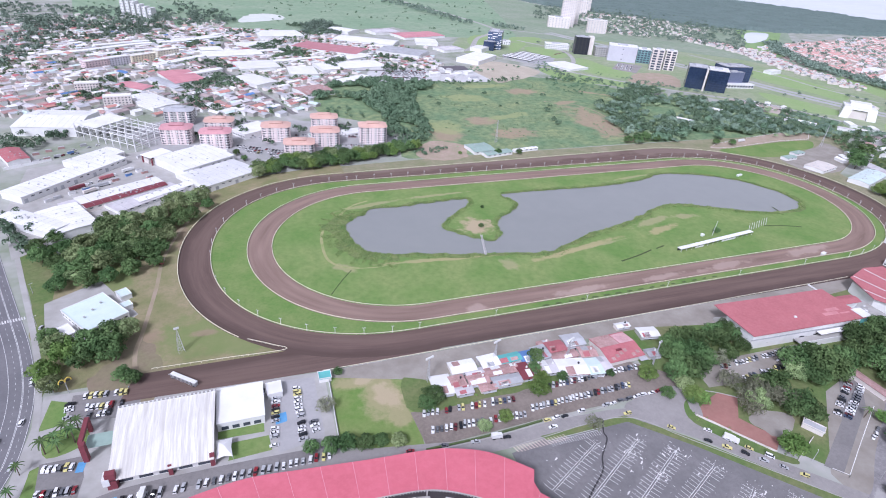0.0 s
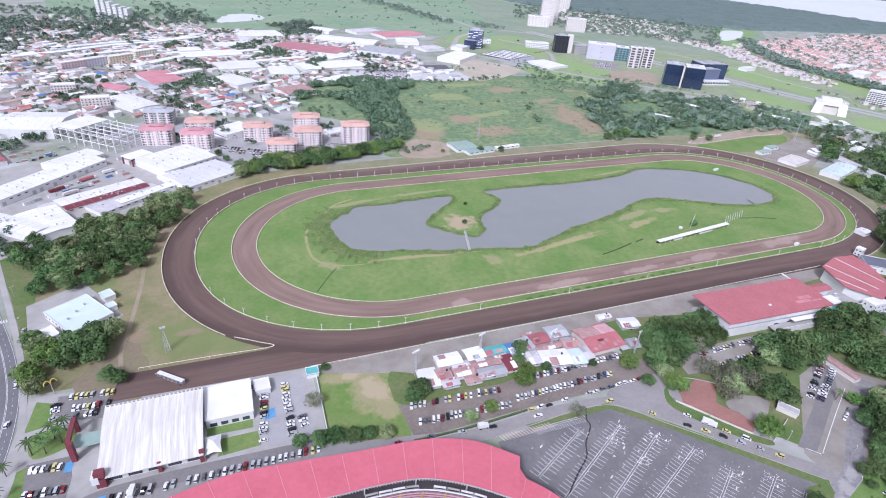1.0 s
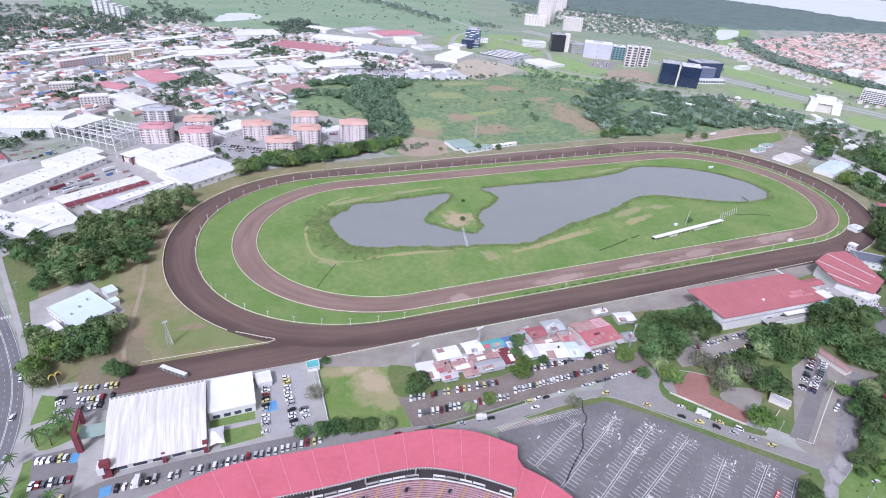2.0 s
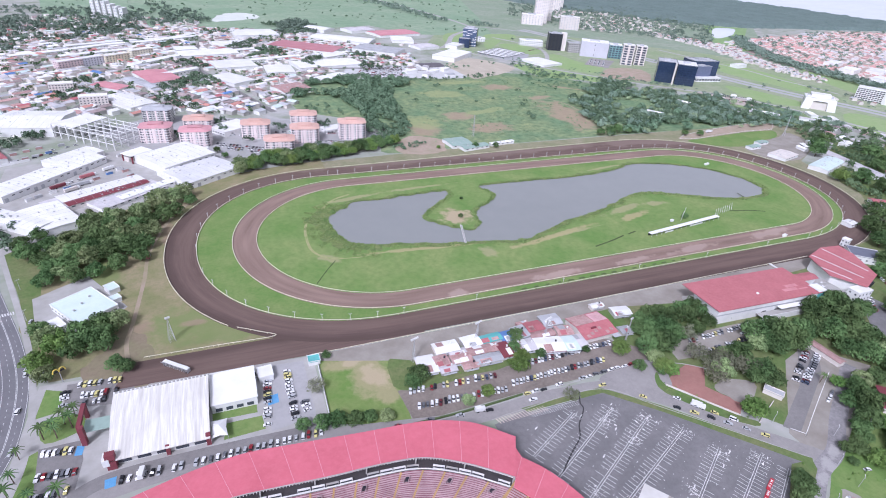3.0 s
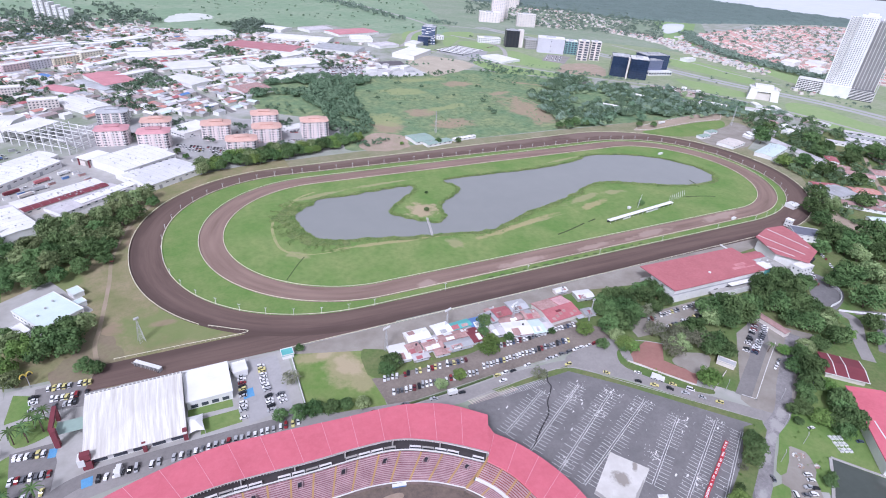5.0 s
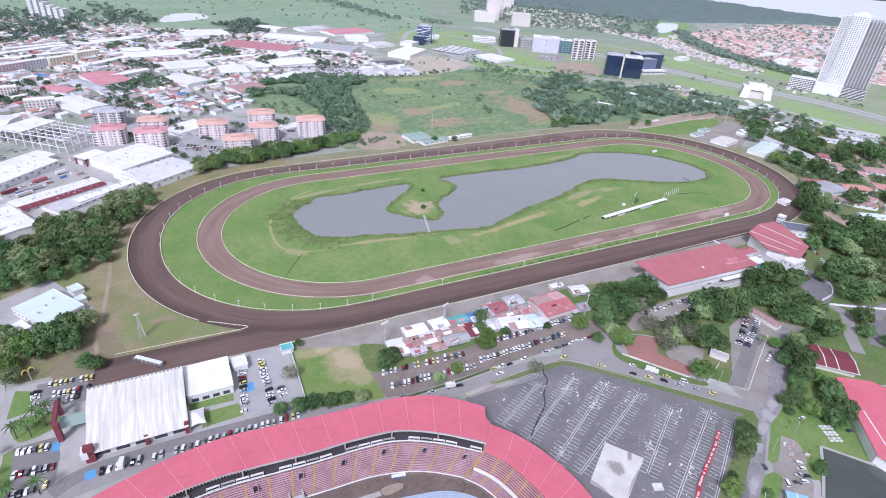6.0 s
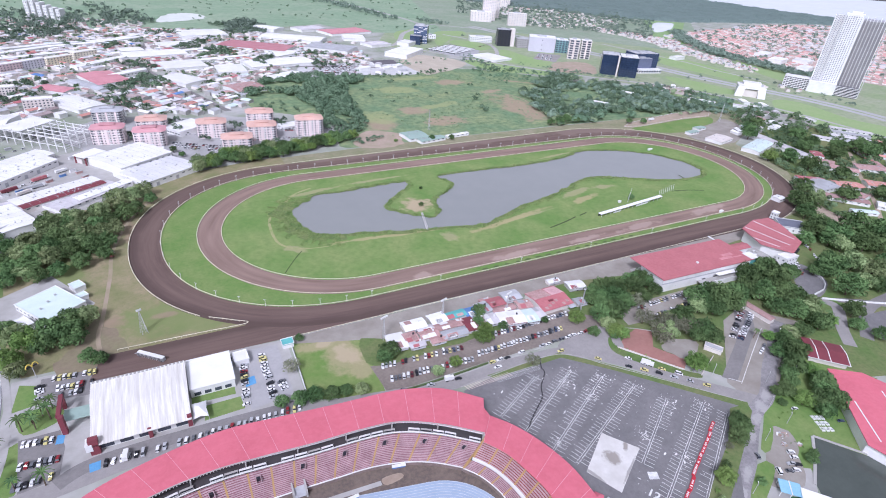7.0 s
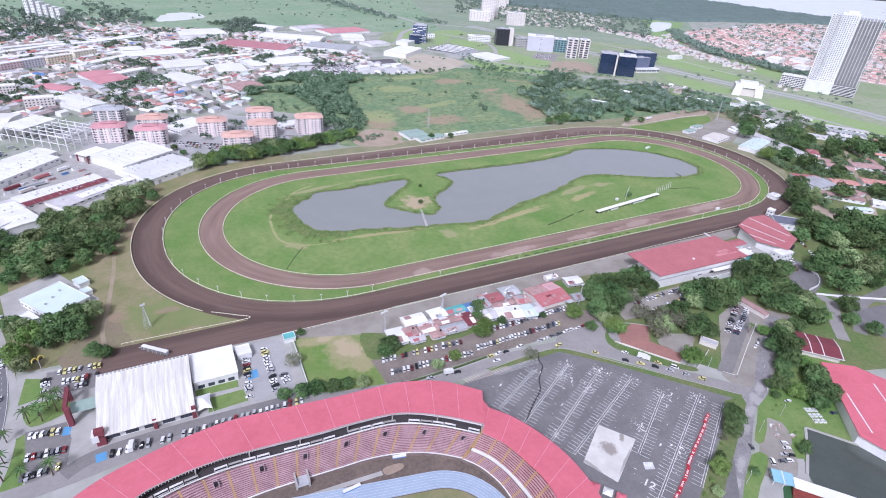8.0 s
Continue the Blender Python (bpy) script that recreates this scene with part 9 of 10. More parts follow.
def leaf_material(name, base, dark, pale):
    m = bpy.data.materials.new(name)
    m.use_nodes = True
    nt = m.node_tree
    bsdf = nt.nodes["Principled BSDF"]
    geo = nt.nodes.new("ShaderNodeNewGeometry")
    info = nt.nodes.new("ShaderNodeObjectInfo")
    col = mix_node(nt, geo.outputs["Random Per Island"], dark, pale)
    col = mix_node(nt, 0.45, base, col)
    patchy = noise_node(nt, geo.outputs["Position"], 0.06, 3, 0.6, 0.4, 0.6)
    col = mix_node(nt, patchy, mix_node(nt, 0.5, col, dark), mix_node(nt, 0.5, col, pale))
    hsv = nt.nodes.new("ShaderNodeHueSaturation")
    for sock, lo, hi in (("Value", 0.75, 1.25), ("Hue", 0.485, 0.515)):
        q = nt.nodes.new("ShaderNodeMapRange")
        q.inputs[3].default_value, q.inputs[4].default_value = lo, hi
        nt.links.new(info.outputs["Random"], q.inputs[0])
        nt.links.new(q.outputs[0], hsv.inputs[sock])
    nt.links.new(col, hsv.inputs["Color"])
    nt.links.new(hsv.outputs[0], bsdf.inputs["Base Color"])
    bsdf.inputs["Roughness"].default_value = 0.75
    bsdf.inputs["Specular IOR Level"].default_value = 0.2
    return m


FOLIAGE = leaf_material("green_foliage", lin(78, 111, 58), lin(44, 70, 34), lin(116, 147, 84))
OLIVE = leaf_material("olive_foliage", lin(116, 140, 84), lin(74, 98, 52), lin(172, 188, 126))
LIME = leaf_material("lime_foliage", lin(102, 138, 58), lin(74, 108, 42), lin(134, 162, 76))
DULL = leaf_material("grey_green_foliage", lin(118, 122, 96), lin(88, 92, 70), lin(144, 146, 118))
WOOD_LEAF = leaf_material("woodland_foliage", lin(100, 131, 100), lin(76, 107, 78), lin(126, 155, 120))
# paler and bluer than the near woods: haze put into the leaf colour
HAZED_WOOD = leaf_material("far_foliage", lin(114, 136, 120), lin(100, 122, 106), lin(132, 152, 134))
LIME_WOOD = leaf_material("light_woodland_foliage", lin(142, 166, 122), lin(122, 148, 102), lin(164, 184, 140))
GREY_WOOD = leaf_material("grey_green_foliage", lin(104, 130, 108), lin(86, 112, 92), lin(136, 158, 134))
TOWN_LEAF = leaf_material("dark_town_foliage", lin(84, 108, 84), lin(62, 86, 64), lin(108, 132, 104))
QUARTER_LEAF = leaf_material("dusty_green_foliage", lin(88, 118, 78), lin(58, 86, 54), lin(122, 150, 104))


def wood(lobes, trunk_h, r0, name="trunk"):
    bm = bmesh.new()
    add_tube(bm, (0, 0, -0.2), (0.1, 0.05, trunk_h), r0, r0 * 0.7, 7)
    for lx, ly, lz, rad, hgt in lobes:
        add_tube(bm, (0.1, 0.05, trunk_h * 0.9), (lx * 0.85, ly * 0.85, lz), r0 * 0.45, r0 * 0.15, 5)
    return data_of(bm, name, BARK)


TREES = []
tr = random.Random(404)
for kind, (leaf, word) in enumerate(((FOLIAGE, "green"), (FOLIAGE, "dense dark green"), (OLIVE, "olive green"), (LIME, "light green"), (FOLIAGE, "broad green"), (DULL, "thin grey green"), (OLIVE, "tall olive"))):
    lobes = []
    flat = 0.72 if kind == 4 else (1.12 if kind == 6 else 0.92)
    thin = kind == 5
    for k in range(30 if not thin else 16):
        low = k % 3 == 0
        a = 2.4 * k + tr.uniform(-0.4, 0.4)
        up = tr.uniform(-0.35, 0.1) if low else tr.uniform(0.1, 1.0)
        out = math.sqrt(max(0.0, 1 - up * up))
        q = tr.uniform(2.9, 4.3)
        rad = tr.uniform(1.1, 1.95)
        lobes.append((q * out * math.cos(a), q * out * math.sin(a), 3.6 + q * up * flat, rad, rad * tr.uniform(0.75, 0.95)))
    lobes.append((0, 0, 3.4, 3.7, 3.3 * flat))
    crown = leaf_mesh("crown", lobes, 23 if not thin else 13, 0.42, 50 + kind, leaf)
    TREES.append((wood(lobes[:-1:3], 2.2, 0.3), crown, word))


def tree(x, y, size, kind, where, z=0.0):
    trunk, crown, word = TREES[kind]
    t = thing("tree", x, y, z, tr.uniform(0, 360), word + " broadleaf tree " + where, "tree", "trees " + where)
    size *= 1.06
    t.scale = (size, size, size * tr.uniform(0.85, 1.1))
    share("trunk", trunk, t)
    share("crown", crown, t)
    return t


def grove(region, step, where, kinds, lo=0.8, hi=1.4, seed=1, keep=0.9, pad=2.0):
    """Trees scattered in a region at about the given spacing."""
    r = random.Random(seed)
    x0, x1 = min(p[0] for p in region), max(p[0] for p in region)
    y0, y1 = min(p[1] for p in region), max(p[1] for p in region)
    nx, ny = int((x1 - x0) / step) + 1, int((y1 - y0) / step) + 1
    for i in range(nx):
        for j in range(ny):
            x = x0 + (i + 0.5 * (j % 2) + r.uniform(-0.3, 0.3)) * step
            y = y0 + (j + r.uniform(-0.3, 0.3)) * step
            if r.random() < keep and inside(x, y, region) and not taken(x, y, pad) and not near_way(x, y, 1.0):
                tree(x, y, r.uniform(lo, hi), r.choice(kinds), where)


def plant(where, rows, k=1.0):
    for x, y, size, kind in rows:
        size *= k
        tree(x, y, size, kind, where)


WEST = "beside the west bend"
plant(WEST, ((-223, 72, 1.6, 0), (-212, 73, 1.8, 2), (-201, 94, 1.9, 2), (-193, 71, 2.0, 1), (-186, 105, 1.9, 2), (-178, 81, 2.0, 2), (-169, 88, 1.8, 1), (-160, 59, 1.5, 0), (-171, 53, 1.7, 1), (-184, 49, 1.9, 0), (-197, 44, 1.7, 2), (-209, 40, 1.7, 0), (-218, 35, 1.5, 1), (-221, 20, 1.4, 0), (-203, 21, 1.4, 1)))
plant(WEST, ((-190, 24, 1.4, 0), (-176, 32, 1.4, 1), (-161, 40, 1.3, 0), (-156, 78, 1.6, 2), (-167, 116, 1.7, 2), (-154, 137, 2.0, 2), (-143, 140, 2.0, 2), (-133, 150, 1.7, 2), (-148, 104, 1.6, 0), (-160, 97, 1.6, 1), (-139, 113, 1.4, 1), (-127, 134, 1.2, 0), (-193, 118, 1.4, 2), (-207, 108, 1.4, 0), (-229, 52, 1.5, 0), (-229, 74, 1.4, 0), (-240, 62, 1.6, 0), (-246, 78, 1.5, 1), (-238, 92, 1.3, 0)))
plant(WEST, ((-215, 72, 1.5, 0), (-206, 79, 1.6, 2), (-198, 90, 1.6, 2), (-188, 97, 1.6, 0), (-179, 109, 1.5, 2), (-169, 118, 1.5, 0), (-158, 129, 1.6, 2), (-205, 117, 1.3, 2), (-197, 62, 1.6, 0), (-217, 57, 1.5, 2), (-207, 54, 1.6, 0), (-195, 52, 1.5, 2), (-183, 62, 1.7, 2), (-173, 66, 1.6, 0), (-163, 74, 1.5, 2), (-222, 42, 1.4, 0), (-213, 32, 1.2, 2), (-180, 72, 1.5, 0), (-150, 122, 1.3, 0), (-186, 84, 1.5, 2)))
grove([(-112, 183), (-60, 206), (12, 220), (86, 242), (118, 262), (80, 262), (20, 246), (-40, 246), (-90, 204)], 8.0, "along the back straight", (0, 1, 0, 3, 6, 0), 1.0, 1.7, 2, 0.95)
for x, y, s, k in ((-205, -52, 1.2, 2), (-198, -60, 1.2, 3), (-186, -56, 1.5, 1), (-178, -50, 1.5, 1), (-170, -44, 1.2, 2), (-176, -62, 1.4, 1), (-190, -66, 1.1, 0), (-207, -72, 1.1, 3), (-166, -84, 0.8, 1), (-160, -88, 0.7, 0), (-201, -84, 0.9, 2), (-213, -38, 0.9, 0)):
    tree(x, y, s * 1.35, k, "behind the clinic")
for x, y, s, k in ((1, -147, 1.2, 0), (-4, -151, 0.9, 1), (64, -157, 1.1, 3), (70, -150, 0.8, 3), (76, -131, 0.9, 1), (70, -140, 0.7, 0), (82, -190, 0.9, 5), (36, -171, 0.7, 3), (22, -174, 0.7, 2), (138, -164, 1.0, 3), (152, -189, 0.6, 1), (84, -151, 0.6, 1), (116, -156, 0.5, 0)):
    tree(x, y, s * 1.15, k, "in the gravel car park")
for x, y, s, k in ((-70, -163, 0.7, 0), (-60, -165, 0.8, 1), (-52, -166, 0.9, 0), (-43, -168, 0.8, 1), (-35, -169, 0.7, 0), (-26, -171, 0.7, 2), (-59, -138, 0.9, 5), (-48, -111, 0.5, 0)):
    tree(x, y, s * 1.2, k, "along the small field")
plant("behind the grandstand", ((155, -168, 1.6, 1), (140, -181, 1.0, 0), (170, -170, 1.8, 1), (190, -147, 1.9, 0), (208, -149, 1.7, 1), (186, -162, 1.7, 4), (222, -148, 1.4, 0), (205, -162, 1.3, 1), (157, -190, 1.1, 3), (221, -159, 1.2, 0), (154, -178, 1.2, 2)), 0.92)
plant("behind the grandstand", ((210, -142, 1.5, 0), (225, -139, 1.3, 0), (193, -166, 1.3, 5), (181, -157, 1.6, 1), (242, -155, 0.9, 0)))
plant("between the huts and the grandstand", ((181, -139, 1.3, 0), (171, -142, 1.2, 1), (175, -152, 1.4, 0), (166, -158, 1.3, 1), (192, -137, 1.1, 0), (163, -150, 1.0, 0)))
plant("by the clubhouse", ((415, -192, 1.6, 0), (404, -218, 1.8, 2), (389, -193, 1.8, 1), (428, -150, 1.6, 1), (451, -160, 1.9, 1), (458, -208, 1.9, 0), (487, -186, 2.2, 1)))
plant("beside the gravel lot", ((242, -182, 1.9, 0), (253, -190, 2.0, 1), (259, -197, 1.6, 0), (259, -182, 1.7, 4), (276, -189, 1.6, 1), (268, -196, 1.4, 0), (244, -196, 1.5, 0), (234, -190, 1.2, 2)), 1.15)
plant("in the park behind the clubhouse", ((308, -176, 2.0, 0), (333, -174, 2.1, 1), (326, -188, 2.2, 1), (297, -197, 2.1, 0), (306, -207, 2.1, 0), (323, -205, 2.0, 4), (300, -223, 1.9, 0), (292, -213, 1.5, 1), (289, -188, 1.9, 0), (313, -226, 1.7, 2), (345, -170, 1.6, 1), (318, -168, 1.3, 0), (352, -184, 1.7, 4)))
plant("beside the clay yard", ((154, -187, 1.1, 3), (180, -234, 1.3, 3), (183, -184, 1.3, 5), (180, -205, 1.4, 5), (193, -198, 1.5, 5), (188, -203, 1.3, 2), (210, -195, 1.6, 0), (211, -212, 1.6, 0), (213, -219, 1.4, 0), (207, -206, 1.5, 5), (199, -200, 1.3, 5), (203, -192, 1.2, 2), (205, -213, 1.2, 0), (196, -190, 1.1, 5), (186, -193, 0.9, 5)), 1.1)
plant("on the canal bank", ((251, -254, 1.6, 0), (241, -262, 1.5, 1), (251, -268, 1.0, 3), (246, -248, 1.3, 0), (258, -246, 1.5, 0), (214, -274, 1.1, 0), (218, -284, 1.2, 3), (225, -289, 1.5, 1), (231, -293, 1.5, 1), (241, -281, 1.5, 1), (235, -286, 1.4, 0), (264, -252, 1.3, 0), (180, -313, 0.7, 0), (221, -295, 1.1, 1), (238, -294, 1.3, 1), (232, -264, 1.2, 0), (226, -270, 1.0, 0), (256, -233, 0.9, 3), (262, -240, 1.2, 1), (247, -275, 1.0, 0)))
plant("in the east park", ((453, -142, 2.3, 1), (464, -157, 2.6, 0), (494, -157, 2.9, 1), (501, -176, 2.9, 1), (396, -193, 2.4, 0), (375, -220, 2.5, 1), (423, -197, 2.2, 2), (426, -212, 2.2, 2), (471, -138, 2.1, 0), (536, -168, 2.3, 1), (503, -188, 2.5, 1), (380, -190, 1.3, 0), (450, -172, 1.9, 2), (473, -180, 2.4, 0)))
plant("in the east park", ((305, -240, 1.7, 0), (348, -240, 1.6, 0), (286, -239, 1.4, 0), (272, -238, 1.3, 2), (333, -252, 1.2, 0), (338, -266, 1.2, 1), (321, -240, 0.9, 3), (331, -218, 1.2, 2), (410, -228, 1.5, 0), (440, -226, 2.0, 1), (470, -210, 2.2, 0), (520, -200, 2.4, 1), (545, -190, 2.2, 0)))
plant("among the stables", ((562, -62, 2.0, 1), (512, -85, 1.9, 1), (508, -101, 2.4, 1), (646, -17, 2.4, 0), (649, 14, 2.2, 1), (622, 25, 2.0, 3), (680, 100, 2.2, 0), (717, 127, 2.0, 0), (753, 140, 2.3, 1), (760, 76, 2.3, 1), (715, 36, 2.3, 0), (730, -2, 2.4, 0), (586, -100, 2.2, 0), (548, -88, 1.8, 2), (791, -14, 2.8, 0), (795, 4, 2.6, 1), (770, 20, 2.3, 0), (844, -10, 2.5, 0), (660, -52, 1.9, 0), (640, -112, 2.2, 0), (668, -112, 2.0, 1), (749, 45, 2.3, 1), (488, -112, 2.0, 0)))
plant("beside the car park lane", ((161, -282, 1.3, 0), (153, -287, 1.1, 1), (124, -302, 1.0, 3), (166, -277, 0.9, 0), (145, -288, 0.5, 5), (112, -311, 0.6, 2), (133, -296, 0.5, 0), (141, -311, 0.5, 0), (186, -311, 0.5, 0), (205, -279, 0.6, 0), (210, -271, 0.8, 0)))
for x, y, s, k in ((208, 224, 0.9, 1), (236, 221, 0.8, 1), (336, -12, 0.7, 1), (111, 46, 0.5, 1), (128, 84, 0.4, 0), (160, 232, 0.5, 3), (-92, 250, 0.8, 0), (-100, 268, 0.8, 1), (430, 238, 1.6, 1), (446, 244, 1.5, 1), (462, 240, 1.3, 0), (414, 240, 1.2, 4), (548, 214, 1.0, 0), (572, 208, 1.0, 1)):
    tree(x, y, s, k, "standing alone near the course", 0.4)


def arch_sign(x, y):
    t = thing("arch_sign", x, y, 0.1, 30, "tall pole with a yellow arch-shaped sign", "sign")
    part("pole", tube((0, 0, 0), (0, 0, 8.2), 0.22, 0.18, 8), STEEL, t)
    yellow = mat("sign_yellow", lin(226, 200, 70), lin(210, 184, 60), None, 0.5, 2.0, 0.4, 0.3, 0.5)
    bm = bmesh.new()
    for s in (-1, 1):
        pts = [Vector((s * (0.1 + 1.5 * (1 - math.cos(a))), 0, 8.0 + 2.4 * math.sin(a))) for a in [math.pi * k / 10 for k in range(11)]]
        for a, b in zip(pts, pts[1:]):
            add_tube(bm, a, b, 0.32, n=6)
    part("arch", bm, yellow, t, "yellow double arch")
    part("back_board", box(-2.9, 0.34, 7.6, 2.9, 0.5, 8.6), DARK, t)


arch_sign(-192.5, -88)


# palms
def palm_parts():
    bm = bmesh.new()
    add_tube(bm, (0, 0, 0), (0.3, 0.1, 6.5), 0.24, 0.16, 6)
    trunk = data_of(bm, "trunk", BARK)
    bm = bmesh.new()
    for k in range(13):
        a = 2 * math.pi * k / 13 + 0.2 * (k % 3)
        d = Vector((math.cos(a), math.sin(a), 0))
        s = Vector((-d.y, d.x, 0))
        prev = None
        for i in range(6):
            f = i / 5
            p = Vector((0.3, 0.1, 6.5)) + d * 3.4 * f + Vector((0, 0, 1.0 * math.sin(f * 2.2) - 1.7 * f * f))
            w = 0.42 * (1 - f) + 0.06
            cur = [bm.verts.new(p - s * w - Vector((0, 0, w * 0.6))), bm.verts.new(p), bm.verts.new(p + s * w - Vector((0, 0, w * 0.6)))]
            if prev:
                bm.faces.new((prev[0], cur[0], cur[1], prev[1]))
                bm.faces.new((prev[1], cur[1], cur[2], prev[2]))
            prev = cur
    return trunk, data_of(bm, "fronds", FOLIAGE)


PALM = palm_parts()
for x, y in ((-194, -130), (-190, -126), (-186, -122), (-182, -118), (-188, -131), (-182, -126), (-202, -140), (-201, -154), (-200, -165), (-180, -170), (-192, -168), (248, -228), (322, -236), (330, -225), (221, -150), (233, -148), (226, -141)):
    t = thing("palm_tree", x, y, 0.1, tr.uniform(0, 360), "palm tree with arching green fronds", "palm tree", "palms by the road")
    s = tr.uniform(1.1, 1.5)
    t.scale = (s, s, s)
    share("trunk", PALM[0], t)
    share("fronds", PALM[1], t)


# ---- woods: too many to count ----
def woods(name, spots, label, leaf, seed, per=64):
    """Far trees as one body of leaves: each spot gives x, y, crown radius, height."""
    r = np.random.default_rng(seed)
    n, m = len(spots), 6
    spots = np.array(spots, float)
    base = np.repeat(spots, per, axis=0)
    ang = r.uniform(0, 2 * np.pi, (n, m))
    out = r.uniform(0.2, 0.75, (n, m))
    lobe = np.stack([out * np.cos(ang), out * np.sin(ang), r.uniform(0.0, 0.55, (n, m)) * (1.1 - out)], 2)
    wide = r.uniform(0.38, 0.62, (n, m))
    pick = r.integers(0, m, n * per)
    row = np.repeat(np.arange(n), per)
    d = r.normal(size=(n * per, 3))
    d /= np.linalg.norm(d, axis=1)[:, None]
    d[:, 2] = np.abs(d[:, 2]) - 0.15
    k = (wide[row, pick] * r.uniform(0.94, 1.03, n * per))[:, None]
    c = np.c_[base[:, 0], base[:, 1], base[:, 3] * 0.4] + (lobe[row, pick] + d * k) * np.c_[base[:, 2], base[:, 2], base[:, 3] * 0.8]
    nrm = d + 0.13 * r.normal(size=d.shape)
    nrm /= np.linalg.norm(nrm, axis=1)[:, None]
    a = np.cross(nrm, r.normal(size=d.shape))
    a /= np.linalg.norm(a, axis=1)[:, None]
    b = np.cross(nrm, a)
    s = (base[:, 2] * r.uniform(0.13, 0.25, n * per) * math.sqrt(64 / per) ** 0.6)[:, None]
    quad = np.stack([c - s * a, c - 0.8 * s * b, c + s * a, c + 0.8 * s * b], 1).reshape(-1, 3)
    data = bpy.data.meshes.new(name)
    data.from_pydata(quad.tolist(), [], np.arange(len(quad)).reshape(-1, 4).tolist())
    data.materials.append(leaf)
    return tagged(new(name, data), label, "woods", kind="stuff")


def wild(region, step, seed, lo, hi, keep=1.0, clump=0.0, pad=3.0, hk=1.25):
    r = random.Random(seed)
    out = []
    x0, x1 = min(p[0] for p in region), max(p[0] for p in region)
    y0, y1 = min(p[1] for p in region), max(p[1] for p in region)
    for i in range(int((x1 - x0) / step) + 1):
        for j in range(int((y1 - y0) / step) + 1):
            x, y = x0 + (i + r.uniform(-0.45, 0.45)) * step, y0 + (j + r.uniform(-0.45, 0.45)) * step
            if r.random() < keep and inside(x, y, region) and (not clump or noise.noise(Vector((x, y, 3)) * 0.012) > clump - 0.5) and not taken(x, y, pad) and not near_way(x, y, 2.0):
                q = r.uniform(lo, hi)
                out.append((x, y, q, q * hk * r.uniform(0.8, 1.3)))
    return out


woods("estate_woods", wild([(77, 280), (120, 326), (150, 350), (150, 312), (128, 282), (98, 268)], 7, 71, 3.5, 6.5, 0.9) + wild([(96, 244), (150, 262), (160, 250), (118, 236)], 6, 72, 2.0, 4.0, 0.7) + wild([(20, 440), (60, 450), (86, 400), (60, 380), (24, 410)], 9, 73, 2.0, 4.5, 0.45), "green trees beside the apartment estate", WOOD_LEAF, 71, 80)
woods("meadow_woods", wild([(17, 483), (21, 506), (60, 585), (124, 600), (182, 588), (236, 590), (232, 560), (223, 545), (190, 523), (165, 467), (160, 410), (154, 330), (86, 300), (104, 391), (84, 470), (60, 500)], 8.5, 1, 4.5, 9.5, 0.95, 0.16), "dense green woodland beside the meadow", WOOD_LEAF, 1, 200)
EAST = [(478, 442), (550, 472), (640, 540), (674, 514), (729, 420), (810, 376), (831, 310), (712, 209), (659, 235), (602, 262), (528, 257), (494, 231), (449, 231), (420, 232), (436, 279), (446, 340)]
woods("east_woods", wild(EAST, 12.5, 2, 5.0, 9.5, 0.85, 0.38), "dense green woodland beyond the back straight", WOOD_LEAF, 2, 260)
woods("grey_woods", wild(EAST, 17, 43, 5.0, 10.5, 0.6, 0.3) + wild([(720, 215), (830, 310), (880, 262), (905, 200), (860, 190)], 14, 44, 4.5, 8.0, 0.6, 0.2), "grey-green taller trees in the woodland", GREY_WOOD, 43, 260)
woods("light_woods", wild(EAST, 15, 42, 3.0, 7.0, 0.5, 0.15), "lighter green trees in the woodland", LIME_WOOD, 42, 200)
woods("front_trees", [(x, y, q, q * 1.2) for x, y, q in ((597, 438, 10), (491, 378, 9), (575, 348, 9), (614, 307, 10), (665, 282, 10), (515, 250, 11), (466, 240, 11), (469, 290, 9), (732, 322, 9), (826, 308, 9), (572, 238, 10), (480, 238, 9), (536, 262, 10), (640, 262, 9), (600, 268, 8), (692, 262, 9), (772, 262, 8), (800, 240, 8), (842, 262, 9))], "tall round trees along the woodland's front", WOOD_LEAF, 45, 420)
woods("belt_shrubs", wild([(225, 574), (290, 570), (349, 580), (417, 596), (478, 590), (540, 588), (540, 606), (478, 608), (417, 616), (349, 598), (286, 588), (232, 592)], 8, 46, 2.5, 5.0, 0.8, 0.2, 0.5), "dark shrubs along the meadow's far edge", WOOD_LEAF, 46, 50)
woods("scrub", wild([(475, 598), (553, 636), (619, 560), (650, 545), (560, 480), (492, 474), (460, 526)], 11, 31, 2.0, 5.0, 0.7, 0.3), "light scrub at the meadow's edge", WOOD_LEAF, 31, 40)
woods("meadow_shrubs", wild([(150, 260), (200, 450), (250, 600), (450, 560), (470, 480), (420, 260), (200, 250)], 9, 3, 0.8, 2.6, 0.6, 0.5, hk=0.8), "low light shrubs on the meadow", LIME_WOOD, 3, 30)
woods("meadow_bushes", [(203, 488, 5, 5), (202, 444, 5, 6), (373, 396, 6, 7), (356, 347, 6, 7), (352, 331, 7, 8), (413, 488, 5, 5), (307, 508, 5, 5), (303, 430, 4, 4), (274, 536, 6, 6), (340, 440, 4, 4), (390, 420, 4, 5), (228, 410, 4, 4)], "scattered round bushes on the meadow", WOOD_LEAF, 47, 90)
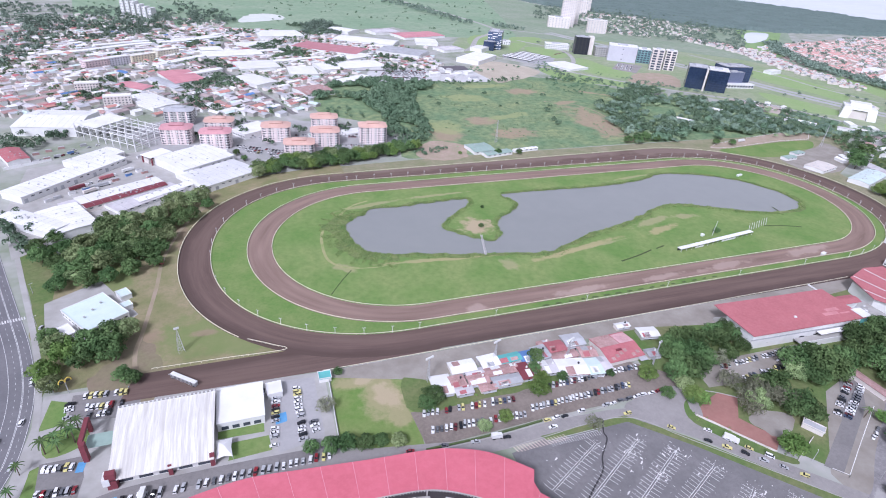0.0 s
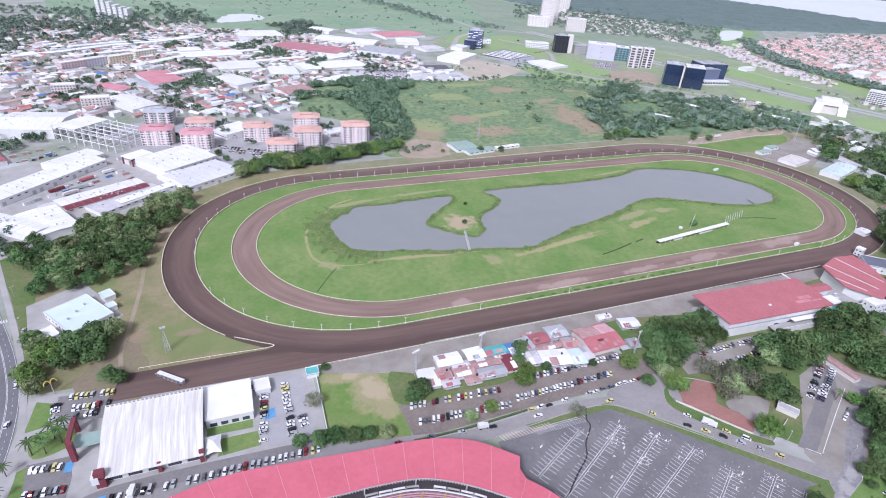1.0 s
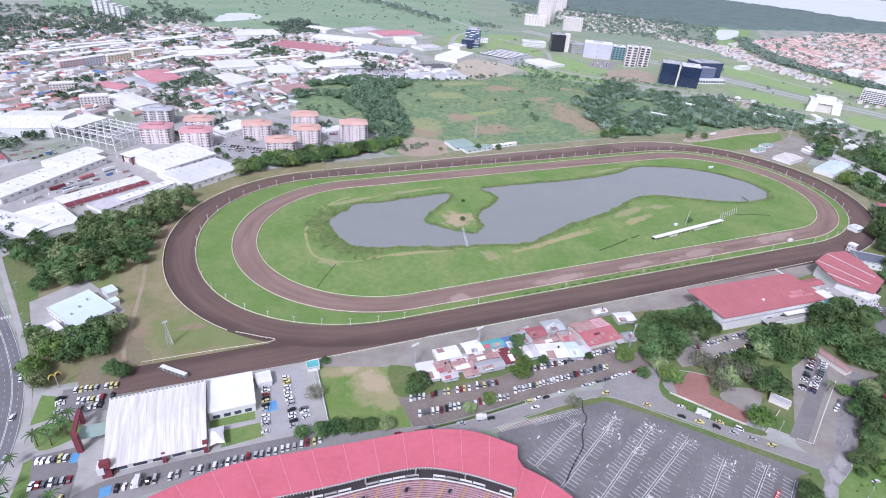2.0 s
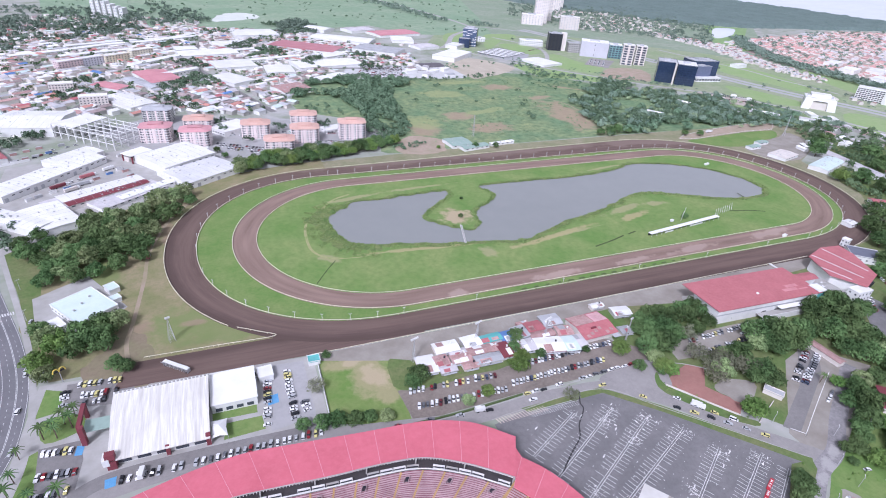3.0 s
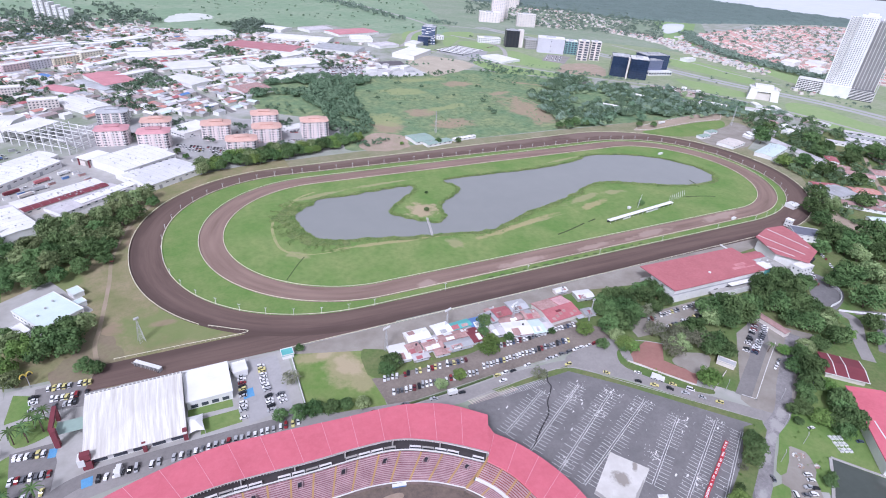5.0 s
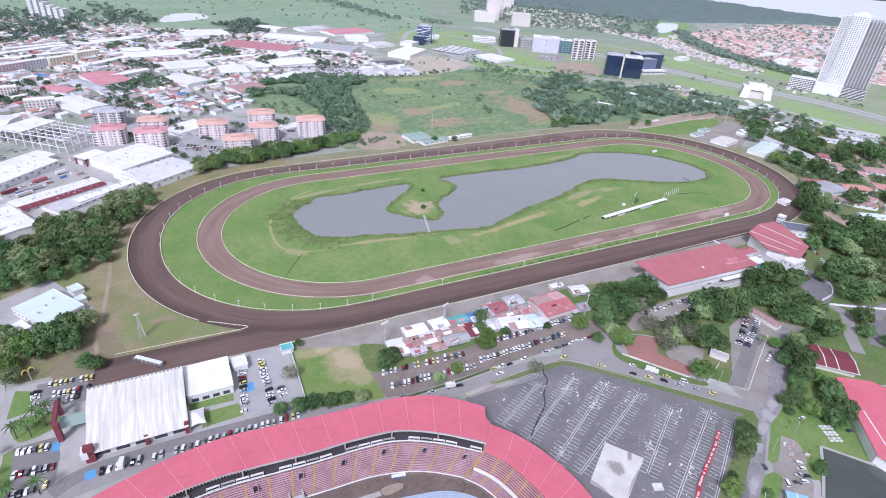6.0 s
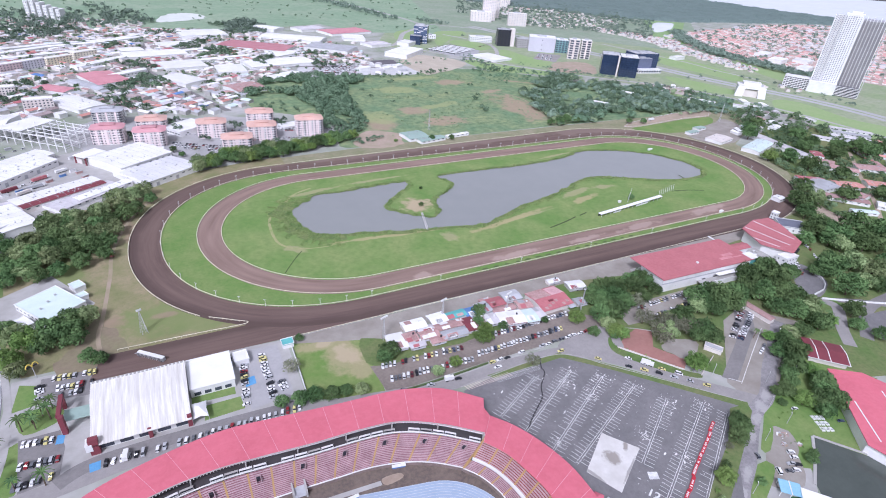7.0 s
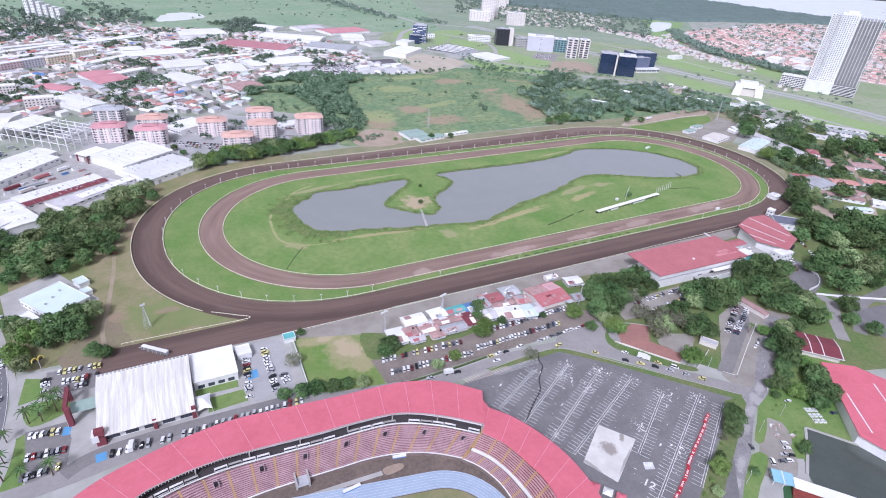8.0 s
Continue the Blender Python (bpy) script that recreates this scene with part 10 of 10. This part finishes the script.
woods("town_clumps", [(x + 9 * math.cos(2.4 * k) * math.sqrt(k), y + 9 * math.sin(2.4 * k) * math.sqrt(k), 5.5 + (k * 7 % 4), 8.5 + (k * 5 % 4)) for x, y, n in ((-310, 590, 7), (-276, 618, 6), (-265, 549, 4), (-295, 531, 6), (-305, 1109, 9), (-341, 1074, 8), (-375, 1111, 8), (-281, 1072, 5), (-253, 1108, 7), (-251, 939, 3), (-223, 949, 2), (-178, 903, 4), (-163, 932, 3), (-135, 738, 5), (-122, 713, 6), (-140, 592, 6), (-120, 607, 5), (-163, 561, 4), (-152, 542, 4), (-159, 495, 4), (-141, 462, 6), (-91, 1066, 5), (-62, 1065, 6), (-39, 890, 7), (-20, 921, 6), (0, 953, 5), (1, 856, 4), (65, 1190, 10), (24, 824, 6), (100, 760, 5), (80, 720, 4), (200, 790, 6), (190, 690, 7), (250, 760, 3)) for k in range(n)] + [(x + 6 * math.cos(2.4 * k) * math.sqrt(k), y + 6 * math.sin(2.4 * k) * math.sqrt(k), 4.5 + (k * 7 % 3), 7.5 + (k * 5 % 4)) for x, y, n in ((-310, 323, 5), (-305, 336, 5), (-300, 364, 4), (-289, 353, 5), (-284, 366, 4), (-276, 371, 3), (-332, 326, 6), (-335, 349, 5), (-284, 137, 4), (-276, 120, 4), (-267, 104, 4), (-258, 90, 3), (-96, 372, 4), (-140, 330, 3), (-90, 345, 3), (-60, 295, 2), (20, 262, 3), (-20, 345, 3), (36, 340, 4)) for k in range(n)], "dark clumps of trees among the town roofs", TOWN_LEAF, 32, 90)
woods("town_trees", wild(TOWN + [(-500, 1100)], 12, 4, 2.6, 6.0, 0.6, 0.2, 2.0), "garden trees between the town houses", QUARTER_LEAF, 4, 44)
woods("street_trees", wild([(230, 620), (330, 650), (520, 700), (700, 470), (860, 320), (900, 300), (720, 560), (560, 760), (420, 720), (300, 700)], 12, 5, 2.5, 5.0, 0.5, 0.4), "loose line of trees along the street", WOOD_LEAF, 5, 36)
woods("west_suburb_trees", wild([(-900, 500), (-440, 430), (-430, 1120), (-120, 1150), (-100, 1260), (-300, 1400), (-900, 1500)], 17, 6, 4.5, 10.0, 0.66, 0.22, 1.0), "trees among the far west houses", HAZED_WOOD, 6, 40)
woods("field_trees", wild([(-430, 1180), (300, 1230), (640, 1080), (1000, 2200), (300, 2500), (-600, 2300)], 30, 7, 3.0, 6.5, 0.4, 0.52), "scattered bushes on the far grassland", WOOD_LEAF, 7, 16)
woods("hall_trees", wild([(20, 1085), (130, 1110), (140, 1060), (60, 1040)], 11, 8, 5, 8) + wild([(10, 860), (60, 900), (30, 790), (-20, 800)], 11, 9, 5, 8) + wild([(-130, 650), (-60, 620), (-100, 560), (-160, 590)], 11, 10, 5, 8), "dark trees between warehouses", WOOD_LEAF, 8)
woods("suburb_trees", wild([(1330, 720), (1420, 990), (1660, 1050), (2250, 1220), (2700, 1200), (3100, 900), (2500, 330), (1560, -120), (1420, 330)], 30, 11, 5, 10, 0.6, 0.3), "trees among the far suburb", HAZED_WOOD, 9, 20)
woods("villa_trees", wild([(1195, 460), (1180, 540), (1215, 790), (1250, 880), (1225, 1130), (1290, 1150), (1380, 880), (1290, 760), (1250, 500)], 17, 48, 2.5, 5.0, 0.55, 0.2, 0.0), "garden trees between the far villas", HAZED_WOOD, 48, 30)
woods("suburb_belt", wild([(1270, 400), (1330, 400), (1360, 700), (1450, 880), (1600, 1060), (1540, 1060), (1400, 900), (1300, 700)], 10, 12, 6, 10, 0.95), "dark belt of trees at the suburb's edge", HAZED_WOOD, 10, 40)
woods("edge_woods", wild([(-404, 1195), (-357, 1330), (-291, 1240), (-236, 1080), (-317, 982), (-367, 955), (-470, 960), (-540, 1220)], 16, 51, 5, 11, 0.75, 0.36, 0.5) + wild([(-250, 1557), (-136, 1450), (-60, 1246), (-180, 1180), (-330, 1300)], 19, 52, 5, 11, 0.6, 0.3) + wild([(71, 1202), (135, 1252), (180, 1175), (147, 1070), (66, 1056)], 11, 53, 7, 11, 0.95), "dark woods at the town's edge", HAZED_WOOD, 51, 40)
woods("roadside_line", wild([(500, 1840), (560, 1640), (596, 1450), (612, 1300), (570, 1290), (540, 1450), (490, 1640), (420, 1840)], 16, 54, 6, 11, 0.8) + wild([(640, 1250), (720, 1190), (760, 1230), (680, 1330)], 14, 55, 5, 9, 0.8), "dark trees along the road over the grassland", HAZED_WOOD, 52, 30)
woods("lawn_trees", wild([(500, 690), (560, 580), (660, 540), (780, 440), (870, 300), (900, 290), (800, 460), (690, 560), (570, 620), (520, 720)], 10, 56, 2.5, 5.5, 0.75, 0.2, 0.5) + wild([(1000, 640), (1040, 640), (1100, 390), (1110, 260), (1095, 120), (1140, 120), (1150, 270), (1130, 400)], 16, 57, 3, 6.5, 0.5, 0.3) + wild([(880, 620), (960, 600), (1000, 500), (1010, 300), (960, 400), (900, 500)], 15, 58, 2.5, 5, 0.45, 0.3, 1.0) + wild([(640, 1000), (900, 1000), (980, 700), (900, 720), (700, 900)], 17, 59, 3, 6, 0.5, 0.3), "small trees across the office lawns", HAZED_WOOD, 53, 30)
woods("golf_trees", wild([(1000, 1180), (1130, 1080), (1280, 900), (1400, 1000), (1700, 1300), (1660, 1800), (1100, 1850), (900, 1450)], 20, 13, 5, 10, 0.7, 0.25), "trees on the far golf course", HAZED_WOOD, 11, 20)
woods("verge_trees", wild([(960, 480), (1000, 380), (1160, 60), (1200, 80), (1060, 360), (1010, 500)], 17, 14, 2.0, 3.6, 0.45, 0.3, 1.0) + wild([(480, 800), (600, 660), (730, 520), (742, 530), (620, 680), (500, 820)], 12, 15, 1.6, 2.8, 0.6, 0, 1.0), "small trees along the highway lawns", WOOD_LEAF, 12, 18)
woods("stable_trees", wild(QUARTER, 16, 66, 4.5, 8.0, 0.55, 0.15, 2.0) + wild([(690, 120), (760, 190), (860, 225), (930, 130), (890, 80), (790, 100)], 13, 67, 4.0, 7.5, 0.6, 0.1, 2.0), "tall trees between the stables", QUARTER_LEAF, 67, 80)
woods("bank_shrubs", wild([(199, -276), (240, -263), (256, -274), (240, -296), (223, -316), (206, -301), (190, -287)], 4.5, 74, 0.6, 1.7, 0.4, 0.3, hk=0.9) + wild([(172, -268), (186, -269), (153, -291), (112, -313), (102, -309), (149, -285)], 4.0, 75, 0.5, 1.6, 0.5, 0.2, hk=0.9) + wild([(184, -292), (199, -301), (187, -310), (180, -304)], 3.0, 76, 0.5, 1.3, 0.6, hk=0.9) + wild([(150, -187), (150, -196), (178, -238), (174, -241), (144, -204), (145, -192)], 3.0, 77, 0.4, 1.0, 0.5, hk=0.8) + wild([(228, -200), (250, -200), (236, -210)], 5, 78, 0.6, 1.5, 0.4) + wild([(20, -150), (62, -151), (66, -147), (44, -149), (18, -148)], 3.5, 79, 0.5, 1.4, 0.6, 0, 0.5), "low shrubs and tall grass on the banks", LIME, 74, 36)
woods("stable_shrubs", wild(QUARTER, 11, 16, 3.0, 6.0, 0.8, 0.12, 0.5), "shrubs and trees between the stables", QUARTER_LEAF, 13, 60)
woods("corral_trees", wild([(742, 214), (780, 226), (860, 230), (840, 170), (748, 130), (738, 170)], 13, 17, 4.0, 7.5, 0.6, 0.3), "trees round the corral", QUARTER_LEAF, 14, 90)


def canopy(name, region, step, height, label, seed):
    """A closed forest roof far off: one rough sheet of treetops."""
    x0, x1 = min(p[0] for p in region), max(p[0] for p in region)
    y0, y1 = min(p[1] for p in region), max(p[1] for p in region)
    nx, ny = int((x1 - x0) / step), int((y1 - y0) / step)
    r = random.Random(seed)
    bm = bmesh.new()
    grid = {}
    for i in range(nx + 1):
        for j in range(ny + 1):
            x, y = x0 + i * step + r.uniform(-0.3, 0.3) * step, y0 + j * step + r.uniform(-0.3, 0.3) * step
            if inside(x, y, region):
                z = height * (0.75 + 0.5 * noise.noise(Vector((x, y, 0)) * 0.02) + 0.35 * r.random())
                grid[i, j] = bm.verts.new((x, y, z))
    for (i, j), v in grid.items():
        if not all((i + a, j + b) in grid for a in (-1, 0, 1) for b in (-1, 0, 1)):
            v.co.z = 0
        q = [grid.get(k) for k in ((i, j), (i + 1, j), (i + 1, j + 1), (i, j + 1))]
        if all(q):
            bm.faces.new(q)
    return tagged(link(name, bm, HAZED_LEAF), label, "forest", kind="stuff")


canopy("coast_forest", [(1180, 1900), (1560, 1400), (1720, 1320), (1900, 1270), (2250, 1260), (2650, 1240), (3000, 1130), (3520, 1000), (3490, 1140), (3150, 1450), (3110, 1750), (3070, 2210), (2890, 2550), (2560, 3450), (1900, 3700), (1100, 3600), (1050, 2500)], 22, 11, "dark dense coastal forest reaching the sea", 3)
